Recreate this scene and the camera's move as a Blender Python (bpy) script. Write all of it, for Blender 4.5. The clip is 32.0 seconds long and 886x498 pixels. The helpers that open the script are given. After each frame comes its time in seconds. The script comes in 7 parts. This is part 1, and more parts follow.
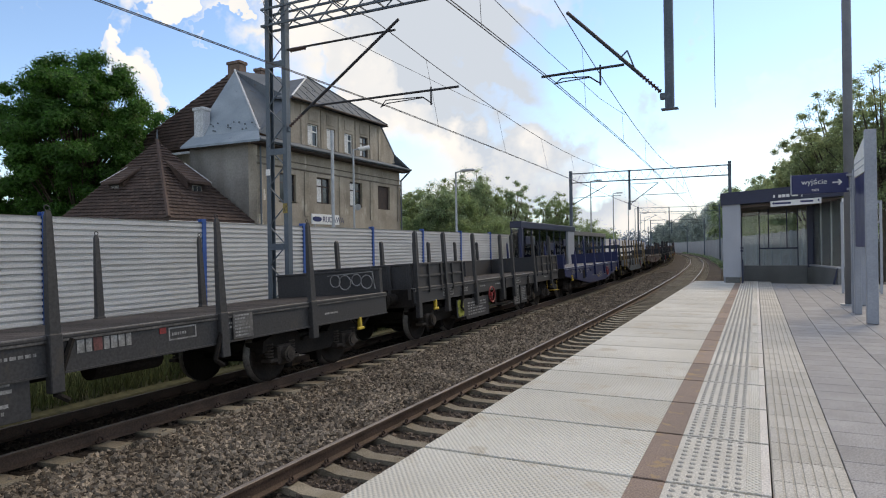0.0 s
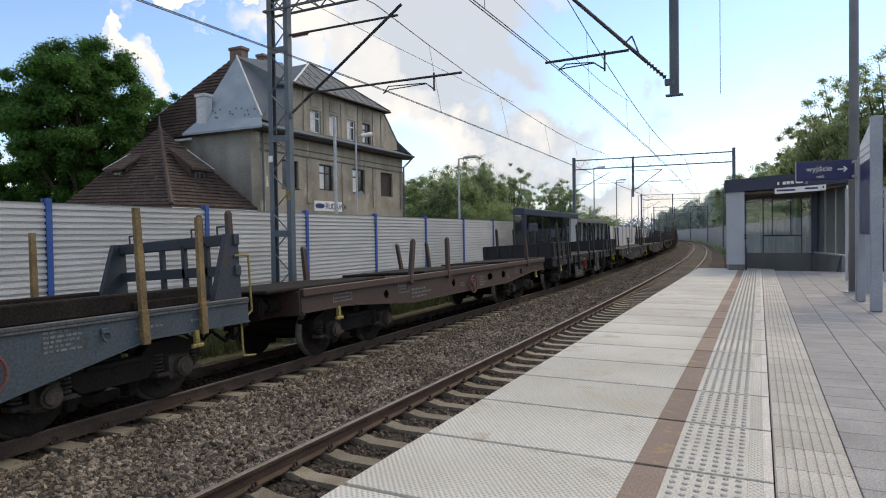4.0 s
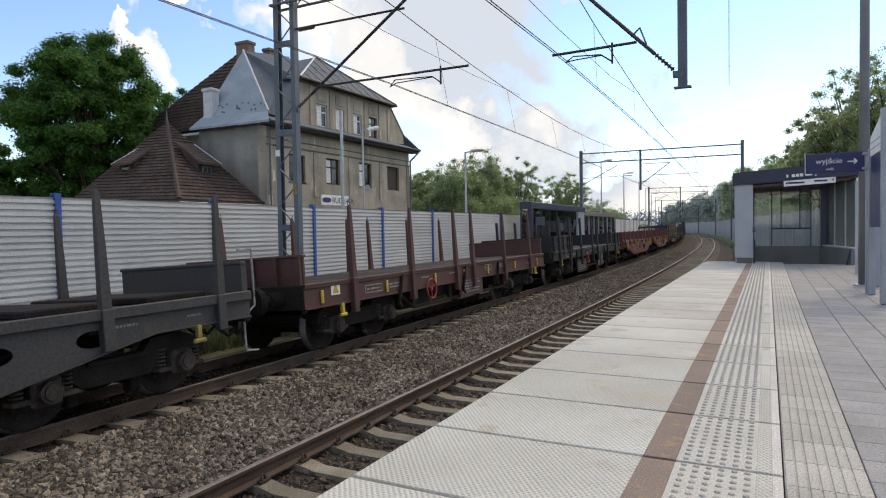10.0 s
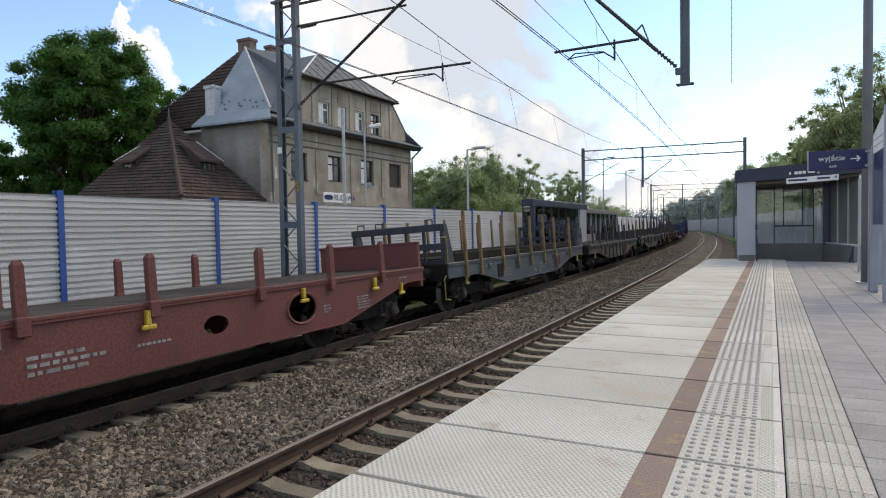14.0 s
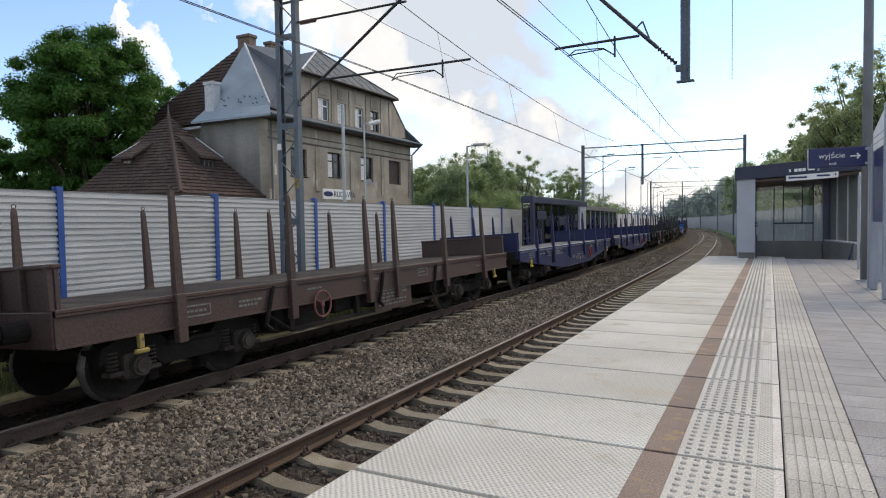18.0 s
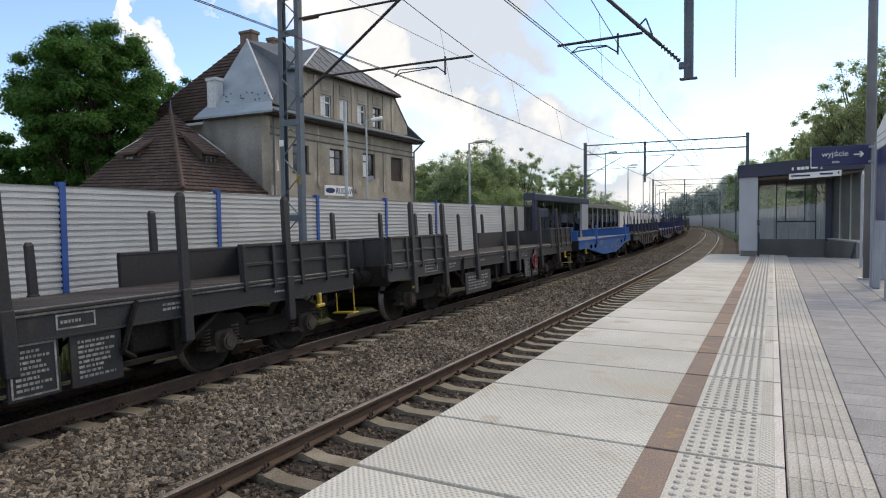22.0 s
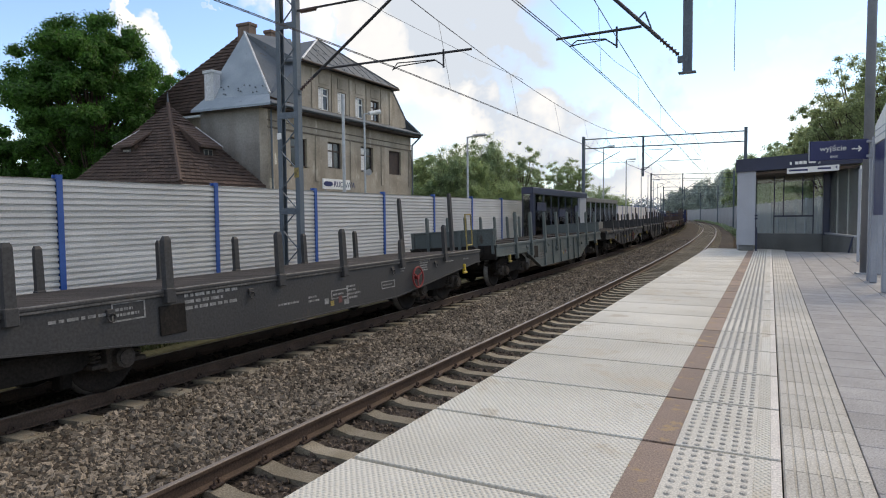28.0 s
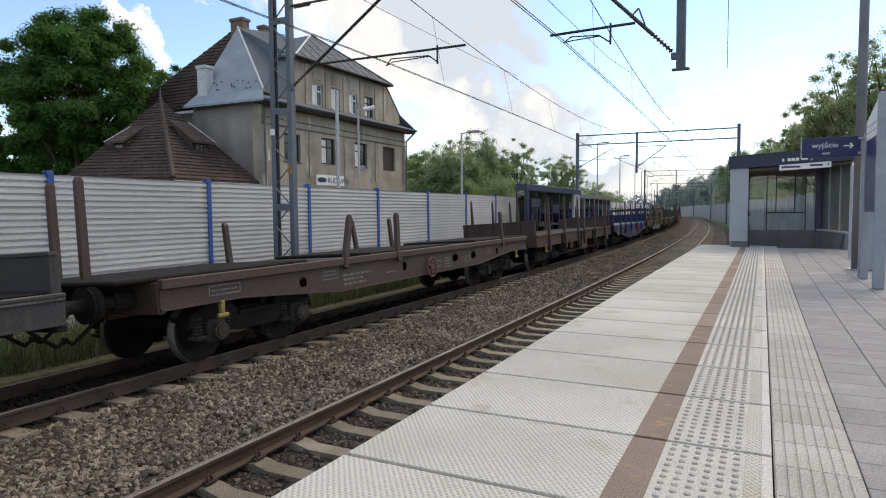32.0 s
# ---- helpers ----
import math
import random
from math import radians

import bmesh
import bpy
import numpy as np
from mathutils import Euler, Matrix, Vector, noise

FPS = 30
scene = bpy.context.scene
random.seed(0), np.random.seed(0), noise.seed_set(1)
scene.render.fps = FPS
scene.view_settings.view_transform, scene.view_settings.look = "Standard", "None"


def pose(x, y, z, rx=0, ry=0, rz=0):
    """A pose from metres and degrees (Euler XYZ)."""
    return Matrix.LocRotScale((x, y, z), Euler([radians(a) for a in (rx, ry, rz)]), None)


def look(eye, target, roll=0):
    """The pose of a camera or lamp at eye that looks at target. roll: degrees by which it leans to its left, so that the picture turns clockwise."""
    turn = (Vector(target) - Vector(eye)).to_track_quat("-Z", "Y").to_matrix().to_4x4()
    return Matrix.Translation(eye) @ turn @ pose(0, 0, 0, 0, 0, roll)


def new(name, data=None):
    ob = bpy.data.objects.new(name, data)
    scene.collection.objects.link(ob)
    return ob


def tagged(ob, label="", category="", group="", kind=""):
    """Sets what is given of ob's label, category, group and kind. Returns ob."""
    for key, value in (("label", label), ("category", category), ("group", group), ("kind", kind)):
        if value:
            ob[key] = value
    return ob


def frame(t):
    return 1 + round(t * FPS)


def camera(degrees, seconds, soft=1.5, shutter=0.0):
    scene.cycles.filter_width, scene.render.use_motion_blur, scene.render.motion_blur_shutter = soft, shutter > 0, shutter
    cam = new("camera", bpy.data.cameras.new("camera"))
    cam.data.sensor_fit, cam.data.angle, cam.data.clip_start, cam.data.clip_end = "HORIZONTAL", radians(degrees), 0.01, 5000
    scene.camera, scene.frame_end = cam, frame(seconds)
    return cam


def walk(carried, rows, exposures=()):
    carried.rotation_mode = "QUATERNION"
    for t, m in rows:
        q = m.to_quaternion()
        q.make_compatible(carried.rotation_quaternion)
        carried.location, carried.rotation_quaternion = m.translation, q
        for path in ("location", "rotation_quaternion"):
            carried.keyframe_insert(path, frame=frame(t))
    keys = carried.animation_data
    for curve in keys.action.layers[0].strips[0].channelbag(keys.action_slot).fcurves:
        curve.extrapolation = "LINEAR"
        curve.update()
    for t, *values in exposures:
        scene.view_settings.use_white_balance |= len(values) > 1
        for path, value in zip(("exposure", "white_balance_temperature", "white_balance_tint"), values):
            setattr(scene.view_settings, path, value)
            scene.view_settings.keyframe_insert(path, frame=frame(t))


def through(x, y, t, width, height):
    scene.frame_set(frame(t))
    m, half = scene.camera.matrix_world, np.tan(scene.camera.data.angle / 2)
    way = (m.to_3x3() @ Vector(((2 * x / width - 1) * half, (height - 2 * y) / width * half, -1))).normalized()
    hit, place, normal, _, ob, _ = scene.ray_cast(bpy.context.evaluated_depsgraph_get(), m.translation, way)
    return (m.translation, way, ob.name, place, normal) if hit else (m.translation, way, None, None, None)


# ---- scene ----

# ---- camera ----
cam = camera(70.56, 32.0, soft=1.1, shutter=0.0)


def aim(yaw, pitch, roll, dx, dy, dz):
    """A hand-held camera over the platform: degrees to the right of the track, up, and of lean."""
    eye = Vector((dx, dy, 1.39 + dz))
    a, b = radians(yaw), radians(pitch)
    return look(eye, eye + Vector((math.sin(a) * math.cos(b), math.cos(a) * math.cos(b), math.sin(b))), roll)


walk(cam, [
    (0, aim(-26.550, -0.038, -0.897, 0.015, 0.006, 0.003)),
    (0.5, aim(-26.665, -0.244, -0.772, 0.014, 0.005, 0.005)),
    (1, aim(-26.730, -0.462, -0.715, 0.011, 0.005, 0.005)),
    (1.5, aim(-26.752, -0.679, -0.729, 0.011, 0.005, 0.004)),
    (2, aim(-26.763, -0.842, -0.812, 0.011, 0.004, 0.004)),
    (2.5, aim(-26.774, -0.952, -0.908, 0.012, 0.002, 0.004)),
    (3, aim(-26.772, -1.057, -0.916, 0.012, 0.005, 0.003)),
    (3.5, aim(-26.784, -1.129, -0.876, 0.011, 0.007, 0.004)),
    (5.5, aim(-26.900, -1.569, -0.841, 0.005, 0.007, 0.002)),
    (6, aim(-27.004, -1.591, -0.919, 0.008, 0.005, 0.004)),
    (6.5, aim(-27.077, -1.596, -0.943, 0.006, 0.003, 0.004)),
    (7, aim(-27.123, -1.594, -0.918, 0.005, 0.003, 0.004)),
    (7.5, aim(-27.180, -1.591, -0.894, 0.006, 0.005, 0.004)),
    (8, aim(-27.199, -1.578, -0.827, 0.005, 0.005, 0.004)),
    (8.5, aim(-27.246, -1.557, -0.767, 0.005, 0.004, 0.003)),
    (9, aim(-27.308, -1.579, -0.792, 0.005, 0.004, 0.001)),
    (9.5, aim(-27.356, -1.672, -0.903, 0.003, 0.006, -0.000)),
    (10, aim(-27.433, -1.781, -0.984, 0.003, 0.004, 0.000)),
    (10.5, aim(-27.505, -1.869, -1.081, 0.003, 0.002, 0.001)),
    (11, aim(-27.567, -1.898, -1.057, 0.003, 0.004, 0.002)),
    (11.5, aim(-27.650, -1.875, -0.968, 0.003, 0.004, 0.001)),
    (12, aim(-27.703, -1.831, -0.937, 0.003, 0.001, -0.000)),
    (12.5, aim(-27.753, -1.820, -0.920, 0.001, -0.000, -0.001)),
    (13, aim(-27.750, -1.857, -0.887, 0.001, -0.000, -0.001)),
    (13.5, aim(-27.707, -1.924, -0.878, 0.002, 0.001, -0.000)),
    (14, aim(-27.609, -2.020, -0.970, 0.003, 0.003, -0.001)),
    (14.5, aim(-27.477, -2.134, -0.929, 0.002, 0.005, -0.004)),
    (16.5, aim(-27.486, -2.358, -0.939, 0.001, 0.009, -0.002)),
    (17, aim(-27.504, -2.323, -0.913, -0.000, 0.004, -0.003)),
    (17.5, aim(-27.538, -2.298, -0.909, 0.000, 0.004, -0.004)),
    (18, aim(-27.576, -2.306, -0.878, 0.001, 0.003, -0.003)),
    (18.5, aim(-27.598, -2.343, -0.817, 0.000, 0.001, -0.002)),
    (19, aim(-27.636, -2.389, -0.775, -0.001, 0.003, -0.002)),
    (19.5, aim(-27.691, -2.414, -0.797, -0.002, 0.003, -0.004)),
    (20, aim(-27.745, -2.416, -0.799, -0.002, 0.002, -0.005)),
    (20.5, aim(-27.760, -2.417, -0.790, -0.001, 0.001, -0.004)),
    (21, aim(-27.779, -2.427, -0.765, -0.000, 0.000, -0.003)),
    (21.5, aim(-27.763, -2.495, -0.657, -0.000, 0.000, -0.005)),
    (22, aim(-27.736, -2.578, -0.656, -0.002, 0.002, -0.005)),
    (22.5, aim(-27.733, -2.708, -0.664, -0.003, 0.003, -0.004)),
    (23, aim(-27.738, -2.799, -0.672, -0.003, 0.003, -0.005)),
    (23.5, aim(-27.769, -2.905, -0.698, -0.002, 0.002, -0.006)),
    (24, aim(-27.802, -2.938, -0.667, -0.001, 0.002, -0.004)),
    (24.5, aim(-27.824, -2.936, -0.651, -0.003, 0.002, -0.003)),
    (25, aim(-27.814, -2.917, -0.583, -0.004, 0.001, -0.004)),
    (25.5, aim(-27.798, -2.939, -0.670, -0.000, 0.002, -0.005)),
    (27.5, aim(-27.557, -3.052, -0.462, -0.005, -0.002, -0.006)),
    (28, aim(-27.554, -3.143, -0.530, -0.004, 0.005, -0.009)),
    (28.5, aim(-27.538, -3.331, -0.627, -0.004, 0.007, -0.010)),
    (29, aim(-27.491, -3.546, -0.553, -0.004, 0.007, -0.009)),
    (29.5, aim(-27.405, -3.650, -0.542, -0.001, 0.006, -0.008)),
    (30, aim(-27.277, -3.694, -0.567, 0.000, 0.006, -0.008)),
    (30.5, aim(-27.145, -3.703, -0.571, -0.001, 0.006, -0.006)),
    (31, aim(-27.087, -3.676, -0.527, -0.001, 0.004, -0.003)),
    (31.5, aim(-27.066, -3.594, -0.479, 0.001, 0.003, -0.003)),
    (32, aim(-27.025, -3.489, -0.487, 0.002, 0.010, -0.008)),
], exposures=((0, -0.24, 8150, 8), (6, -0.18, 8150, 8), (13, -0.12, 8150, 8), (32, -0.1, 8150, 8)))

# ---- world and sun ----
world = bpy.data.worlds.new("world")
scene.world = world
world.use_nodes = True
wn, wl = world.node_tree.nodes, world.node_tree.links
wn.clear()
w_out = wn.new("ShaderNodeOutputWorld")
w_bg = wn.new("ShaderNodeBackground")
w_sky = wn.new("ShaderNodeTexSky")
w_sky.sky_type = "NISHITA"
w_sky.sun_disc = False
w_sky.sun_elevation, w_sky.sun_rotation = radians(42), radians(18)
w_sky.air_density, w_sky.dust_density, w_sky.ozone_density = 1.0, 0.15, 1.2
w_gain = wn.new("ShaderNodeVectorMath")
w_gain.operation = "MULTIPLY"
w_gain.inputs[1].default_value = (0.19, 0.225, 0.285)
w_co = wn.new("ShaderNodeTexCoord")
w_map = wn.new("ShaderNodeMapping")
w_map.inputs["Scale"].default_value = (1.0, 1.0, 1.9)
w_map.inputs["Location"].default_value = (0.35, 0.15, 0.1)
w_n1 = wn.new("ShaderNodeTexNoise")
w_n1.inputs["Scale"].default_value, w_n1.inputs["Detail"].default_value, w_n1.inputs["Roughness"].default_value = 3.3, 7.0, 0.55
w_r1 = wn.new("ShaderNodeValToRGB")
w_r1.color_ramp.elements[0].position, w_r1.color_ramp.elements[1].position = 0.38, 0.72
w_n2 = wn.new("ShaderNodeTexNoise")
w_n2.inputs["Scale"].default_value, w_n2.inputs["Detail"].default_value = 3.1, 4.0
w_r2 = wn.new("ShaderNodeValToRGB")
w_r2.color_ramp.elements[0].position, w_r2.color_ramp.elements[1].position = 0.36, 0.62
w_r2.color_ramp.elements[0].color, w_r2.color_ramp.elements[1].color = (0.95, 1.05, 1.26, 1), (1.2, 1.24, 1.38, 1)
w_sep = wn.new("ShaderNodeSeparateXYZ")
w_low = wn.new("ShaderNodeMapRange")
w_low.inputs["From Min"].default_value, w_low.inputs["From Max"].default_value = 0.02, 0.2
w_low.inputs["To Min"].default_value, w_low.inputs["To Max"].default_value = 0.85, 0.0
w_max = wn.new("ShaderNodeMath")
w_max.operation = "MAXIMUM"
w_mix = wn.new("ShaderNodeMix")
w_mix.data_type = "RGBA"
w_grey = wn.new("ShaderNodeMix")
w_grey.data_type = "RGBA"
w_grey.inputs["B"].default_value = (0.7, 0.84, 1.12, 1)
# ragged edges: directions are shaken by a noise before clouds and gaps are laid out
w_n3 = wn.new("ShaderNodeTexNoise")
w_n3.inputs["Scale"].default_value, w_n3.inputs["Detail"].default_value, w_n3.inputs["Roughness"].default_value = 4.2, 6.0, 0.56
w_shake = wn.new("ShaderNodeVectorMath")
w_shake.operation = "SUBTRACT"
w_shake.inputs[1].default_value = (0.5, 0.5, 0.5)
w_warp = wn.new("ShaderNodeVectorMath")
w_warp.operation = "MULTIPLY_ADD"
w_warp.inputs[1].default_value = (0.17, 0.17, 0.17)
wl.new(w_co.outputs["Generated"], w_n3.inputs["Vector"])
wl.new(w_n3.outputs["Color"], w_shake.inputs[0])
wl.new(w_shake.outputs["Vector"], w_warp.inputs[0])
wl.new(w_co.outputs["Generated"], w_warp.inputs[2])


def sky_patches(rows, start=None):
    """Sum of soft round patches of the sky: degrees right of the track and up, radius, strength."""
    total = start
    for yaw, up, rad, amount in rows:
        a, b = radians(yaw), radians(up)
        dot = wn.new("ShaderNodeVectorMath")
        dot.operation = "DOT_PRODUCT"
        dot.inputs[1].default_value = (math.sin(a) * math.cos(b), math.cos(a) * math.cos(b), math.sin(b))
        wl.new(w_warp.outputs["Vector"], dot.inputs[0])
        ramp = wn.new("ShaderNodeMapRange")
        ramp.interpolation_type = "SMOOTHSTEP"
        ramp.inputs["From Min"].default_value, ramp.inputs["From Max"].default_value = math.cos(radians(rad * 1.6)), 1.0
        ramp.inputs["To Min"].default_value, ramp.inputs["To Max"].default_value = 0.0, amount
        wl.new(dot.outputs["Value"], ramp.inputs["Value"])
        if total is None:
            total = ramp.outputs["Result"]
        else:
            add = wn.new("ShaderNodeMath")
            add.operation = "ADD"
            wl.new(total, add.inputs[0])
            wl.new(ramp.outputs["Result"], add.inputs[1])
            total = add.outputs["Value"]
    return total


wl.new(w_co.outputs["Generated"], w_map.inputs["Vector"])
wl.new(w_map.outputs["Vector"], w_n1.inputs["Vector"])
wl.new(w_map.outputs["Vector"], w_n2.inputs["Vector"])
wl.new(w_n1.outputs["Fac"], w_r1.inputs["Fac"])
wl.new(w_n2.outputs["Fac"], w_r2.inputs["Fac"])
wl.new(w_co.outputs["Generated"], w_sep.inputs["Vector"])
wl.new(w_sep.outputs["Z"], w_low.inputs["Value"])
wl.new(w_r1.outputs["Color"], w_max.inputs[0])
wl.new(w_low.outputs["Result"], w_max.inputs[1])
CLOUDS = [(-34.0, 20.0, 11.0, 0.7), (-12.0, 21.0, 6.0, 0.5), (3.0, 13.0, 6.0, 0.5), (-20.0, 5.0, 12.0, 0.5), (-55.0, 17.8, 2.6, 1.5), (-51.5, 17.2, 2.0, 1.2), (-59.0, 13.0, 2.0, 0.9), (-46.0, 19.0, 4.0, 0.9)]
GAPS = [(-61.0, 17.5, 11.0, -2.0), (-50.0, 12.5, 9.0, -1.7), (-64.0, 9.0, 7.0, -1.0), (-3.0, 17.5, 9.0, -1.1), (9.0, 15.5, 6.0, -1.0), (-19.0, 15.0, 5.0, -0.6)]
w_cover = wn.new("ShaderNodeClamp")
wl.new(sky_patches(CLOUDS + GAPS, w_max.outputs["Value"]), w_cover.inputs["Value"])
w_dull = wn.new("ShaderNodeClamp")
wl.new(sky_patches([(-17.0, 13.0, 8.0, 0.95), (-27.5, 9.5, 5.0, 0.35), (-21.0, 18.0, 4.5, 0.45), (-9.0, 16.5, 4.0, 0.4)]), w_dull.inputs["Value"])
wl.new(w_dull.outputs["Result"], w_grey.inputs["Factor"])
wl.new(w_r2.outputs["Color"], w_grey.inputs["A"])
wl.new(w_cover.outputs["Result"], w_mix.inputs["Factor"])
wl.new(w_sky.outputs["Color"], w_gain.inputs[0])
wl.new(w_gain.outputs["Vector"], w_mix.inputs["A"])
wl.new(w_grey.outputs["Result"], w_mix.inputs["B"])
wl.new(w_mix.outputs["Result"], w_bg.inputs["Color"])
wl.new(w_bg.outputs["Background"], w_out.inputs["Surface"])
w_bg.inputs["Strength"].default_value = 1.0

sun_data = bpy.data.lights.new("sun", "SUN")
sun_data.energy, sun_data.angle, sun_data.color = 2.1, radians(28), (1.0, 0.87, 0.69)
sun = new("sun", sun_data)
sun.matrix_world = look((40, 120, 115), (0, 0, 0))


# ---- materials ----
def mat(name, c1, c2, rough=0.75, metal=0.0, scale=2.0, fine=45.0, bump=0.25, rnd=0.0, island=0.0, spots=None, spot_at=0.62, streak=1.0, fine_amt=0.35, spec=0.5):
    """Two tones mixed by a broad noise, a fine grain with relief, and spots of wear."""
    m = bpy.data.materials.new(name)
    m.use_nodes = True
    n, l = m.node_tree.nodes, m.node_tree.links
    b = n["Principled BSDF"]
    co = n.new("ShaderNodeTexCoord")
    oi = n.new("ShaderNodeObjectInfo")
    sh = n.new("ShaderNodeVectorMath")
    sh.operation = "MULTIPLY_ADD"
    sh.inputs[0].default_value = (31.0, 17.0, 23.0)
    l.new(oi.outputs["Random"], sh.inputs[1])
    l.new(co.outputs["Object"], sh.inputs[2])
    mp = n.new("ShaderNodeMapping")
    mp.inputs["Scale"].default_value = (1, 1, streak)
    l.new(sh.outputs["Vector"], mp.inputs["Vector"])
    a = n.new("ShaderNodeTexNoise")
    a.inputs["Scale"].default_value, a.inputs["Detail"].default_value = scale, 5
    g = n.new("ShaderNodeTexNoise")
    g.inputs["Scale"].default_value, g.inputs["Detail"].default_value = fine, 4
    l.new(mp.outputs["Vector"], a.inputs["Vector"])
    l.new(co.outputs["Object"], g.inputs["Vector"])
    r = n.new("ShaderNodeValToRGB")
    r.color_ramp.elements[0].position, r.color_ramp.elements[1].position = 0.32, 0.68
    r.color_ramp.elements[0].color, r.color_ramp.elements[1].color = (*c1, 1), (*c2, 1)
    l.new(a.outputs["Fac"], r.inputs["Fac"])
    col = r.outputs["Color"]
    mr = n.new("ShaderNodeMapRange")
    mr.inputs["From Min"].default_value, mr.inputs["From Max"].default_value = 0.3, 0.7
    mr.inputs["To Min"].default_value, mr.inputs["To Max"].default_value = 1 - fine_amt, 1 + fine_amt
    l.new(g.outputs["Fac"], mr.inputs["Value"])
    mx = n.new("ShaderNodeVectorMath")
    mx.operation = "SCALE"
    l.new(col, mx.inputs[0])
    l.new(mr.outputs["Result"], mx.inputs["Scale"])
    col = mx.outputs["Vector"]
    if rnd or island:
        if rnd:
            src = n.new("ShaderNodeObjectInfo").outputs["Random"]
        else:
            src = n.new("ShaderNodeNewGeometry").outputs["Random Per Island"]
        m2 = n.new("ShaderNodeMapRange")
        k = rnd or island
        m2.inputs["To Min"].default_value, m2.inputs["To Max"].default_value = 1 - k, 1 + k
        l.new(src, m2.inputs["Value"])
        v2 = n.new("ShaderNodeVectorMath")
        v2.operation = "SCALE"
        l.new(col, v2.inputs[0])
        l.new(m2.outputs["Result"], v2.inputs["Scale"])
        col = v2.outputs["Vector"]
    if spots:
        s = n.new("ShaderNodeTexNoise")
        s.inputs["Scale"].default_value, s.inputs["Detail"].default_value, s.inputs["Roughness"].default_value = scale * 2.7, 8, 0.65
        l.new(mp.outputs["Vector"], s.inputs["Vector"])
        sr = n.new("ShaderNodeMapRange")
        sr.inputs["From Min"].default_value, sr.inputs["From Max"].default_value = spot_at, spot_at + 0.07
        l.new(s.outputs["Fac"], sr.inputs["Value"])
        sm = n.new("ShaderNodeMix")
        sm.data_type = "RGBA"
        sm.inputs["B"].default_value = (*spots, 1)
        l.new(sr.outputs["Result"], sm.inputs["Factor"])
        l.new(col, sm.inputs["A"])
        col = sm.outputs["Result"]
    l.new(col, b.inputs["Base Color"])
    rr = n.new("ShaderNodeMapRange")
    rr.inputs["To Min"].default_value, rr.inputs["To Max"].default_value = max(0, rough - 0.12), min(1, rough + 0.12)
    l.new(a.outputs["Fac"], rr.inputs["Value"])
    l.new(rr.outputs["Result"], b.inputs["Roughness"])
    b.inputs["Metallic"].default_value = metal
    b.inputs["Specular IOR Level"].default_value = spec
    if bump:
        bp = n.new("ShaderNodeBump")
        bp.inputs["Strength"].default_value, bp.inputs["Distance"].default_value = bump, 0.02
        l.new(g.outputs["Fac"], bp.inputs["Height"])
        l.new(bp.outputs["Normal"], b.inputs["Normal"])
    return m


def glass(name, tint=(0.9, 0.95, 0.95), rough=0.02, mix=0.75):
    """A pane: clear with a gloss by Fresnel."""
    m = bpy.data.materials.new(name)
    m.use_nodes = True
    n, l = m.node_tree.nodes, m.node_tree.links
    n.remove(n["Principled BSDF"])
    t = n.new("ShaderNodeBsdfTransparent")
    t.inputs["Color"].default_value = (*tint, 1)
    g = n.new("ShaderNodeBsdfGlossy")
    g.inputs["Roughness"].default_value = rough
    f = n.new("ShaderNodeFresnel")
    f.inputs["IOR"].default_value = 1.5
    mx = n.new("ShaderNodeMixShader")
    l.new(f.outputs["Fac"], mx.inputs["Fac"])
    l.new(t.outputs["BSDF"], mx.inputs[1])
    l.new(g.outputs["BSDF"], mx.inputs[2])
    l.new(mx.outputs["Shader"], n["Material Output"].inputs["Surface"])
    return m


def paint(name, c, k=0.8, rust=(0.09, 0.05, 0.035), **kw):
    return mat(name, tuple(k * v for v in c), c, 0.62, 0.0, 1.1, 30.0, 0.12, spots=rust, spot_at=0.6, streak=0.35, fine_amt=0.3, spec=0.42, **kw)


M_GRASS_SOIL = mat("grass_soil", (0.06, 0.065, 0.03), (0.1, 0.098, 0.055), 0.95, 0, 0.35, 9, 0.6)
# bed colour darkened to paint the shade in the gaps between stones
M_BALLAST = mat("ballast_bed", (0.045, 0.036, 0.029), (0.085, 0.07, 0.057), 0.95, 0, 0.8, 26, 1.0, spec=0.1, fine_amt=0.75)
M_STONE = mat("ballast_stone", (0.145, 0.119, 0.092), (0.255, 0.215, 0.168), 0.9, 0, 1.2, 60, 0.2, island=0.65, spec=0.15)
# near-black tone stands for the shade below the wagons
M_STONE_SHADED = mat("ballast_stone_shaded", (0.026, 0.02, 0.016), (0.055, 0.043, 0.034), 0.9, 0, 1.2, 60, 0.2, island=0.5, spec=0.1)
M_SLEEPER = mat("sleeper_concrete", (0.2, 0.172, 0.125), (0.29, 0.257, 0.2), 0.9, 0, 3.0, 60, 0.3, rnd=0.18, spec=0.2)
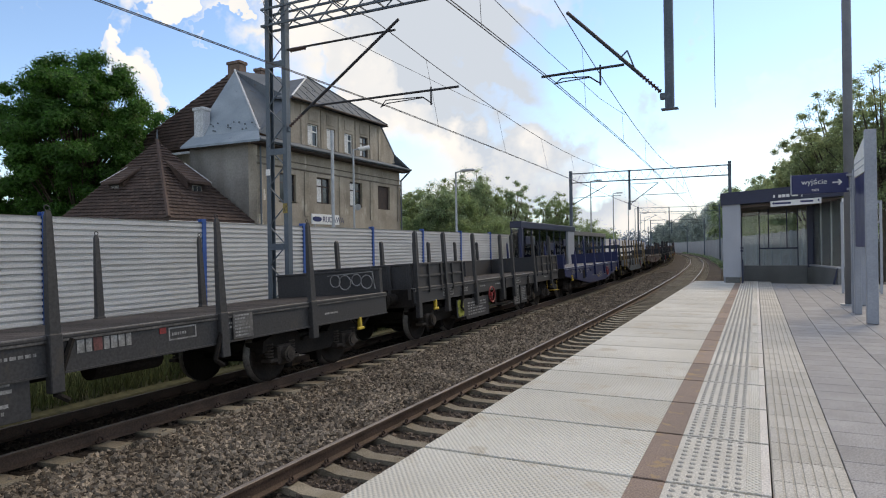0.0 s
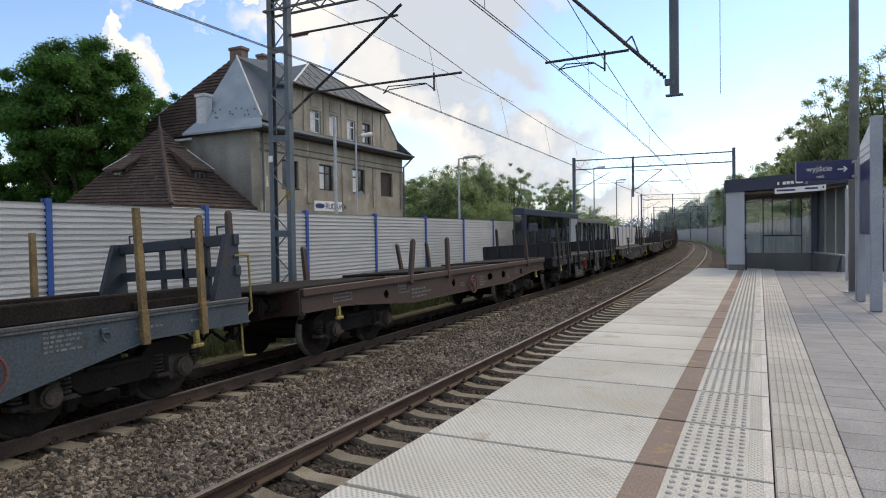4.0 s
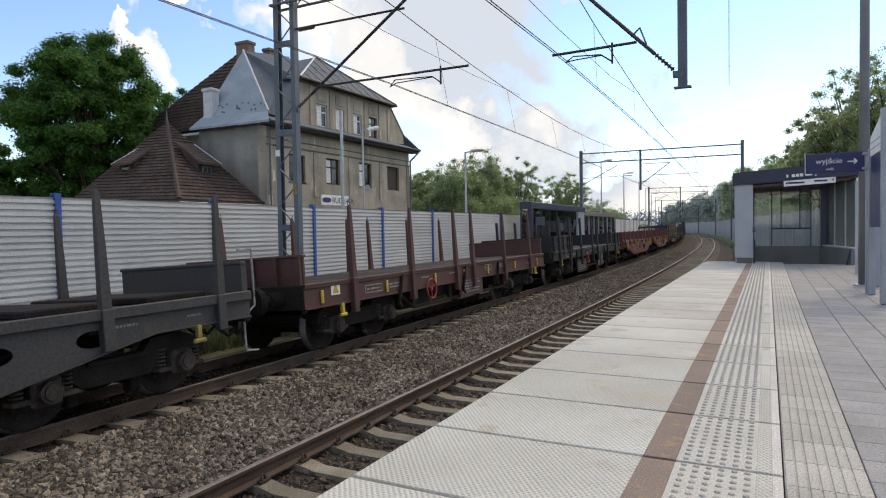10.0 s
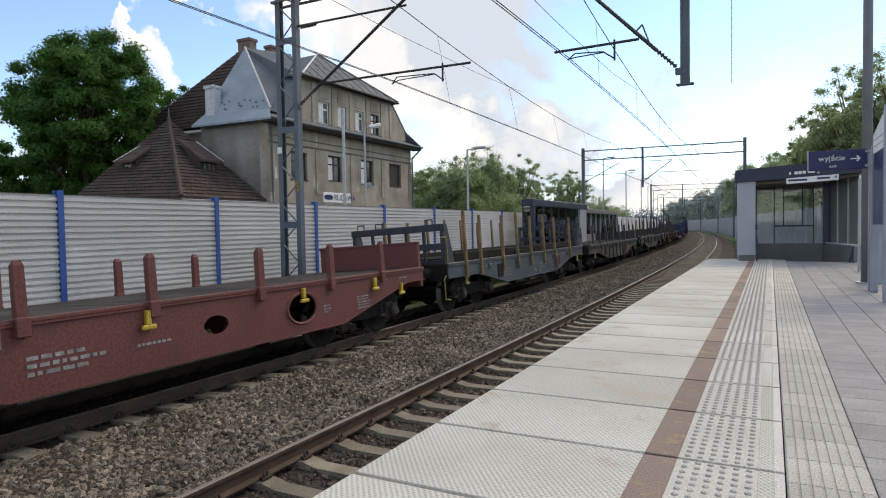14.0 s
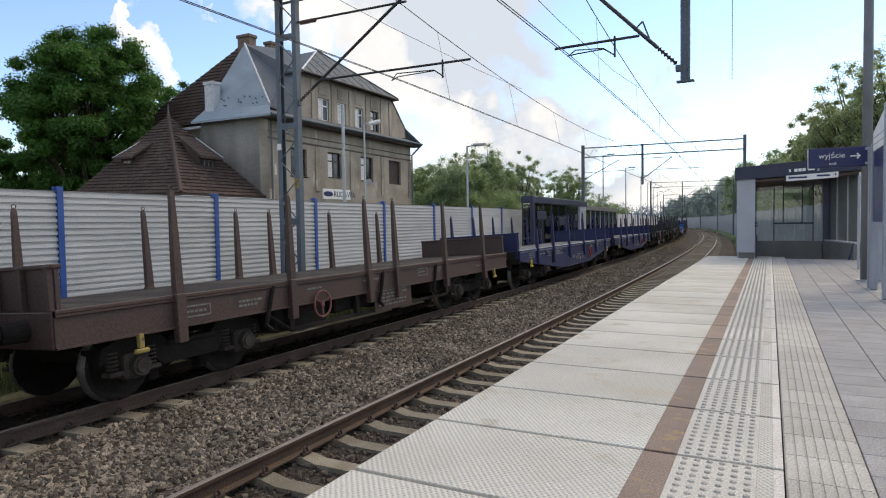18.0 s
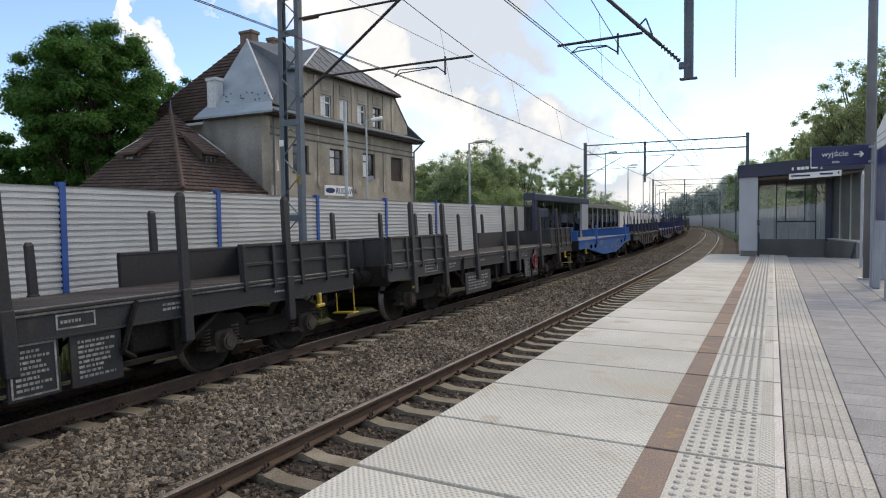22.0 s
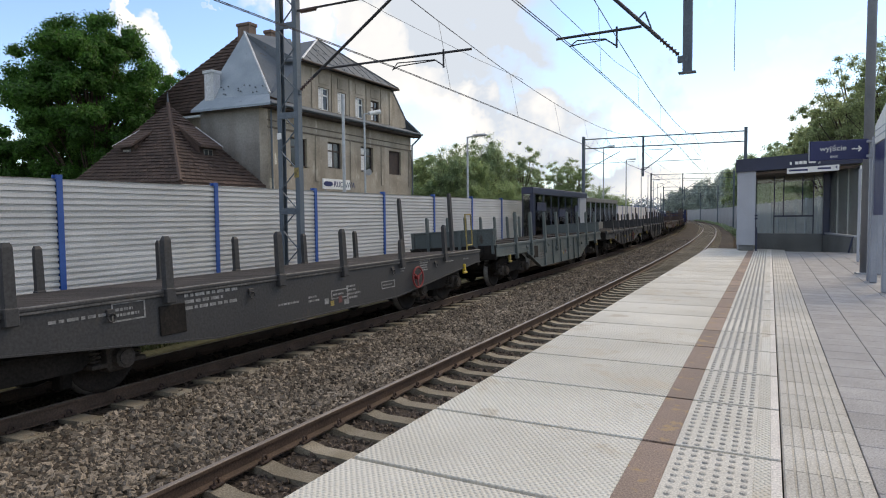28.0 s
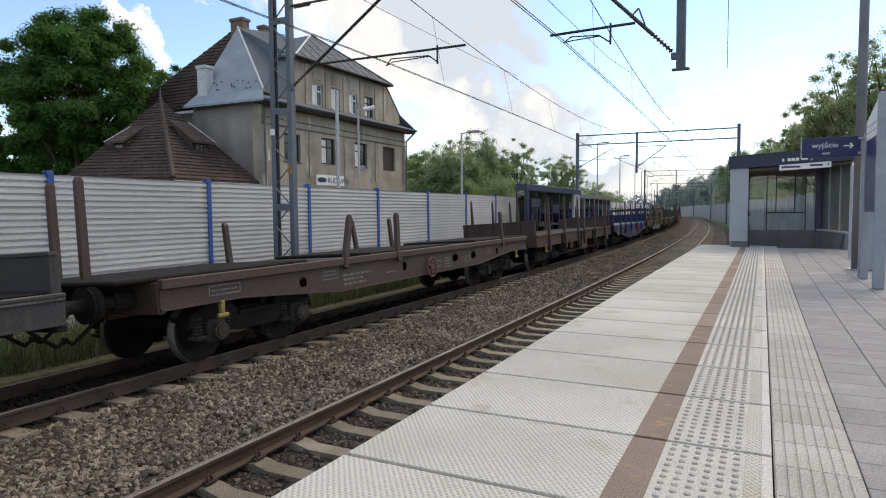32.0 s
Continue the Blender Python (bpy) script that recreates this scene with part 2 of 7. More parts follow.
def shaded_sleepers():
    """Concrete sleepers; the train's shade is painted in black between the rails."""
    m = mat("sleeper_concrete_shaded", (0.24, 0.205, 0.15), (0.34, 0.3, 0.235), 0.9, 0, 3.0, 60, 0.3, rnd=0.15, spec=0.15)
    n, l = m.node_tree.nodes, m.node_tree.links
    b = n["Principled BSDF"]
    sep = n.new("ShaderNodeSeparateXYZ")
    l.new(n["Texture Coordinate"].outputs["Object"], sep.inputs["Vector"])
    ab = n.new("ShaderNodeMath")
    ab.operation = "ABSOLUTE"
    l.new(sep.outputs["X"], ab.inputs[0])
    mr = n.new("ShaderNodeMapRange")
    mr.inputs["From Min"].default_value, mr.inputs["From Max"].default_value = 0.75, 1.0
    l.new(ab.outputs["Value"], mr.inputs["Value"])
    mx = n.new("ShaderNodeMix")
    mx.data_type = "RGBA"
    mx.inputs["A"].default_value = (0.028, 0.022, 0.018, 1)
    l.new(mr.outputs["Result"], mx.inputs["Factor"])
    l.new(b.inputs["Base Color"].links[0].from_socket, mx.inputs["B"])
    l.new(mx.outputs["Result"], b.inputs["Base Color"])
    return m


M_SLEEPER_SHADED = shaded_sleepers()
M_RAIL = mat("rail_side_rust", (0.065, 0.042, 0.03), (0.11, 0.072, 0.052), 0.85, 0.0, 3, 50, 0.2)
M_RAILTOP = mat("rail_head_steel", (0.17, 0.14, 0.12), (0.27, 0.23, 0.2), 0.5, 0.35, 4, 80, 0.03)
M_CLIP = mat("rail_clip_iron", (0.05, 0.032, 0.025), (0.075, 0.05, 0.04), 0.8, 0.3, 6, 60, 0.2)
M_PLAT_SIDE = mat("platform_side_concrete", (0.28, 0.27, 0.25), (0.36, 0.35, 0.33), 0.9, 0, 1, 40, 0.2)
M_BROWN = mat("brown_strip", (0.225, 0.17, 0.138), (0.29, 0.215, 0.175), 0.85, 0, 2.5, 90, 0.25, rnd=0.16, spots=(0.34, 0.235, 0.13), spot_at=0.56)
M_STUD_BASE = mat("tactile_concrete", (0.49, 0.47, 0.42), (0.585, 0.565, 0.51), 0.85, 0, 2, 90, 0.2, rnd=0.05)
M_STUD = mat("tactile_stud", (0.37, 0.35, 0.31), (0.45, 0.43, 0.385), 0.85, 0, 8, 90, 0.2)
M_WHITE_STRIP = mat("white_strip", (0.56, 0.53, 0.485), (0.66, 0.625, 0.575), 0.8, 0, 2, 80, 0.2, rnd=0.05)
M_GUIDE = mat("guide_tile", (0.42, 0.4, 0.355), (0.51, 0.49, 0.445), 0.85, 0, 3, 90, 0.2, rnd=0.09)
M_PAVER = mat("grey_paver", (0.268, 0.26, 0.254), (0.345, 0.334, 0.326), 0.85, 0, 2.2, 100, 0.2, rnd=0.1)
M_JOINT = mat("joint_grout", (0.045, 0.041, 0.037), (0.08, 0.072, 0.065), 0.95, 0, 5, 60, 0.2)
M_PANEL = mat("noise_panel_metal", (0.55, 0.545, 0.535), (0.64, 0.635, 0.625), 0.7, 0.0, 0.7, 30, 0.03, rnd=0.05, fine_amt=0.1, streak=0.3, spec=0.2, spots=(0.42, 0.41, 0.38), spot_at=0.68)
# darker copy of the panel metal: shade of a face turned from the sun
M_PANEL_SHADED = mat("noise_panel_shaded", (0.3, 0.305, 0.31), (0.38, 0.385, 0.39), 0.75, 0.0, 0.7, 30, 0.03, rnd=0.06, fine_amt=0.1, streak=0.3, spec=0.2, spots=(0.26, 0.26, 0.25), spot_at=0.66)
M_POST_BLUE = mat("post_blue", (0.016, 0.075, 0.29), (0.024, 0.095, 0.34), 0.5, 0, 2, 40, 0.05, fine_amt=0.15)
M_GALV = mat("galvanised_steel", (0.36, 0.38, 0.4), (0.48, 0.5, 0.52), 0.5, 0.45, 4, 60, 0.05, fine_amt=0.15)
M_MAST = mat("mast_bluegrey_paint", (0.075, 0.1, 0.125), (0.11, 0.14, 0.17), 0.6, 0, 1.5, 50, 0.08, spots=(0.1, 0.07, 0.05), spot_at=0.66)
M_WIRE = mat("wire_copper_dark", (0.045, 0.045, 0.05), (0.06, 0.06, 0.065), 0.6, 0.5, 3, 30, 0.0)
M_INSUL = mat("insulator_brown", (0.06, 0.03, 0.025), (0.085, 0.045, 0.035), 0.3, 0, 5, 30, 0.0)
M_YELLOW = mat("yellow_paint", (0.4, 0.28, 0.025), (0.56, 0.4, 0.04), 0.55, 0, 6, 50, 0.1, spots=(0.2, 0.14, 0.05), spot_at=0.62)
M_WHITE = mat("white_paint", (0.68, 0.68, 0.66), (0.78, 0.78, 0.76), 0.6, 0, 5, 50, 0.05, fine_amt=0.1)
M_MARK = mat("stencil_white", (0.13, 0.13, 0.127), (0.34, 0.34, 0.33), 0.7, 0, 9, 60, 0.0)
M_MARK_OLD = mat("stencil_faded", (0.11, 0.11, 0.105), (0.2, 0.2, 0.19), 0.8, 0, 14, 60, 0.0)
M_RED_OLD = mat("faded_red_paint", (0.12, 0.045, 0.04), (0.17, 0.06, 0.055), 0.7, 0, 5, 50, 0.05)
M_YELLOW_OLD = mat("dirty_yellow_paint", (0.22, 0.17, 0.05), (0.34, 0.26, 0.07), 0.7, 0, 6, 50, 0.1, spots=(0.1, 0.075, 0.04), spot_at=0.56)
M_RED = mat("red_paint", (0.2, 0.02, 0.02), (0.29, 0.032, 0.03), 0.5, 0, 5, 50, 0.05)
M_NAVY = mat("navy_cladding", (0.016, 0.021, 0.05), (0.022, 0.028, 0.062), 0.45, 0, 2, 30, 0.03, fine_amt=0.12)
M_SIGN_BLUE = mat("sign_blue", (0.01, 0.016, 0.085), (0.013, 0.02, 0.1), 0.4, 0, 2, 30, 0.0, fine_amt=0.08)
M_CLAD = mat("grey_cladding", (0.33, 0.35, 0.39), (0.39, 0.41, 0.45), 0.55, 0.1, 1.5, 30, 0.03, fine_amt=0.08)
M_PARAPET = mat("parapet_concrete", (0.13, 0.135, 0.13), (0.18, 0.185, 0.18), 0.85, 0, 1.5, 40, 0.15)
M_GLASS = glass("pane_glass")
M_GLASS_HAZE = glass("hazy_glass", (0.78, 0.82, 0.84), 0.25)
M_GLASS_DARK = mat("dark_window_glass", (0.02, 0.024, 0.028), (0.035, 0.04, 0.045), 0.08, 0, 1.2, 20, 0.0)


def plaster(name, c1, c2, pale, spot_at):
    """Weathered render: run-down streaks, broad dirty fields and flaked pale spots."""
    m = mat(name, c1, c2, 0.92, 0, 0.9, 9, 0.05, spots=pale, spot_at=spot_at, streak=0.22, fine_amt=0.12, spec=0.2)
    n, l = m.node_tree.nodes, m.node_tree.links
    b = n["Principled BSDF"]
    field = n.new("ShaderNodeTexNoise")
    field.inputs["Scale"].default_value, field.inputs["Detail"].default_value, field.inputs["Roughness"].default_value = 0.35, 6, 0.6
    l.new(n["Texture Coordinate"].outputs["Object"], field.inputs["Vector"])
    mr = n.new("ShaderNodeMapRange")
    mr.inputs["From Min"].default_value, mr.inputs["From Max"].default_value = 0.36, 0.62
    mr.inputs["To Min"].default_value, mr.inputs["To Max"].default_value = 0.68, 1.08
    l.new(field.outputs["Fac"], mr.inputs["Value"])
    mx = n.new("ShaderNodeVectorMath")
    mx.operation = "SCALE"
    l.new(b.inputs["Base Color"].links[0].from_socket, mx.inputs[0])
    l.new(mr.outputs["Result"], mx.inputs["Scale"])
    l.new(mx.outputs["Vector"], b.inputs["Base Color"])
    return m


M_RENDER = plaster("old_render_plaster", (0.3, 0.26, 0.205), (0.45, 0.395, 0.325), (0.53, 0.48, 0.4), 0.6)
M_RENDER_GREY = plaster("old_render_grey", (0.25, 0.235, 0.215), (0.33, 0.315, 0.29), (0.36, 0.34, 0.31), 0.66)
M_RENDER_BARE = mat("bare_pale_plaster", (0.5, 0.46, 0.37), (0.62, 0.58, 0.48), 0.92, 0, 3, 30, 0.1)
M_RENDER_DARK = mat("old_render_trim", (0.15, 0.125, 0.1), (0.2, 0.17, 0.135), 0.92, 0, 1.5, 20, 0.2)
M_TIN = mat("tin_roof", (0.105, 0.125, 0.145), (0.15, 0.17, 0.19), 0.75, 0.0, 0.8, 14, 0.08, fine_amt=0.14, spots=(0.13, 0.105, 0.09), spot_at=0.62, spec=0.25)
M_TIN_BLUE = mat("tin_roof_blue", (0.24, 0.3, 0.345), (0.33, 0.39, 0.435), 0.6, 0.0, 0.8, 14, 0.06, fine_amt=0.08, spots=(0.2, 0.24, 0.275), spot_at=0.62)
M_TIN_PALE = mat("tin_pale", (0.5, 0.52, 0.54), (0.6, 0.62, 0.64), 0.5, 0.1, 2, 20, 0.06)
M_SOFFIT = mat("soffit_boards", (0.09, 0.065, 0.05), (0.13, 0.095, 0.075), 0.8, 0, 2, 30, 0.1)
M_GALV_BLUE = mat("steel_bluegrey", (0.26, 0.285, 0.33), (0.33, 0.355, 0.4), 0.5, 0.2, 2, 40, 0.04, fine_amt=0.1)
M_MAST_DARK = mat("mast_dark_grey", (0.14, 0.15, 0.165), (0.19, 0.2, 0.215), 0.55, 0.2, 2, 40, 0.04, fine_amt=0.1)
M_ROOFTILE = mat("roof_tile_brown", (0.064, 0.043, 0.036), (0.104, 0.07, 0.057), 0.88, 0, 1.0, 22, 0.3, rnd=0.25, island=0.0)
M_ROOFTILE_J = mat("roof_tile_brown_rest", (0.06, 0.04, 0.033), (0.098, 0.065, 0.053), 0.88, 0, 1.0, 22, 0.3, island=0.25)
M_BRICK_OLD = mat("chimney_brick", (0.14, 0.095, 0.075), (0.22, 0.16, 0.13), 0.9, 0, 4, 40, 0.3)
M_WOOD_DARK = mat("window_wood_dark", (0.035, 0.022, 0.018), (0.06, 0.038, 0.03), 0.75, 0, 3, 40, 0.1)
M_CURTAIN = mat("white_curtain", (0.62, 0.62, 0.6), (0.75, 0.75, 0.73), 0.9, 0, 6, 40, 0.05)
M_BARK = mat("bark", (0.055, 0.042, 0.032), (0.1, 0.08, 0.06), 0.95, 0, 3, 25, 0.6)


def leaf(name, c1, c2, through=0.5):
    """Leaves let part of the light through."""
    m = mat(name, c1, c2, 0.6, 0, 0.5, 6, 0.0, island=0.45)
    n, l = m.node_tree.nodes, m.node_tree.links
    b = n["Principled BSDF"]
    t = n.new("ShaderNodeBsdfTranslucent")
    l.new(b.inputs["Base Color"].links[0].from_socket, t.inputs["Color"])
    mx = n.new("ShaderNodeMixShader")
    mx.inputs["Fac"].default_value = through
    l.new(b.outputs["BSDF"], mx.inputs[1])
    l.new(t.outputs["BSDF"], mx.inputs[2])
    l.new(mx.outputs["Shader"], n["Material Output"].inputs["Surface"])
    return m


M_LEAF_DARK = leaf("leaf_dark", (0.046, 0.14, 0.022), (0.092, 0.225, 0.044), 0.52)
# leaf colours from here hold the air's haze: paler and greyer than the leaves
M_LEAF_LIGHT = leaf("leaf_light", (0.29, 0.36, 0.18), (0.42, 0.49, 0.27), 0.7)
M_LEAF_FAR = leaf("leaf_far_haze_tint", (0.25, 0.335, 0.185), (0.37, 0.46, 0.275), 0.68)
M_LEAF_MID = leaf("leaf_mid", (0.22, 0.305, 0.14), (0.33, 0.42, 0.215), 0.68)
M_LEAF_HAZE = leaf("leaf_haze_tint", (0.34, 0.41, 0.38), (0.45, 0.52, 0.49), 0.6)
M_GRASS = mat("grass_blade", (0.09, 0.12, 0.04), (0.17, 0.19, 0.085), 0.8, 0, 0.6, 6, 0.0, island=0.4)
# blue-grey of distance haze mixed into the woods' colour
M_FAR_HILL = mat("far_woods_haze_tint", (0.19, 0.25, 0.3), (0.25, 0.31, 0.36), 0.95, 0, 0.05, 0.6, 0.0)
# rolling stock
M_WHEEL = mat("wheel_steel_dirty", (0.018, 0.015, 0.013), (0.036, 0.029, 0.025), 0.85, 0.0, 3, 40, 0.1, spec=0.2)
M_AXLE = mat("axlebox_dusty", (0.03, 0.025, 0.022), (0.075, 0.063, 0.054), 0.85, 0.0, 4, 40, 0.2, spec=0.25)
M_TREAD = mat("wheel_tread", (0.1, 0.092, 0.085), (0.2, 0.19, 0.18), 0.5, 0.5, 3, 40, 0.0)
M_BOGIE = mat("bogie_grime", (0.011, 0.0095, 0.009), (0.026, 0.022, 0.019), 0.9, 0.0, 2, 30, 0.2, spec=0.2)
M_DECK = mat("deck_boards_worn", (0.026, 0.022, 0.02), (0.064, 0.055, 0.05), 0.9, 0, 1.3, 30, 0.3, island=0.4, spec=0.2, streak=1)
M_DECK_BLUE = mat("deck_boards_grey", (0.08, 0.079, 0.083), (0.125, 0.122, 0.125), 0.85, 0, 1.0, 30, 0.2, island=0.15)
M_TIMBER = mat("timber_baulk", (0.012, 0.01, 0.009), (0.028, 0.023, 0.02), 0.9, 0, 2, 30, 0.4, spec=0.15)
PAINT = {
    "navy": paint("paint_navy", (0.014, 0.022, 0.084), rust=(0.04, 0.038, 0.055)),
    "blue": paint("paint_bright_blue", (0.016, 0.108, 0.35), rust=(0.03, 0.06, 0.12)),
    "red": paint("paint_red_brown", (0.15, 0.046, 0.04), rust=(0.095, 0.038, 0.032)),
    "maroon": paint("paint_maroon", (0.085, 0.036, 0.032), rust=(0.055, 0.035, 0.03)),
    "rust": paint("paint_rust_brown", (0.07, 0.042, 0.035), rust=(0.045, 0.034, 0.03)),
    "black": paint("paint_black", (0.022, 0.022, 0.026), rust=(0.038, 0.033, 0.03)),
    "grey": paint("paint_dark_grey", (0.043, 0.042, 0.043), rust=(0.058, 0.05, 0.043)),
    "slate": paint("paint_slate_grey", (0.052, 0.05, 0.047), rust=(0.045, 0.036, 0.03)),
    "teal": paint("paint_grey_green", (0.1, 0.122, 0.12), rust=(0.06, 0.05, 0.04)),
    "slateblue": paint("paint_dark_blue_grey", (0.03, 0.04, 0.055), rust=(0.045, 0.04, 0.04)),
    "steel": paint("paint_blue_grey", (0.06, 0.082, 0.1), rust=(0.05, 0.04, 0.033)),
}


# ---- mesh helpers ----
class Mb:
    """Gathers the faces of one mesh."""

    def __init__(self):
        self.v, self.f = [], []

    def add(self, vs, fs):
        k = len(self.v)
        self.v += [tuple(p) for p in vs]
        self.f += [tuple(i + k for i in q) for q in fs]
        return self

    def box(self, x0, x1, y0, y1, z0, z1, m=None):
        vs = [(x, y, z) for z in (z0, z1) for x, y in ((x0, y0), (x1, y0), (x1, y1), (x0, y1))]
        if m:
            vs = [m @ Vector(p) for p in vs]
        return self.add(vs, [(3, 2, 1, 0), (4, 5, 6, 7), (0, 1, 5, 4), (1, 2, 6, 5), (2, 3, 7, 6), (3, 0, 4, 7)])

    def cbox(self, x0, x1, y0, y1, z0, z1, c=0.01, m=None):
        """A box with chamfered edges."""
        vs, k = [], {}
        for i, x in enumerate((x0, x1)):
            for j, y in enumerate((y0, y1)):
                for h, z in enumerate((z0, z1)):
                    dx, dy, dz = (c, -c)[i], (c, -c)[j], (c, -c)[h]
                    for a, p in enumerate(((x, y + dy, z + dz), (x + dx, y, z + dz), (x + dx, y + dy, z))):
                        k[i, j, h, a] = len(vs)
                        vs.append(p)
        fs = []
        for i in (0, 1):
            fs.append([k[i, j, h, 0] for j, h in ((0, 0), (1, 0), (1, 1), (0, 1))][:: 1 if i else -1])
            fs.append([k[j, i, h, 1] for j, h in ((0, 0), (1, 0), (1, 1), (0, 1))][:: -1 if i else 1])
            fs.append([k[j, h, i, 2] for j, h in ((0, 0), (1, 0), (1, 1), (0, 1))][:: 1 if i else -1])
        for p in (0, 1):
            for q in (0, 1):
                fs.append([k[p, q, 0, 0], k[p, q, 1, 0], k[p, q, 1, 1], k[p, q, 0, 1]])
                fs.append([k[p, 0, q, 0], k[p, 1, q, 0], k[p, 1, q, 2], k[p, 0, q, 2]])
                fs.append([k[0, p, q, 1], k[1, p, q, 1], k[1, p, q, 2], k[0, p, q, 2]])
                for r in (0, 1):
                    fs.append([k[p, q, r, 0], k[p, q, r, 1], k[p, q, r, 2]])
        if m:
            vs = [m @ Vector(p) for p in vs]
        return self.add(vs, fs)

    def cyl(self, a, b, r, n=10, r2=None, caps=True):
        a, b = Vector(a), Vector(b)
        d = (b - a).normalized()
        u = d.orthogonal().normalized()
        w = d.cross(u)
        r2 = r if r2 is None else r2
        vs = []
        for c, q in ((a, r), (b, r2)):
            vs += [c + q * (math.cos(2 * math.pi * i / n) * u + math.sin(2 * math.pi * i / n) * w) for i in range(n)]
        fs = [(i, (i + 1) % n, n + (i + 1) % n, n + i) for i in range(n)]
        if caps:
            fs += [tuple(range(n))[::-1], tuple(range(n, 2 * n))]
        return self.add(vs, fs)

    def pipe(self, pts, r, n=6):
        for a, b in zip(pts[:-1], pts[1:]):
            self.cyl(a, b, r, n)
        return self

    def ring(self, c, axis, r, t, n=18, k=6):
        """A torus."""
        c, d = Vector(c), Vector(axis).normalized()
        u = d.orthogonal().normalized()
        w = d.cross(u)
        vs = []
        for i in range(n):
            e = math.cos(2 * math.pi * i / n) * u + math.sin(2 * math.pi * i / n) * w
            vs += [c + e * (r + t * math.cos(2 * math.pi * j / k)) + d * t * math.sin(2 * math.pi * j / k) for j in range(k)]
        return self.add(vs, [(i * k + j, ((i + 1) % n) * k + j, ((i + 1) % n) * k + (j + 1) % k, i * k + (j + 1) % k) for i in range(n) for j in range(k)])

    def prism(self, poly, axis, a, b):
        """A flat outline pushed along an axis; its points are in the two other axes, in order."""
        n = len(poly)
        put = {"x": lambda p, t: (t, p[0], p[1]), "y": lambda p, t: (p[0], t, p[1]), "z": lambda p, t: (p[0], p[1], t)}[axis]
        vs = [put(p, a) for p in poly] + [put(p, b) for p in poly]
        return self.add(vs, [tuple(range(n))[::-1], tuple(range(n, 2 * n))] + [(i, (i + 1) % n, n + (i + 1) % n, n + i) for i in range(n)])

    def mesh(self, name, m=None, smooth=False, fix=True, weld=False):
        me = bpy.data.meshes.new(name)
        me.from_pydata(self.v, [], self.f)
        if m:
            me.materials.append(m)
        if fix:
            bm = bmesh.new()
            bm.from_mesh(me)
            if weld:
                bmesh.ops.remove_doubles(bm, verts=bm.verts, dist=0.0005)
            bmesh.ops.recalc_face_normals(bm, faces=bm.faces)
            bm.to_mesh(me)
            bm.free()
        if smooth:
            me.polygons.foreach_set("use_smooth", [True] * len(me.polygons))
        me.update()
        return me


def part(name, mb, material, parent, label="", m=None, smooth=False):
    me = mb if isinstance(mb, bpy.types.Mesh) else mb.mesh(name, material, smooth)
    ob = new(name, me)
    ob.parent = parent
    if m is not None:
        ob.matrix_basis = m
    return tagged(ob, label)


def thing(name, label, category, m=None, group="", kind=""):
    ob = new(name)
    ob.empty_display_size = 0.2
    if m is not None:
        ob.matrix_basis = m
    return tagged(ob, label, category, group, kind)


def fixed(name, mb, material, label, category="", kind="structure", smooth=False, group=""):
    me = mb if isinstance(mb, bpy.types.Mesh) else mb.mesh(name, material, smooth)
    return tagged(new(name, me), label, category, group, kind)


def letters(text, size, material, parent, m, name="lettering", label="", depth=0.003):
    cu = bpy.data.curves.new("lettering", "FONT")
    cu.body, cu.size, cu.extrude = text, size, depth
    tmp = bpy.data.objects.new("lettering_source", cu)
    me = bpy.data.meshes.new_from_object(tmp)
    bpy.data.objects.remove(tmp)
    me.materials.clear()
    me.materials.append(material)
    return part(name, me, material, parent, label, m)


# ---- the plan ----
AX = -3.72          # axis of the near track
OFF_FAR = -4.48     # the far track, from the near one
ZR = -0.88          # top of the rails; the platform's top is 0
R0, S0 = 1000.0, 8.0  # the bend and where it begins
CANT, ZF = 0.06, -0.855  # lean of the far track into the bend, and the height of its middle at rail level


def along(s, off=0.0):
    """Place and heading at s metres along the near track, off metres to its right."""
    if s <= S0:
        return AX + off, s, 0.0
    a = (s - S0) / R0
    return AX - R0 + (R0 + off) * math.cos(a), S0 + (R0 + off) * math.sin(a), a


def at(s, off, z=0.0, turn=0.0):
    x, y, a = along(s, off)
    return Matrix.Translation((x, y, z)) @ Matrix.Rotation(a + turn, 4, "Z")


def sweep(mb, profile, s0, s1, step=4.0, closed=True):
    n = max(1, math.ceil((s1 - s0) / step))
    k, vs, fs = len(profile), [], []
    for i in range(n + 1):
        s = s0 + (s1 - s0) * i / n
        for o, z in profile:
            x, y, _ = along(s, o)
            vs.append((x, y, z))
    m = k if closed else k - 1
    for i in range(n):
        fs += [(i * k + j, i * k + (j + 1) % k, (i + 1) * k + (j + 1) % k, (i + 1) * k + j) for j in range(m)]
    if closed:
        fs += [tuple(range(k)), tuple(range(n * k, n * k + k))]
    return mb.add(vs, fs)


# ---- ground, ballast ----
mb = Mb()
g = [-4000, -1500, -500, -200, -80, -30, 0, 30, 80, 200, 500, 1500, 4000]
mb.add([(x, y, -1.46) for y in g for x in g], [(j * 13 + i, j * 13 + i + 1, (j + 1) * 13 + i + 1, (j + 1) * 13 + i) for j in range(12) for i in range(12)])
fixed("ground", mb, M_GRASS_SOIL, "flat ground of short grass and bare soil", "ground")
mb = sweep(Mb(), [(2.6, -1.45), (2.3, -1.09), (1.3, -1.12), (0.0, -1.14), (-0.85, -1.12), (-1.25, -1.07), (-2.2, -1.06), (-3.1, -0.99), (-4.48, -1.075), (-5.8, -1.14), (-6.3, -1.17), (-7.2, -1.452)], -420, 320, 5)
fixed("ballast_bed", mb, M_BALLAST, "brown-grey crushed stone ballast under both tracks", "ballast")
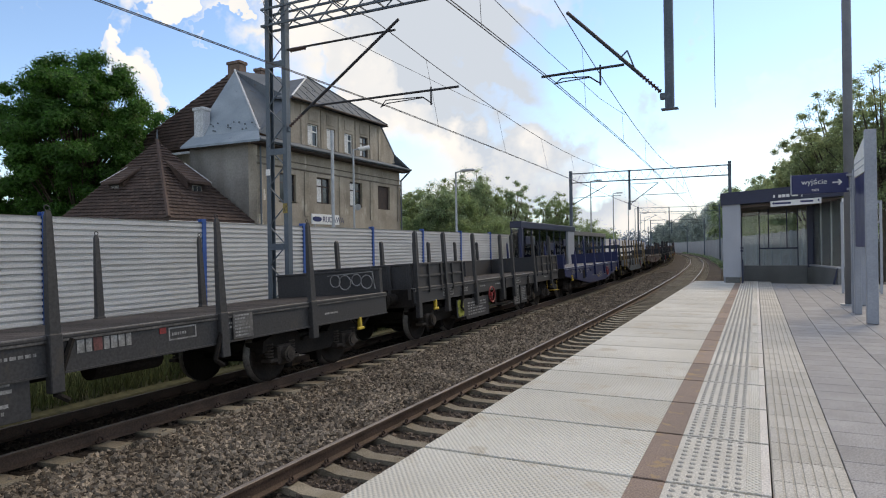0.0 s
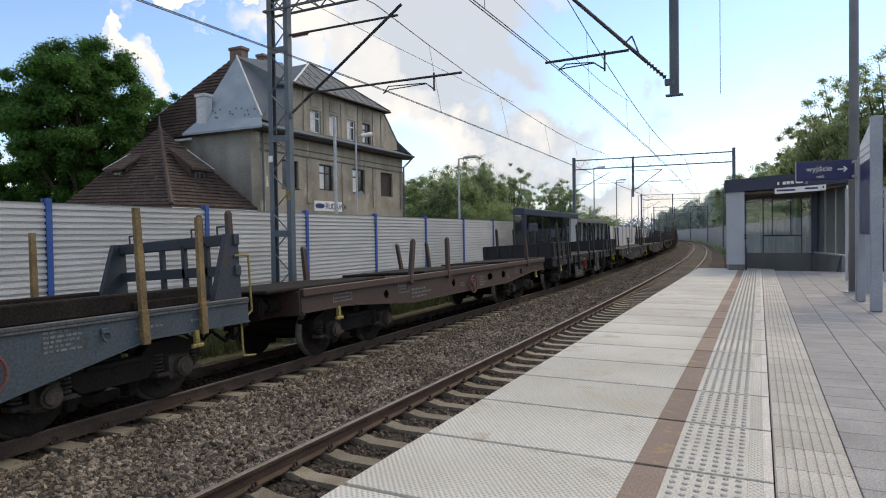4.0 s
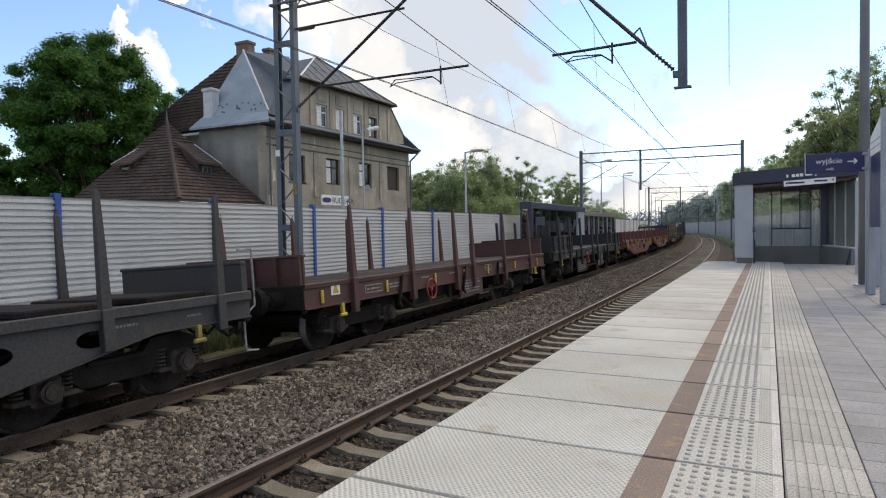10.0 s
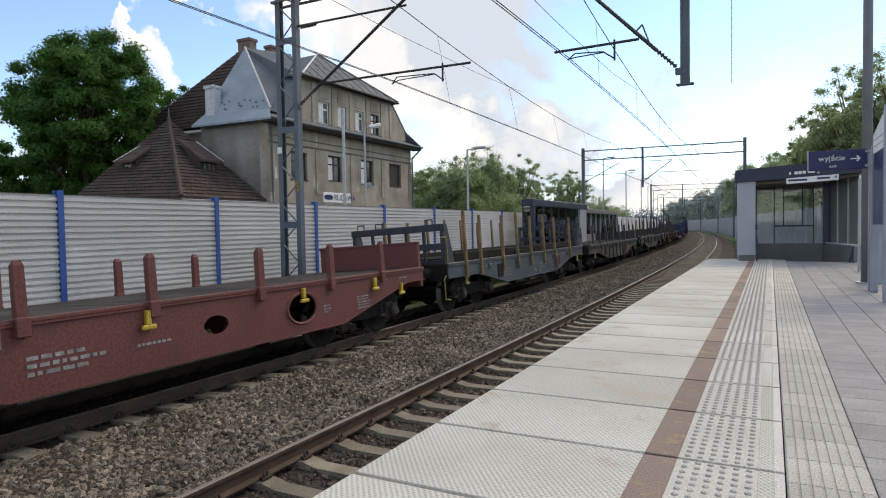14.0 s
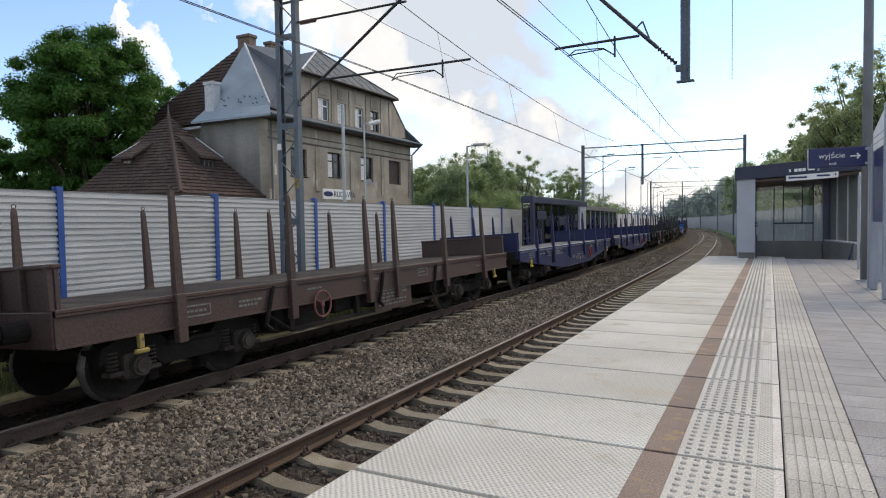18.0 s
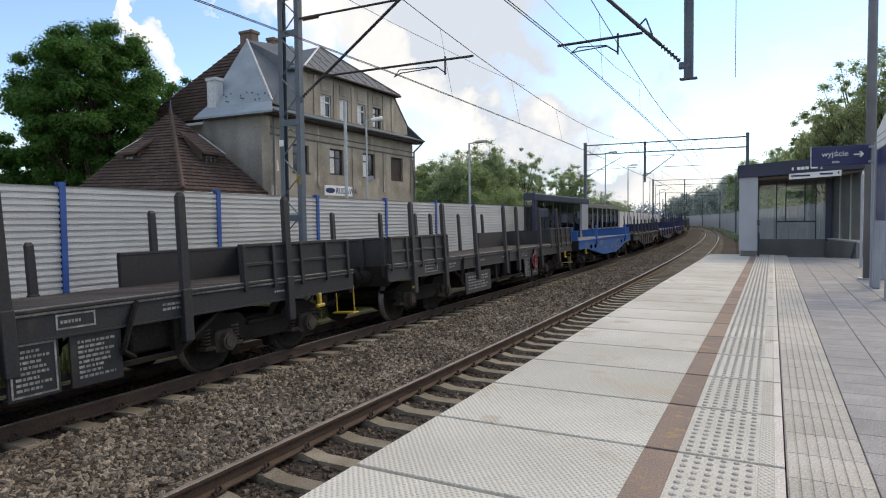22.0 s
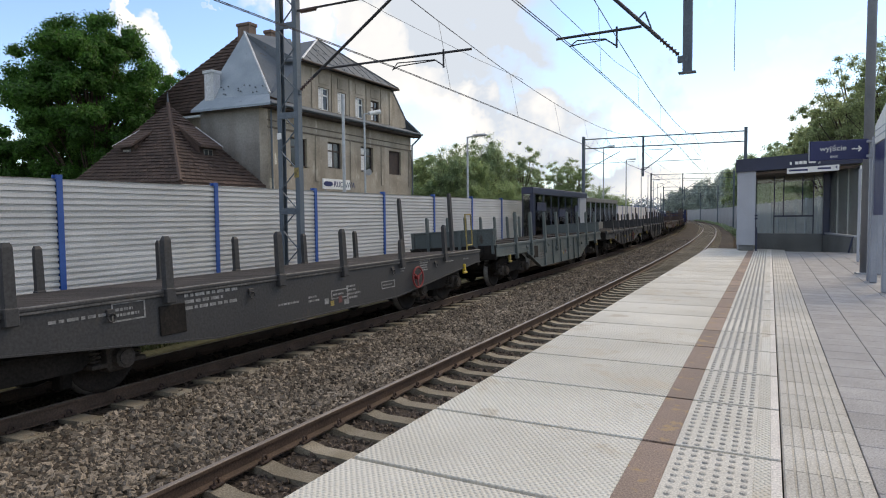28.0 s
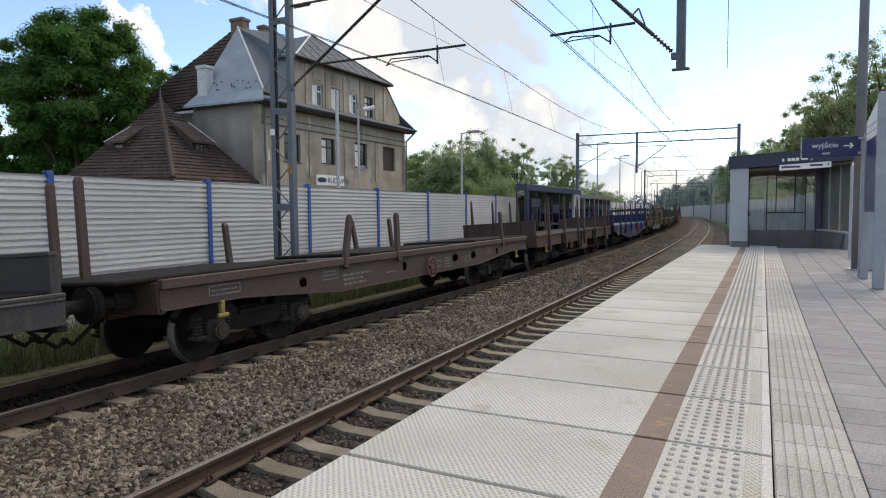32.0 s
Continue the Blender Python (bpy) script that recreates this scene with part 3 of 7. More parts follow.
fixed("soil_bank", sweep(Mb(), [(-8.66, -1.5), (-8.66, -1.16), (-7.2, -1.12), (-6.75, -1.24), (-6.6, -1.5)], -8, 203, 4), M_GRASS_SOIL, "low bank of soil and weeds below the barrier", "ground")


def pebbles(name, n, s_lim, o_lim, z_of, size, seed, material, label, category):
    """Loose stones: squashed, twisted eight-sided lumps, joined."""
    r = np.random.RandomState(seed)
    base = np.array([(1, 0, 0), (0, 1, 0), (-1, 0, 0), (0, -1, 0), (0.2, 0.1, 1), (0, 0, -1)], float)
    tri = np.array([(0, 1, 4), (1, 2, 4), (2, 3, 4), (3, 0, 4), (1, 0, 5), (2, 1, 5), (3, 2, 5), (0, 3, 5)])
    s = s_lim[0] + (s_lim[1] - s_lim[0]) * r.rand(n) ** 1.5
    o = r.uniform(o_lim[0], o_lim[1], n)
    sz = r.uniform(size[0], size[1], n)
    v = base[None] * (sz[:, None, None] * r.uniform(0.55, 1.15, (n, 1, 3))) + r.normal(0, 0.12, (n, 6, 3)) * sz[:, None, None]
    q = r.normal(size=(n, 4))
    q /= np.linalg.norm(q, axis=1)[:, None]
    w, x, y, z = q.T
    rot = np.stack([1 - 2 * (y * y + z * z), 2 * (x * y - z * w), 2 * (x * z + y * w), 2 * (x * y + z * w), 1 - 2 * (x * x + z * z), 2 * (y * z - x * w), 2 * (x * z - y * w), 2 * (y * z + x * w), 1 - 2 * (x * x + y * y)], 1).reshape(n, 3, 3)
    v = np.einsum("nij,nkj->nki", rot, v)
    a = np.maximum(0, s - S0) / R0
    px = np.where(s <= S0, AX + o, AX - R0 + (R0 + o) * np.cos(a))
    py = np.where(s <= S0, s, S0 + (R0 + o) * np.sin(a))
    v += np.stack([px, py, z_of(o) + r.uniform(-0.4, 0.5, n) * sz * 0.6], 1)[:, None, :]
    f = (tri[None] + 6 * np.arange(n)[:, None, None]).reshape(-1, 3)
    me = bpy.data.meshes.new(name)
    me.from_pydata(v.reshape(-1, 3).tolist(), [], f.tolist())
    me.materials.append(material)
    return tagged(new(name, me), label, category, "", "stuff")


bed = lambda o: np.where(o > -1.0, -1.125, np.where(o > -1.3, -1.09, np.where(o < -2.4, -1.06 + (-2.4 - o) * 0.085, -1.06)))
pebbles("ballast_stones", 24000, (1.5, 17), (-3.3, -0.84), bed, (0.026, 0.056), 3, M_STONE, "loose crushed grey-brown ballast stones between the tracks", "ballast stones")
pebbles("ballast_stones", 12000, (15, 60), (-3.3, -0.84), bed, (0.032, 0.062), 4, M_STONE, "crushed grey-brown ballast stones further along the tracks", "ballast stones")
pebbles("ballast_stones", 9000, (2.5, 26), (-0.72, 1.5), bed, (0.02, 0.045), 5, mat("ballast_stone_rusty", (0.09, 0.068, 0.052), (0.15, 0.115, 0.09), 0.9, 0, 1.2, 60, 0.2, island=0.5), "rust-stained ballast stones between the sleepers", "ballast stones")
# these stones carry the train's shade in their colour
pebbles("ballast_stones", 16000, (1.5, 40), (-6.9, -3.6), lambda o: np.where(o < -5.9, -1.15 + (o + 5.9) * 0.24, -1.065 + CANT * (o + 4.48)), (0.025, 0.05), 6, M_STONE_SHADED, "ballast stones darkened for the train's shade along the far track", "ballast stones")


# ---- tracks ----
def rail_profile(o, ZR):
    return [(o - 0.07, ZR - 0.172), (o + 0.07, ZR - 0.172), (o + 0.07, ZR - 0.158), (o + 0.012, ZR - 0.14), (o + 0.01, ZR - 0.045), (o + 0.035, ZR - 0.035), (o + 0.035, ZR - 0.004), (o - 0.035, ZR - 0.004), (o - 0.035, ZR - 0.035), (o - 0.01, ZR - 0.045), (o - 0.012, ZR - 0.14), (o - 0.07, ZR - 0.158)]


mb = Mb().prism([(-1.3, -0.2), (1.3, -0.2), (1.3, -0.035), (1.15, -0.03), (0.62, 0.0), (0.45, -0.035), (-0.45, -0.035), (-0.62, 0.0), (-1.15, -0.03), (-1.3, -0.035)], "y", -0.1, 0.1)
SLEEPER = mb.mesh("sleeper", M_SLEEPER)
mb = Mb().prism([(-1.3, -0.2), (1.3, -0.2), (1.3, 0.004), (0.62, 0.0), (0.45, -0.035), (-0.45, -0.035), (-0.62, 0.0), (-1.3, 0.004)], "y", -0.12, 0.12)
SLEEPER_SHADED = mb.mesh("sleeper", M_SLEEPER_SHADED)
mb = Mb()
for q in (-1, 1):
    mb.cbox(q * 0.09 - 0.03, q * 0.09 + 0.03, -0.05, 0.05, 0, 0.03, 0.006)
    mb.ring((q * 0.105, 0, 0.045), (q, 0.25, 0.35), 0.036, 0.012, 12, 5)
    mb.cyl((q * 0.12, -0.07, 0.02), (q * 0.12, 0.07, 0.02), 0.014, 6)
CLIP = mb.mesh("rail_clip", M_CLIP)
for title, off in (("near", 0.0), ("far", OFF_FAR)):
    tr = thing("railway_track", f"rusty railway track on concrete sleepers, {'beside the platform' if off == 0 else 'carrying the freight train'}", "railway track", kind="structure")
    for q in (-0.754, 0.754):
        top = ZR if off == 0 else ZF + q * CANT
        part("rail", sweep(Mb(), rail_profile(off + q, top), -420, 320, 4), M_RAIL, tr, "rusty steel rail")
        part("rail_head", sweep(Mb(), [(off + q - 0.03, top - 0.0045), (off + q + 0.03, top - 0.0045), (off + q + 0.026, top), (off + q - 0.026, top)], -420, 320, 4), M_RAILTOP, tr, "worn bright running surface")
    rest = Mb()
    n_s = 0
    s = -3.325 if off == 0 else -2.6
    while s < 230:
        m = at(s, off, ZR - 0.17) if off == 0 else at(s, off, ZF - 0.17) @ Matrix.Rotation(-CANT, 4, "Y")
        if s < 75:
            part("sleeper", SLEEPER if off == 0 else SLEEPER_SHADED, None, tr, m=m)
            if s < 22:
                for q in (-0.754, 0.754):
                    part("rail_clip", CLIP, None, tr, m=m @ Matrix.Translation((q, 0, 0)))
        else:
            rest.box(-1.3, 1.3, -0.1, 0.1, -0.1, -0.005, m)
        s += 0.605 if off == 0 else 0.64
    tagged(part("sleeper_run", rest, M_SLEEPER, tr), "concrete sleepers in the distance", kind="stuff")

# ---- platform ----
P0, P1, PE, PW = -6.0, 26.0, -2.10, 0.075
mb = Mb().box(PE + 0.12, 9.0, P0, P1, -1.46, -0.09)
platform = fixed("platform", mb, M_JOINT, "new concrete station platform with edge slabs, tactile strips and grey pavers", "platform")


def slab_material():
    """White anti-slip concrete with a raised woven pattern."""
    m = mat("edge_slab_concrete", (0.5, 0.48, 0.42), (0.64, 0.625, 0.565), 0.82, 0, 0.6, 70, 0.1, rnd=0.05, spots=(0.5, 0.455, 0.375), spot_at=0.57, fine_amt=0.1)
    n, l = m.node_tree.nodes, m.node_tree.links
    co = n["Texture Coordinate"]
    waves = []
    for k in (0.65, -0.65):
        mp = n.new("ShaderNodeMapping")
        mp.inputs["Rotation"].default_value = (0, 0, k)
        wv = n.new("ShaderNodeTexWave")
        wv.inputs["Scale"].default_value = 11.0
        l.new(co.outputs["Object"], mp.inputs["Vector"])
        l.new(mp.outputs["Vector"], wv.inputs["Vector"])
        waves.append(wv.outputs["Fac"])
    mn = n.new("ShaderNodeMath")
    mn.operation = "MULTIPLY"
    l.new(waves[0], mn.inputs[0])
    l.new(waves[1], mn.inputs[1])
    bp = n.new("ShaderNodeBump")
    bp.inputs["Strength"].default_value, bp.inputs["Distance"].default_value = 0.75, 0.012
    l.new(mn.outputs["Value"], bp.inputs["Height"])
    l.new(bp.outputs["Normal"], n["Principled BSDF"].inputs["Normal"])
    return m


M_SLAB = slab_material()
BX0, BX1, SX1 = -0.672, -0.482, -0.055
mb = Mb().cbox(PE, BX0, 0.015, 0.985, -0.1, 0, 0.004)
mb.box(PE + 0.12, PE + 0.5, 0.006, 0.994, -0.35, -0.1)
SLAB = mb.mesh("edge_slab", M_SLAB)
STRIP = Mb().cbox(BX0, BX1, 0.015, 0.985, -0.1, 0.0, 0.003).mesh("brown_strip", M_BROWN)
TACT = Mb().cbox(BX1, SX1, 0.015, 0.985, -0.1, 0.0, 0.003).mesh("tactile_slab", M_STUD_BASE)
WSTRIP = Mb().cbox(SX1 + 0.078, PW, 0.015, 0.985, -0.1, 0.0, 0.003).mesh("white_strip", M_WHITE_STRIP)
HERRING = Mb().cbox(SX1, SX1 + 0.078, 0.015, 0.985, -0.1, 0.0, 0.003).mesh("grip_strip", M_SLAB)
mb = Mb()
for i in range(6):
    for j in range(12):
        x, y = BX1 + 0.052 + i * 0.0666, 0.05 + j * 0.0818
        mb.cyl((x, y, -0.001), (x, y, 0.009), 0.02, 8, 0.013)
STUDS = mb.mesh("stud_field", M_STUD)
y = 3.885 - 10.05
while y < P1 - 0.5:
    for nm, me in (("edge_slab", SLAB), ("brown_strip", STRIP), ("tactile_slab", TACT), ("white_strip", WSTRIP), ("grip_strip", HERRING), ("tactile_studs", STUDS)):
        part(nm, me, None, platform, m=Matrix.Translation((0, y, 0)))
    y += 1.005
GX0, GX1 = 0.084, 0.488
mb = Mb().cbox(GX0, GX1, 0.002, 0.398, -0.06, -0.009, 0.003)
for i in range(7):
    x = GX0 + 0.028 + i * 0.0557
    mb.prism([(x - 0.0235, -0.0092), (x + 0.0235, -0.0092), (x + 0.02, 0.0), (x - 0.02, 0.0)], "y", 0.004, 0.396)
GUIDE = mb.mesh("guide_tile", M_GUIDE)
y = -6.24
while y < P1 - 0.5:
    part("guide_tile", GUIDE, None, platform, m=Matrix.Translation((0, y, 0)))
    y += 0.4
PAVER = Mb().cbox(0.003, 0.382, 0.003, 0.354, -0.06, -0.002, 0.004).mesh("paver", M_PAVER)
rest = Mb()
for j in range(-22, 64):
    for i in range(9):
        x0, y0 = GX1 + 0.002 + i * 0.385, 1.856 + j * 0.357
        if i < 4 and 0 <= j < 40:
            part("paver", PAVER, None, platform, m=Matrix.Translation((x0, y0, 0)))
        else:
            rest.cbox(x0 + 0.003, x0 + 0.382, y0 + 0.003, y0 + 0.354, -0.06, -0.002, 0.004)
for j in range(-20, 60):
    rest.box(GX1 + 3.475, 8.9, 2.2 + j * 0.4 + 0.003, 2.2 + j * 0.4 + 0.397, -0.06, -0.002)
tagged(part("paver_field", rest, M_PAVER, platform, "grey pavers away from the edge"), kind="stuff")


# ---- noise walls ----
def wave_panel(w, h, n):
    """Ribbed metal panel of width w along y, height h, facing +x."""
    pts, p = [], h / n
    for i in range(n):
        z = i * p
        pts += [(0.0, z), (0.0, z + p * 0.5), (-0.06, z + p * 0.58), (-0.06, z + p * 0.9)]
    pts.append((0.0, h))
    pts += [(-0.12, h), (-0.12, 0)]
    return Mb().prism(pts, "y", 0.0, w)


WALL_OFF, WALL_TOP, WALL_BASE = -12.5 - AX, 2.16, -1.46
wall = thing("noise_barrier", "tall grey ribbed metal noise barrier with blue posts", "noise barrier", kind="structure")
PANEL_H = 0.5
n_rows = 7
NP = wave_panel(3.92, PANEL_H, 4).mesh("panel", M_PANEL)
mb = Mb()
mb.cbox(0.06, 0.085, -0.062, 0.062, 0, WALL_TOP - WALL_BASE + 0.08, 0.004)
mb.cbox(-0.085, -0.06, -0.062, 0.062, 0, WALL_TOP - WALL_BASE + 0.08, 0.004)
mb.box(-0.06, 0.06, -0.012, 0.012, 0, WALL_TOP - WALL_BASE + 0.08)
POST = mb.mesh("post", M_POST_BLUE)
k = 0
s = 7.53 - 4.0 * 3
while s < 200:
    part("post", POST, None, wall, m=at(s, WALL_OFF - 0.05, WALL_BASE))
    if s < 60:
        for j in range(n_rows):
            m = at(s + 0.04, WALL_OFF, WALL_BASE + 0.12 + j * PANEL_H)
            part("panel", NP, None, wall, m=m)
    s += 4.0
mb = Mb()
sweep(mb, [(WALL_OFF, WALL_BASE + 0.12), (WALL_OFF, WALL_TOP), (WALL_OFF - 0.12, WALL_TOP), (WALL_OFF - 0.12, WALL_BASE + 0.12)], 63.5, 203, 4)
part("panel_run", mb, M_PANEL, wall)
mb = Mb()
sweep(mb, [(WALL_OFF + 0.1, WALL_BASE - 0.1), (WALL_OFF + 0.1, WALL_BASE + 0.12), (WALL_OFF - 0.16, WALL_BASE + 0.12), (WALL_OFF - 0.16, WALL_BASE - 0.1)], -8, 203, 4)
part("plinth", mb, M_PLAT_SIDE, wall, "grey concrete plinth")

wall2 = thing("noise_barrier", "long grey panel noise barrier beside the bend, behind the platform", "noise barrier", kind="structure")


def wall2_at(s):
    """Foot of the barrier behind the platform: it closes in on the track along the bend."""
    return Vector(along(s, 6.7 - 0.069 * (s - 38.8) if s < 86 else 3.44)[:2])


NP2 = wave_panel(3.86, 0.5, 4).mesh("panel", M_PANEL_SHADED)
POST2 = Mb().cbox(-0.07, 0.07, -0.07, 0.07, 0, 3.66, 0.01).mesh("post", M_GALV)
s, run2 = 28.0, Mb()
while s < 260:
    a, b = wall2_at(s), wall2_at(s + 4.0)
    m = Matrix.Translation((a.x, a.y, -1.46)) @ Matrix.Rotation(math.atan2(a.x - b.x, b.y - a.y), 4, "Z")
    part("post", POST2, None, wall2, m=m)
    if s < 60:
        for j in range(7):
            part("panel", NP2, None, wall2, m=m @ Matrix.Translation((0, 3.93, 0.1 + j * 0.5)) @ Matrix.Rotation(math.pi, 4, "Z"))
    else:
        run2.box(-0.05, 0.05, 0.07, (b - a).length - 0.07, 0.1, 3.6, m)
    s += 4.0
tagged(part("panel_run", run2, M_PANEL_SHADED, wall2, "panels further along the bend"), kind="stuff")


# ---- overhead line ----
def lattice_mast(m, h, label):
    """Two channel legs laced by flat bars."""
    t = thing("lattice_mast", label, "catenary mast", m, "catenary masts")
    for q in (-1, 1):
        w0, w1 = 0.28, 0.26
        u = [(q * 0.065, -0.08), (q * 0.065, 0.08), (-q * 0.065, 0.08), (-q * 0.065, 0.062), (q * 0.048, 0.062), (q * 0.048, -0.062), (-q * 0.065, -0.062), (-q * 0.065, -0.08)]
        mb = Mb().add([(q * w0 + x, y, 0) for x, y in u] + [(q * w1 + x, y, h) for x, y in u], [tuple(range(8)), tuple(range(8, 16))[::-1]] + [(i, (i + 1) % 8, 8 + (i + 1) % 8, 8 + i) for i in range(8)])
        part("leg", mb, M_MAST, t)
    z, q = 0.5, 1
    while z < h - 0.4:
        wa, wb = 0.28 - 0.02 * z / h, 0.28 - 0.02 * (z + 0.5) / h
        part("lacing_bar", Mb().pipe([(-q * wa, -0.078, z), (q * wb, -0.078, z + 0.5)], 0.018, 4), M_MAST, t)
        q = -q
        z += 0.5
    for z in (h * 0.3, h * 0.55, h * 0.78):
        w = 0.32 - 0.02 * z / h
        part("batten", Mb().cbox(-w, w, -0.09, -0.078, z, z + 0.16, 0.004), M_MAST, t)
    part("base", Mb().cbox(-0.55, 0.55, -0.45, 0.45, -0.15, 0.2, 0.03), M_PLAT_SIDE, t, "concrete footing")
    return t


def truss(mb, a, b, h, d, n, thin=0.018):
    """Lattice beam from a to b: four chords and zigzags."""
    a, b = Vector(a), Vector(b)
    u = (b - a).normalized()
    w = Vector((-u.y, u.x, 0))
    for e in (0, h):
        for k in (-d, d):
            mb.pipe([a + w * k + Vector((0, 0, e)), b + w * k + Vector((0, 0, e))], 0.035, 4)
    for i in range(n):
        p, q = a.lerp(b, i / n), a.lerp(b, (i + 1) / n)
        for k in (-d, d):
            lo, hi = (0, h) if i % 2 else (h, 0)
            mb.pipe([p + w * k + Vector((0, 0, lo)), q + w * k + Vector((0, 0, hi))], thin, 4)
        mb.pipe([p - w * d, p + w * d], thin, 4)
    return mb


def insulator(mb, a, b, n=7, r=0.06):
    a, b = Vector(a), Vector(b)
    mb.cyl(a, b, 0.022, 6)
    for i in range(n):
        p = a.lerp(b, (i + 0.3) / n)
        mb.cyl(p, a.lerp(b, (i + 0.75) / n), r, 10, r * 0.45)
    return mb


def cantilever(t, base, tip, top, reg, wire_x, post):
    """Tie, strut and registration tube, all in the plane of the mast. x across the track."""
    d = 1 if tip > base else -1
    p0, p1 = Vector((base, 0, top[0])), Vector((tip, 0, top[1]))
    u = (p1 - p0).normalized()
    part("strut", Mb().pipe([p0 + u * 0.6, p1], 0.036, 8), M_WIRE, t)
    part("insulator", insulator(Mb(), p0 + u * 0.12, p0 + u * 0.6, 6, 0.05), M_INSUL, t, "ribbed brown insulator")
    part("hinge", Mb().cbox(base - 0.1, base + 0.1, -0.05, 0.05, top[0] - 0.06, top[0] + 0.06, 0.01), M_MAST, t)
    part("registration_tube", Mb().pipe([(reg[0], 0, reg[2]), (reg[1], 0, reg[3])], 0.027, 8), M_WIRE, t)
    mb = Mb().pipe([(post, 0, reg[3] + 0.08), (post, 0, reg[3] - 0.32)], 0.022, 6)
    e = 1 if wire_x > post else -1
    for g in (0.0, 0.06):
        mb.pipe([(post, g, reg[3] - 0.28), (post + e * 0.22, g, reg[3] - 0.12), (wire_x - e * 0.12, g, reg[3] - 0.08 - g), (wire_x + e * g, g, 4.71)], 0.012, 6)
    part("steady_arm", mb, M_WIRE, t)


mast = lattice_mast(at(12.4, -10.77 - AX, -1.46), 9.6, "blue-grey steel lattice catenary mast behind the far track")
part("number_plate", Mb().cbox(0.2, 0.34, -0.11, -0.096, 3.8, 4.05, 0.004), M_YELLOW_OLD, mast, "small yellow plate")
for z, h in ((4.78, 0.16),):
    part("white_band", Mb().cbox(-0.345, -0.21, -0.1, -0.08, z, z + h, 0.002), M_WHITE, mast)
portal = thing("catenary_portal", "blue-grey lattice beam carrying the overhead line across both tracks", "catenary portal", at(12.4, 0.0, 0.0), "catenary masts")
part("beam", truss(Mb(), (-11.1 - AX, 0, 7.08), (3.6 - AX, 0, 7.0), 0.42, 0.2, 30), M_MAST, portal)
part("portal_leg", Mb().cbox(3.3 - AX, 3.6 - AX, -0.15, 0.15, -0.1, 7.5, 0.01), M_MAST, portal)
mb = Mb()
for q in (-0.06, 0.06):
    mb.cbox(-1.38 - AX + q - 0.02, -1.38 - AX + q + 0.02, -0.06, 0.06, 3.95, 7.1, 0.004)
mb.cbox(-1.38 - AX - 0.05, -1.38 - AX + 0.05, -0.045, 0.045, 3.95, 7.1, 0.004)
mb.box(-1.38 - AX - 0.15, -1.38 - AX + 0.15, -0.09, 0.09, 3.93, 3.95)
part("drop_post", mb, M_MAST, portal)
part("hanging_wire", Mb().pipe([(-0.6 - AX, 0, 7.05), (-0.6 - AX, 0, 3.88)], 0.006, 5), M_WIRE, portal)
cantilever(portal, -1.45 - AX, -3.3 - AX, (4.19, 6.09), (-2.2 - AX, -3.85 - AX, 4.89, 4.87), -3.55 - AX, -2.66 - AX)
mb = Mb().pipe([(-2.02 - AX, 0, 4.82), (-2.14 - AX, 0, 5.15), (-2.3 - AX, 0, 5.0)], 0.016, 6)
part("bracket", mb, M_MAST, portal)
cantilever(portal, -10.5 - AX, -7.2 - AX, (4.45, 6.65), (-9.75 - AX, -5.72 - AX, 4.95, 4.92), -7.7 - AX, -6.4 - AX)
part("tie", Mb().pipe([(-10.5 - AX, 0, 6.45), (-7.3 - AX, 0, 6.42)], 0.028, 8), M_WIRE, portal)
part("tie_insulator", insulator(Mb(), (-10.35 - AX, 0, 6.42), (-9.85 - AX, 0, 6.42)), M_INSUL, portal, "ribbed brown insulator")


def far_portal(s):
    t = thing("catenary_portal", "slim steel catenary portal across both tracks", "catenary portal", at(s, 0), "catenary masts")
    x0, x1 = -7.55, 2.95
    for x in (x0, x1):
        part("portal_leg", Mb().cbox(x - 0.1, x + 0.1, -0.12, 0.12, -1.4, 6.86, 0.01), M_MAST, t)
    part("beam", truss(Mb(), (x0, 0, 6.0), (x1, 0, 5.95), 0.66, 0.12, 26, 0.006), M_MAST, t)
    mb = Mb().cbox(-3.5, -3.36, -0.06, 0.06, 3.9, 6.7, 0.01)
    part("drop_post", mb, M_MAST, t)
    mb = Mb().pipe([(-3.4, 0, 4.3), (-1.5, 0, 5.7)], 0.028, 6).pipe([(-3.4, 0, 5.7), (-1.5, 0, 5.7)], 0.02, 6).pipe([(-2.6, 0, 4.9), (0.3, 0, 4.9)], 0.018, 6)
    mb.pipe([(-7.5, 0, 4.4), (-5.0, 0, 5.7)], 0.028, 6).pipe([(-7.5, 0, 4.9), (-4.0, 0, 4.95)], 0.018, 6)
    part("cantilever", mb, M_MAST, t)
    return t


for s in (45.2, 92.0, 140.0, 190.0, 240.0):
    far_portal(s)

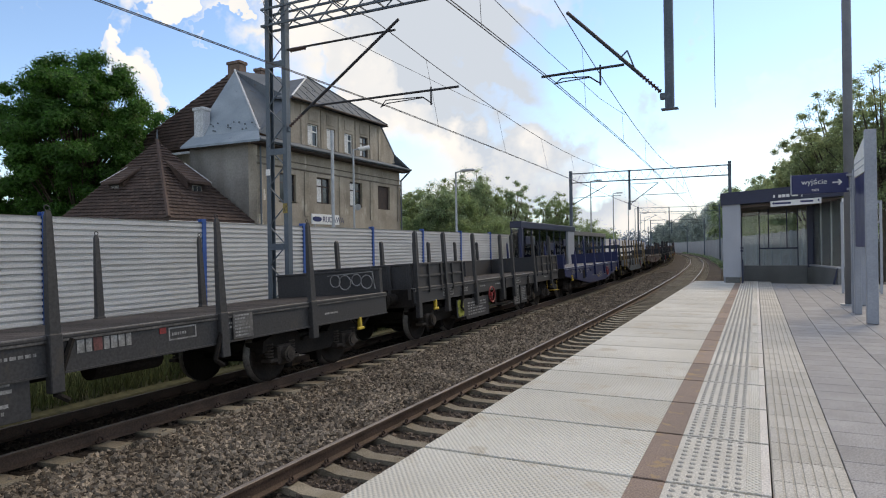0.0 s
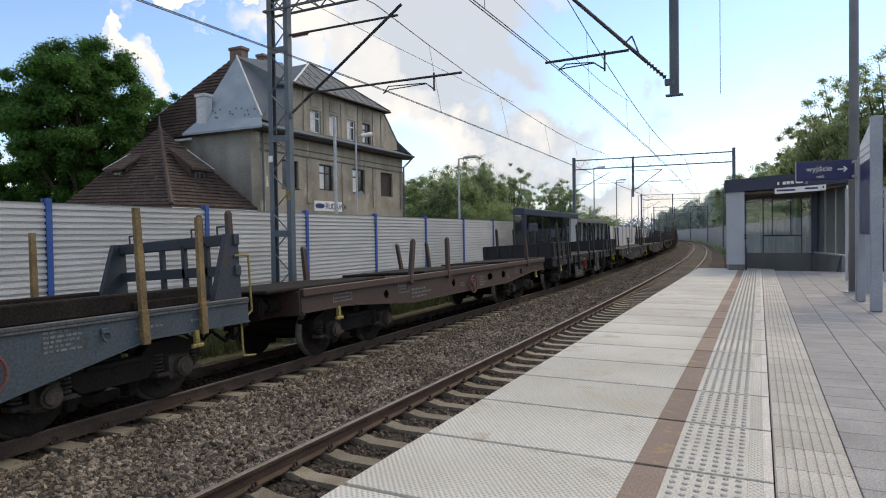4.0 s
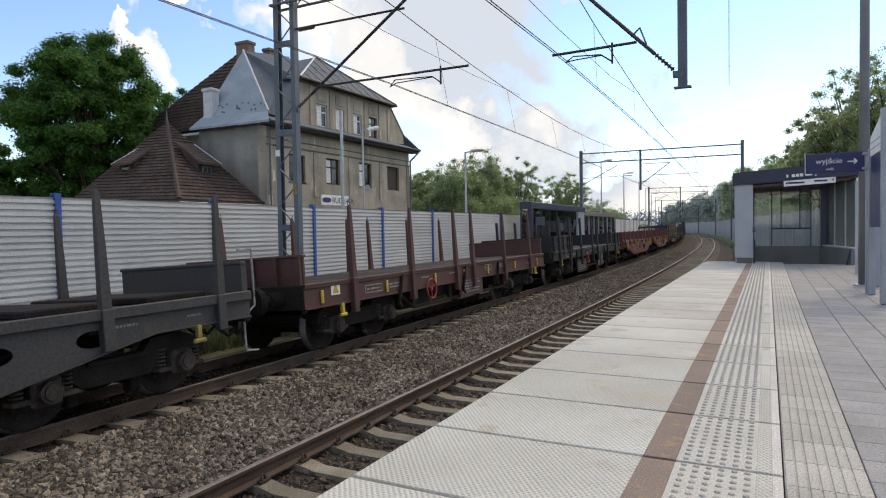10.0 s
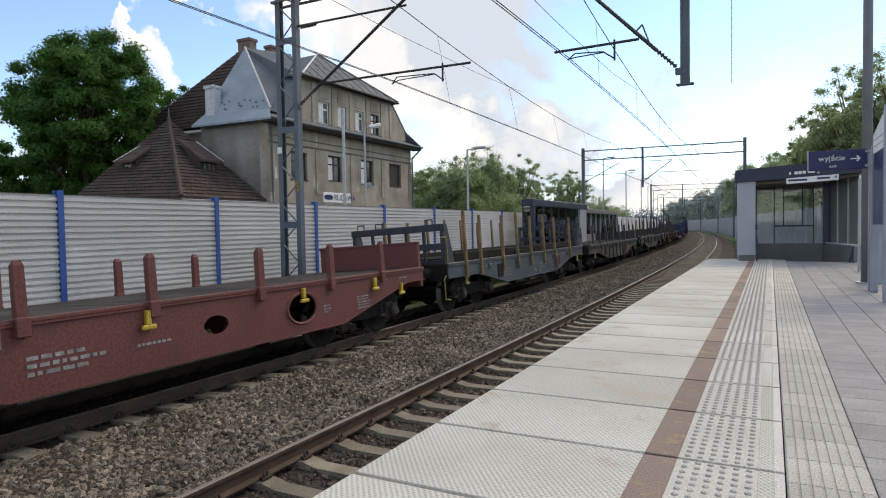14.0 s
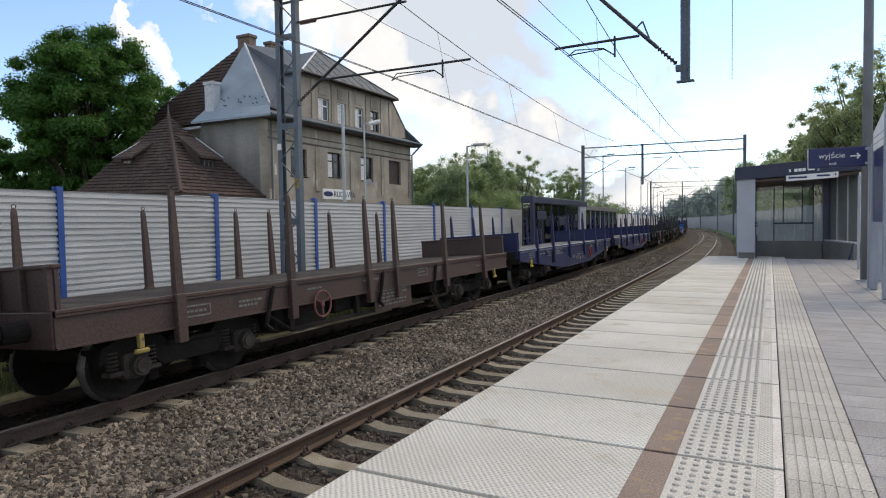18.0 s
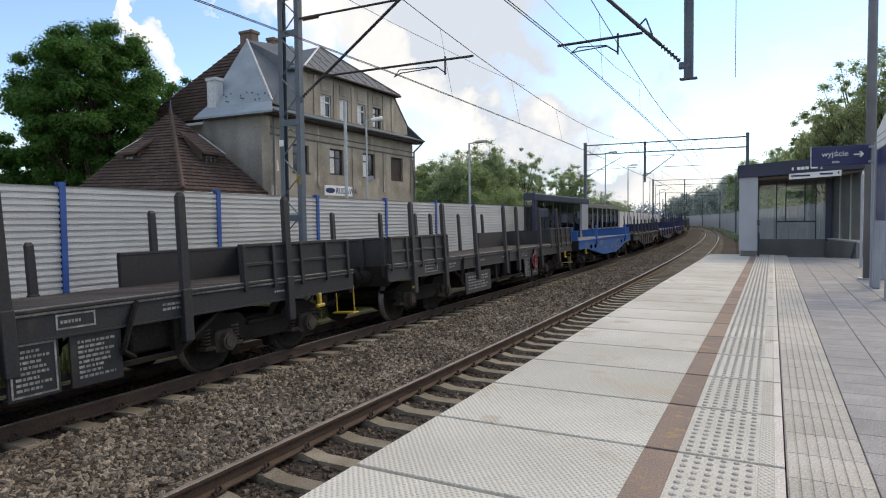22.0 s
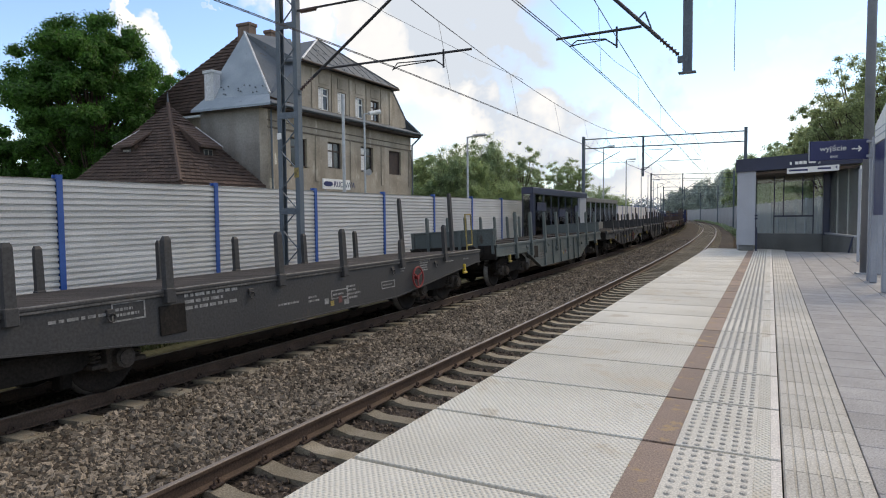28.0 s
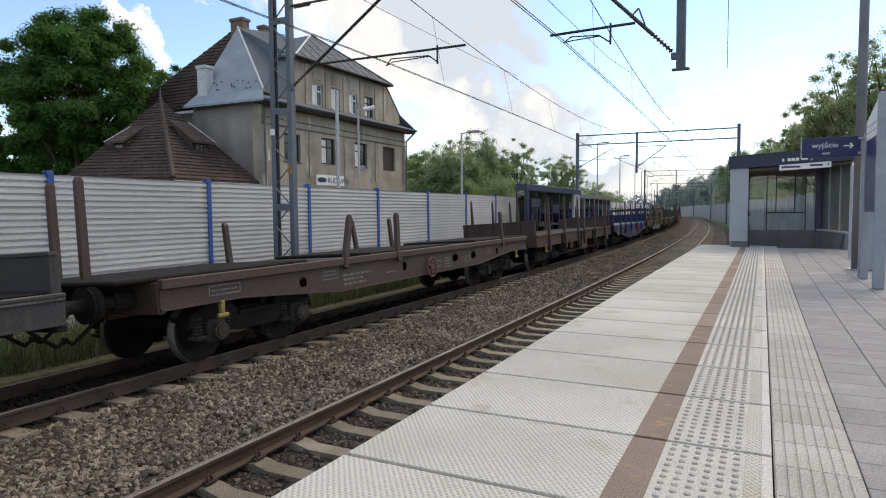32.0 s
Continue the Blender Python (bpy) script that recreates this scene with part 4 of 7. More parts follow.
SUPPORTS = (-33.0, 12.4, 45.2, 92.0, 140.0, 190.0, 240.0)
for off, amp, who, top, sag, hang in ((-0.02, 0.18, "near", 6.55, 3.8, (5.75, 5.47, 5.4)), (OFF_FAR + 0.42, 0.24, "far", 6.78, 3.0, (6.15, 6.0, 5.95))):
    t = thing("overhead_wires", f"thin dark contact and messenger wires over the {who} track", "overhead wires")
    contact, carrier, stitches, drops = Mb(), Mb(), [], []
    for k, (a, b) in enumerate(zip(SUPPORTS[:-1], SUPPORTS[1:])):
        pc, pm, pc2 = [], [], []
        for i in range(13):
            f = i / 12
            s = a + (b - a) * f
            st = amp * (1 - 2 * f) * (1 if k % 2 else -1)
            x, y, _ = along(s, off + st)
            pc.append((x - 0.025, y, ZR + 5.58))
            pc2.append((x + 0.025, y, ZR + 5.58))
            zm = top - sag * f * (1 - f)
            x2, y2, _ = along(s, off + st * 0.5 - (0.25 if who == "far" else 0.0))
            pm.append((x2, y2, zm))
            if 0 < i < 12 and b < 200 and i % 2:
                drops.append(((x2, y2, zm), (x, y, ZR + 5.58)))
        contact.pipe(pc, 0.008, 4).pipe(pc2, 0.008, 4)
        carrier.pipe(pm, 0.011, 4)
        if b < 150:
            q = [along(b + d, off)[:2] for d in (-9, -5, 0, 5, 9)]
            stitches.append(Mb().pipe([(*p, z) for p, z in zip(q, hang + hang[1::-1])], 0.006, 4))
    tagged(part("contact_wire", contact, M_WIRE, t), kind="stuff")
    tagged(part("messenger_wire", carrier, M_WIRE, t), kind="stuff")
    for mb in stitches:
        part("stitch_wire", mb, M_WIRE, t)
    for a, b in drops:
        part("dropper", Mb().pipe([a, b], 0.005, 4), M_WIRE, t)

# ---- lamp posts ----
def lamp_post(m, h, label):
    t = thing("street_lamp", label, "street lamp", m, "platform lamps")
    part("pole", Mb().cyl((0, 0, 0), (0, 0, h), 0.075, 10, 0.045), M_GALV, t)
    part("arm", Mb().pipe([(0, 0, h - 0.03), (0.5, 0, h + 0.03)], 0.03, 8), M_GALV, t)
    mb = Mb().cbox(0.35, 1.0, -0.14, 0.14, h - 0.02, h + 0.09, 0.03)
    part("lamp_head", mb, M_GALV, t)
    return t


lamp_post(at(28.0, -9.2, -1.4), 6.55, "grey lamp post with a flat head behind the barrier")
for s, o, h in ((56.2, -8.2, 7.2), (69.9, -8.2, 7.1), (84.9, -8.2, 7.15), (95.0, -8.2, 6.8), (107.0, -8.2, 6.6), (121.0, -8.2, 6.6)):
    lamp_post(at(s, o, 0.0), h, "grey platform lamp post beside the far track")


# ---- house ----
def wall_with_holes(mb, w, h, th, holes):
    """A wall in x (0..w) and z (0..h), thickness th along +y, with rectangular openings (x0, x1, z0, z1)."""
    xs = sorted({0.0, w, *[q[0] for q in holes], *[q[1] for q in holes]})
    zs = sorted({0.0, h, *[q[2] for q in holes], *[q[3] for q in holes]})
    for a, b in zip(xs[:-1], xs[1:]):
        run = None
        for c, d in zip(zs[:-1], zs[1:]):
            inside = any(q[0] - 1e-6 < a and b < q[1] + 1e-6 and q[2] - 1e-6 < c and d < q[3] + 1e-6 for q in holes)
            if inside:
                if run:
                    mb.box(a, b, 0, th, *run)
                run = None
            else:
                run = (run[0], d) if run else (c, d)
        if run:
            mb.box(a, b, 0, th, *run)
    return mb


def sash_window(parent, m, w, h, frame_mat, open_leaf=False, boarded=False, curtain=False):
    """Casement: frame, mullion, transom, panes, sill. x across, z up, outside at -y."""
    t = part("window", Mb().cbox(0, 0.07, 0, 0.06, 0, h, 0.008).cbox(w - 0.07, w, 0, 0.06, 0, h, 0.008).cbox(0.07, w - 0.07, 0, 0.06, h - 0.07, h, 0.008).cbox(0.07, w - 0.07, 0, 0.06, 0, 0.07, 0.008), frame_mat, parent, m=m)
    if boarded:
        part("board", Mb().cbox(0.07, w - 0.07, 0.02, 0.05, 0.07, h - 0.07, 0.004), M_WOOD_DARK, t, "dark boarded-up opening")
    else:
        part("mullion", Mb().cbox(w / 2 - 0.05, w / 2 + 0.05, -0.005, 0.055, 0.07, h - 0.07, 0.006), frame_mat, t)
        part("transom", Mb().cbox(0.07, w - 0.07, -0.005, 0.055, h * 0.64, h * 0.64 + 0.08, 0.006), frame_mat, t)
        part("pane", Mb().box(0.07, w - 0.07, 0.03, 0.036, 0.07, h - 0.07), M_GLASS_DARK, t, "dark reflecting pane")
        if curtain:
            part("curtain", Mb().box(0.1, w * 0.45, 0.018, 0.024, 0.1, h - 0.1), M_CURTAIN, t, "pale curtain")
    part("sill", Mb().cbox(-0.12, w + 0.12, -0.14, 0.04, -0.1, 0.0, 0.01), M_RENDER_DARK, t, "weathered stone sill")
    return t


HX, HY0, HY1, HZ, EAVE = -24.0, 25.8, 40.9, -1.46, 7.35
HW = 5.1   # depth of the front wing
house = thing("station_house", "old station house with peeling plaster and tin mansard roof", "house")
# facade towards the tracks: along y, outside faces +x
M_FRONT = Matrix.Translation((HX, HY0, HZ)) @ Matrix.Rotation(math.pi / 2, 4, "Z")
L = HY1 - HY0
holes = [(1.75, 3.15, 5.72, 7.3), (5.1, 6.5, 5.76, 7.36), (8.6, 10.05, 5.74, 7.4), (12.05, 13.65, 5.74, 7.42)]
holes += [(1.8, 3.1, 1.6, 3.6), (5.1, 6.4, 1.6, 3.6), (8.6, 10.0, 1.4, 3.9), (12.2, 13.5, 1.6, 3.6)]
part("wall", wall_with_holes(Mb(), L, EAVE - HZ, 0.45, holes), M_RENDER, house, "stained grey-beige plaster", m=M_FRONT)
for k, (a, b, c, d) in enumerate(holes):
    sash_window(house, M_FRONT @ Matrix.Translation((a, 0.14, c)), b - a, d - c, M_WOOD_DARK, boarded=(k == 3), curtain=(k in (1, 2)))
part("cornice", Mb().cbox(-0.1, L + 0.1, -0.06, 0.0, 7.6, 7.7, 0.02).cbox(-0.1, L + 0.1, -0.05, 0.0, 7.98, 8.05, 0.02), M_RENDER_DARK, house, m=M_FRONT)
part("eaves_board", Mb().cbox(-0.5, L + 0.4, -0.62, 0.0, 8.6, 8.74, 0.02), M_WOOD_DARK, house, "dark eaves boards", m=M_FRONT)
for a in (0.0, 3.9, 7.4, 11.0, L - 0.4):
    part("pilaster", Mb().cbox(a, a + 0.4, -0.05, 0.0, 4.9, 7.58, 0.01), M_RENDER, house, m=M_FRONT)
# end walls
M_END = Matrix.Translation((HX - HW, HY0, HZ))
part("wall", wall_with_holes(Mb(), HW - 0.45, EAVE - HZ, 0.45, []), M_RENDER_GREY, house, "grey plaster end wall", m=M_END)
part("bare_patch", Mb().prism([(0.02, 3.0), (0.5, 3.1), (0.62, 3.9), (0.38, 4.4), (0.3, 5.2), (0.05, 5.4)], "y", -0.008, -0.004).prism([(0.3, 5.6), (0.62, 5.7), (0.55, 6.3), (0.34, 6.2)], "y", -0.008, -0.004), M_RENDER_BARE, house, "pale patches where the plaster has flaked", m=M_FRONT)
part("wall", Mb().box(HX - HW, HX - 0.45, HY1 - 0.45, HY1, HZ, EAVE), M_RENDER, house)
part("wall", Mb().box(HX - HW, HX - HW + 0.4, HY0 + 0.45, HY1 - 0.45, HZ, EAVE), M_RENDER, house)
part("corner_strip", Mb().cbox(HX - 0.6, HX + 0.02, HY0 - 0.05, HY0 - 0.003, HZ, EAVE, 0.01), M_RENDER, house)
# attic storey towards the tracks
MY0, MY1, MZ0, MZ1 = 28.75, 38.6, EAVE + 0.2, 10.3
AXF = HX - 0.2
M_UP = Matrix.Translation((AXF, MY0, MZ0)) @ Matrix.Rotation(math.pi / 2, 4, "Z")
W = MY1 - MY0
uh = [(1.6, 2.65, 0.25, 1.6), (3.5, 4.4, 0.25, 1.6), (5.4, 6.35, 0.25, 1.6), (7.2, 8.2, 0.25, 1.65)]
part("attic_wall", wall_with_holes(Mb(), W, MZ1 - MZ0, 0.35, uh), M_RENDER, house, "flaking plaster attic wall", m=M_UP)
for k, (a, b, c, d) in enumerate(uh):
    sash_window(house, M_UP @ Matrix.Translation((a, 0.1, c)), b - a, d - c, M_WHITE if k < 3 else M_WOOD_DARK, curtain=True)
for a in (0.0, 0.95, 2.85, 4.7, 6.6, 8.4, W - 0.35):
    part("pilaster", Mb().cbox(a, a + 0.32, -0.06, 0.0, 0.2, MZ1 - MZ0 - 0.15, 0.01), M_RENDER, house, m=M_UP)
for y in (1.65, 3.5, 5.4, 7.2):
    part("wall_panel", Mb().cbox(y, y + 0.95, -0.035, 0.0, 1.78, 2.42, 0.01), M_RENDER, house, m=M_UP)


def roof(name, mb, m, label=""):
    return part(name, mb, m, house, label)


def slab_roof(mb, pts, th=0.12):
    """One roof plane as a slab: corner points, pushed down by th."""
    n = len(pts)
    lo = [(x, y, z - th) for x, y, z in pts]
    return mb.add(list(pts) + lo, [tuple(range(n)), tuple(range(n, 2 * n))[::-1]] + [(i, n + i, n + (i + 1) % n, (i + 1) % n) for i in range(n)])


OV = 0.7                       # eaves overhang
XL = HX - HW - 0.15            # left end of the gable eaves
YE = HY0 - 0.55
peak = (-28.0, 28.3, 12.35)
fL, fR = (-29.0, HY0 + 0.2, EAVE + 0.78), (HX - 0.02, HY0 + 0.2, EAVE + 0.62)
pk = (-25.6, 32.1, 12.5)
# tin eaves strip along the front
roof("tin_skirt", slab_roof(Mb(), [(HX + OV, YE, EAVE), (HX + OV, HY1 + 0.5, EAVE + 0.05), (AXF, HY1 - 0.1, EAVE + 0.42), (AXF, HY0 + 0.2, EAVE + 0.42)]), M_TIN, "dull tin eaves strip")
roof("gutter", Mb().cyl((HX + OV + 0.05, YE, EAVE - 0.02), (HX + OV + 0.05, HY1 + 0.5, EAVE + 0.02), 0.07, 8), M_TIN, "grey gutter")
roof("downpipe", Mb().pipe([(HX + OV, HY1 + 0.35, EAVE - 0.1), (HX + 0.15, HY1 - 0.05, EAVE - 0.8), (HX + 0.15, HY1 - 0.05, HZ)], 0.06, 8), M_TIN)
roof("downpipe", Mb().pipe([(HX + 0.1, HY0 + 0.15, EAVE), (HX + 0.1, HY0 + 0.15, HZ)], 0.05, 8), M_TIN)
# right end: flared mansard slope
roof("roof_plane", slab_roof(Mb(), [(HX + OV, HY1 + 0.55, EAVE + 0.05), (XL, HY1 + 0.55, EAVE + 0.05), (-26.5, 39.9, 8.6), (AXF + 0.05, 40.55, 8.5)]), M_TIN, "flared tin eaves")
roof("roof_plane", slab_roof(Mb(), [(AXF + 0.05, 40.55, 8.5), (-28.5, 40.2, 8.5), (-27.5, 36.5, 12.3), (AXF + 0.02, MY1 + 0.1, MZ1 + 0.1)]), M_TIN, "dull tin hip")
part("attic_end", Mb().prism([(MY1 - 0.02, MZ0), (40.55, MZ0 + 0.3), (40.45, 8.5), (MY1 - 0.02, MZ1)], "x", AXF - 0.3, AXF), M_RENDER, house)
# left end: steep tin gable slope with flared foot
roof("roof_plane", slab_roof(Mb(), [(XL, YE, EAVE + 0.05), (HX + OV, YE, EAVE), fR, fL]), M_TIN_BLUE, "flared pale tin eaves")
roof("roof_plane", slab_roof(Mb(), [fL, fR, peak]), M_TIN_BLUE, "pale blue-grey tin gable slope")
roof("roof_plane", slab_roof(Mb(), [fR, (AXF, MY0 + 0.1, EAVE + 0.5), (AXF - 0.05, MY0 + 0.1, 10.35), (-26.8, 31.0, 12.45), peak]), M_TIN, "tin side slope")
roof("ridge_cap", Mb().pipe([Vector(peak) + Vector((0, 0, 0.04)), Vector(fR) + Vector((0.05, -0.05, 0.05))], 0.06, 6), M_TIN_PALE, "pale tin hip edge")
roof("ridge_cap", Mb().pipe([Vector(peak) + Vector((0, 0, 0.04)), (-28.4, 34, 12.4)], 0.05, 6), M_TIN)
# hipped tin roof over the attic storey
tA, tB = (HX + 0.25, 28.4, MZ1), (HX + 0.25, MY1 + 0.25, MZ1 + 0.08)
back = (-29.0, 32.2, 12.5)
roof("roof_plane", slab_roof(Mb(), [tA, tB, pk]), M_TIN, "tin roof over the attic storey")
roof("roof_plane", slab_roof(Mb(), [(-26.6, 28.6, MZ1 + 0.3), tA, pk, back]), M_TIN)
roof("roof_plane", slab_roof(Mb(), [tB, (-28.5, MY1 + 0.3, MZ1), back, pk]), M_TIN)
roof("gutter", Mb().cyl((HX + 0.28, 28.4, MZ1 - 0.04), (HX + 0.28, MY1 + 0.25, MZ1 + 0.02), 0.07, 8), M_WOOD_DARK)
for i in range(9):
    f = (i + 1) / 10
    a = Vector(tA).lerp(Vector(tB), f)
    e = (Vector(tA).lerp(Vector(pk), 2 * f) if f < 0.42 else Vector(tB).lerp(Vector(pk), 2 * (1 - f)) if f > 0.5 else Vector(pk))
    roof("roof_seam", Mb().pipe([a + Vector((0, 0, 0.03)), a.lerp(e, 1.0) + Vector((0, 0, 0.03))], 0.016, 4), M_TIN)
roof("ridge_cap", Mb().pipe([Vector(tA) + Vector((0, 0, 0.04)), Vector(pk) + Vector((0, 0, 0.04))], 0.06, 6), M_TIN_PALE, "pale tin hip edge")
roof("ridge_cap", Mb().pipe([Vector(tB) + Vector((0, 0, 0.04)), Vector(pk) + Vector((0, 0, 0.04))], 0.05, 6), M_TIN)
# snow guards
rs = random.Random(4)
for base, e1, e2, n, lines in ((fL, fR, peak, 9, (0.06, 0.13)), (fR, (AXF, 28.4, EAVE + 0.6), peak, 8, (0.06, 0.13)), (tA, tB, pk, 14, (0.1, 0.3, 0.5)), ((-26.8, 29.2, 11.2), (-25.4, 28.9, 10.4), (-27.2, 30.2, 12.2), 6, (0.1, 0.3, 0.5))):
    for i in range(n):
        for row in lines:
            p = Vector(base).lerp(Vector(e1), (i + 0.5 + rs.uniform(-0.6, 0.6)) / n).lerp(Vector(e2), row + rs.uniform(-0.03, 0.03))
            roof("snow_guard", Mb().cbox(p.x - 0.035, p.x + 0.035, p.y - 0.09, p.y - 0.03, p.z - 0.02, p.z + 0.05, 0.008), M_TIN)


def chimney(x, y, z0, z1, w, d, mt=M_BRICK_OLD, label="old brick chimney"):
    mb = Mb().cbox(x - w / 2, x + w / 2, y - d / 2, y + d / 2, z0, z1 - 0.18, 0.015)
    mb.cbox(x - w / 2 - 0.06, x + w / 2 + 0.06, y - d / 2 - 0.06, y + d / 2 + 0.06, z1 - 0.18, z1, 0.015)
    roof("chimney", mb, mt, label)


chimney(-28.4, 28.9, 11.0, 13.05, 0.95, 0.6)
chimney(-28.4, 31.0, 11.0, 13.15, 0.55, 0.6)
chimney(-28.45, 26.15, EAVE + 0.5, 9.7, 0.7, 0.55, M_TIN_PALE, "tin-clad chimney")


def tiled(mb_pts, rows, name_parent, seed, step=0.0):
    """Rows of flat tiles on a roof plane given by eave a-b and top d-c; each row one lapped strip, broken into tiles."""
    a, b, c, d = [Vector(p) for p in mb_pts]
    nrm = (b - a).cross(d - a).normalized()
    if nrm.z < 0:
        nrm = -nrm
    mb, r = Mb(), random.Random(seed)
    for i in range(rows):
        f0, f1 = i / rows, (i + 1.25) / rows
        f1 = min(f1, 1.0)
        p0, q0 = a.lerp(d, f0), b.lerp(c, f0)
        p1, q1 = a.lerp(d, f1), b.lerp(c, f1)
        n = max(1, round((q0 - p0).length / 0.32))
        for k in range(n):
            u0, u1 = k / n + 0.004, (k + 1) / n - 0.004
            lift = 0.075 + r.uniform(-0.018, 0.018)
            t0 = [p0.lerp(q0, u0) + nrm * lift, p0.lerp(q0, u1) + nrm * lift, p1.lerp(q1, u1) + nrm * 0.012, p1.lerp(q1, u0) + nrm * 0.012]
            lo = [t0[0] - nrm * 0.07, t0[1] - nrm * 0.07]
            mb.add(t0 + lo, [(0, 1, 2, 3), (4, 5, 1, 0)])
    me = mb.mesh("roof_tiles", M_ROOFTILE_J, fix=False)
    ob = part("roof_tiles", me, None, name_parent, "old brown clay roof tiles")
    return tagged(ob, kind="stuff")


# big tiled roof behind
bL, bR = (-36.6, 27.0, 7.8), (-28.6, 27.0, 7.8)
bT, bT2 = (-29.1, 29.1, 12.55), (-28.25, 29.05, 12.44)
roof("roof_plane", slab_roof(Mb(), [bL, bR, bT2, bT]), M_ROOFTILE_J, "brown tiled roof")
tiled([bL, bR, bT2, bT], 22, house, 5)
part("wall", Mb().box(-35.6, HX - HW, HY0 + 1.9, HY1, HZ, 7.5), M_RENDER, house)
part("eaves_board", Mb().cbox(-36.7, -29.5, 26.9, 27.05, 7.35, 7.5, 0.01), M_TIN_PALE, house)
roof("roof_plane", slab_roof(Mb(), [bL, (-36.6, HY1 + 0.5, 7.6), (-29.0, HY1 - 3, 12.4), bT]), M_ROOFTILE_J)

# low annex with a steep tiled hip roof
annex = thing("annex", "low annex with a steep brown tiled hip roof", "house annex")
AXL, AXR, AY0, AY1, AZ = -32.4, -24.2, 20.2, 28.2, 2.98
ap = (-30.3, 24.6, 7.72)
part("wall", Mb().box(AXL + 0.5, AXR - 0.5, AY0 + 0.5, HY0 - 0.06, HZ, AZ - 0.05), M_RENDER, annex)
eL, eR, eRb, eLb = (AXL, AY0, AZ + 0.2), (AXR, AY0, AZ), (AXR, HY0 - 0.06, AZ), (AXL, AY1, AZ)
for pts in ((eL, eR, ap), (eR, eRb, ap), (eL, eLb, ap)):
    part("roof_plane", slab_roof(Mb(), list(pts)), M_ROOFTILE_J, annex)
tiled([eL, eR, ap, ap], 26, annex, 6)
tiled([eR, eRb, ap, ap], 26, annex, 7)
part("fascia", Mb().cbox(AXR - 0.03, AXR + 0.05, AY0, HY0 - 0.06, AZ - 0.22, AZ - 0.08, 0.01), M_TIN_PALE, annex, "pale eaves gutter")
part("hip_cap", Mb().pipe([Vector(eR) + Vector((0, 0, 0.06)), Vector(ap) + Vector((0, 0, 0.08))], 0.11, 6), M_ROOFTILE_J, annex)
part("finial", Mb().cyl(Vector(ap), Vector(ap) + Vector((0, 0, 0.7)), 0.07, 8, 0.02), M_TIN, annex)


def eyebrow(m, w):
    """Wedge dormer: a lifted flap of tiles over a small window; y runs into the roof, z = 0 is the window's foot."""
    lo, hi, back = 0.62, 1.78, 1.6
    t = part("dormer", slab_roof(Mb(), [(-w, -0.25, lo), (w, -0.25, lo), (w * 0.85, back, hi), (-w * 0.85, back, hi)], 0.09), M_ROOFTILE_J, annex, m=m)
    for i in range(7):
        f0, f1 = i / 7, min(1.0, (i + 1.2) / 7)
        y0, y1, z0, z1 = -0.25 + 1.85 * f0, -0.25 + 1.85 * f1, lo + (hi - lo) * f0, lo + (hi - lo) * f1
        part("tile_course", Mb().prism([(y0, z0 + 0.05), (y1, z1 + 0.01), (y0, z0)], "x", -w + 0.03 + 0.1 * f0, w - 0.03 - 0.13 * f0), M_ROOFTILE_J, t)
    # dark panel stands for the shaded opening below the flap
    part("dormer_front", Mb().box(-w + 0.2, w - 0.2, 0.06, 0.14, -0.05, 0.62), M_WOOD_DARK, t, "dark panel for the shaded opening")
    for q in (-1, 1):
        part("dormer_cheek", Mb().prism([(0.08, -0.1), (0.08, 0.62), (back * 0.96, hi - 0.1), (back * 0.9, 1.5)], "x", q * (w - 0.2) - 0.03, q * (w - 0.2) + 0.03), M_ROOFTILE_J, t)
    part("dormer_window", Mb().cbox(-0.3, 0.3, 0.02, 0.06, 0.02, 0.48, 0.01), M_MARK_OLD, t, "small grey-framed window")
    part("pane", Mb().box(-0.24, -0.03, 0.012, 0.02, 0.07, 0.43).box(0.03, 0.24, 0.012, 0.02, 0.07, 0.43), M_GLASS_DARK, t)
    part("apron", Mb().cbox(-0.5, 0.5, -0.12, 0.05, -0.1, -0.02, 0.01), M_BRICK_OLD, t)
    return t


d = eyebrow(Matrix.Translation((-26.25, 23.75, 4.45)) @ Matrix.Rotation(radians(90), 4, "Z"), 0.72)
part("flashing", Mb().pipe([(0.73, -0.27, 0.64), (0.6, 1.6, 1.83)], 0.032, 5), M_TIN_PALE, d, "pale tin edge")
d = eyebrow(Matrix.Translation((-30.1, 21.75, 4.5)), 0.75)
part("flashing", Mb().pipe([(-0.76, -0.27, 0.64), (-0.63, 1.6, 1.83)], 0.028, 5), M_TIN_PALE, d, "pale tin edge")

# station name board on a post, and pole lamp before the house
board = thing("station_sign", "white station name board on two posts before the house", "station sign", Matrix.Translation((-20.0, 25.3, 2.74)) @ Matrix.Rotation(math.pi / 2, 4, "Z"))
part("panel", Mb().cbox(0, 2.3, -0.04, 0.03, 0, 0.52, 0.01), M_WHITE, board)
for x in (0.3, 2.0):
    part("post", Mb().cyl((x, 0.06, -4.2), (x, 0.06, 0.45), 0.04, 8), M_GALV, board)
part("logo", Mb().prism([(0.3 + 0.27 * math.cos(i * math.pi / 8) + (0.1 if abs(i - 8) > 4 and i < 17 else -0.1) * 1.0 + 0.1, 0.26 + 0.13 * math.sin(i * math.pi / 8)) for i in range(16)], "y", -0.05, -0.042), M_SIGN_BLUE, board, "dark blue logo block")
letters("RUDAWA", 0.42, M_SIGN_BLUE, board, Matrix.Translation((0.84, -0.046, 0.12)) @ Matrix.Rotation(math.pi / 2, 4, "X"))
pole = thing("pole", "slim bare grey steel pole before the house", "pole", Matrix.Translation((-18.0, 24.4, HZ)))
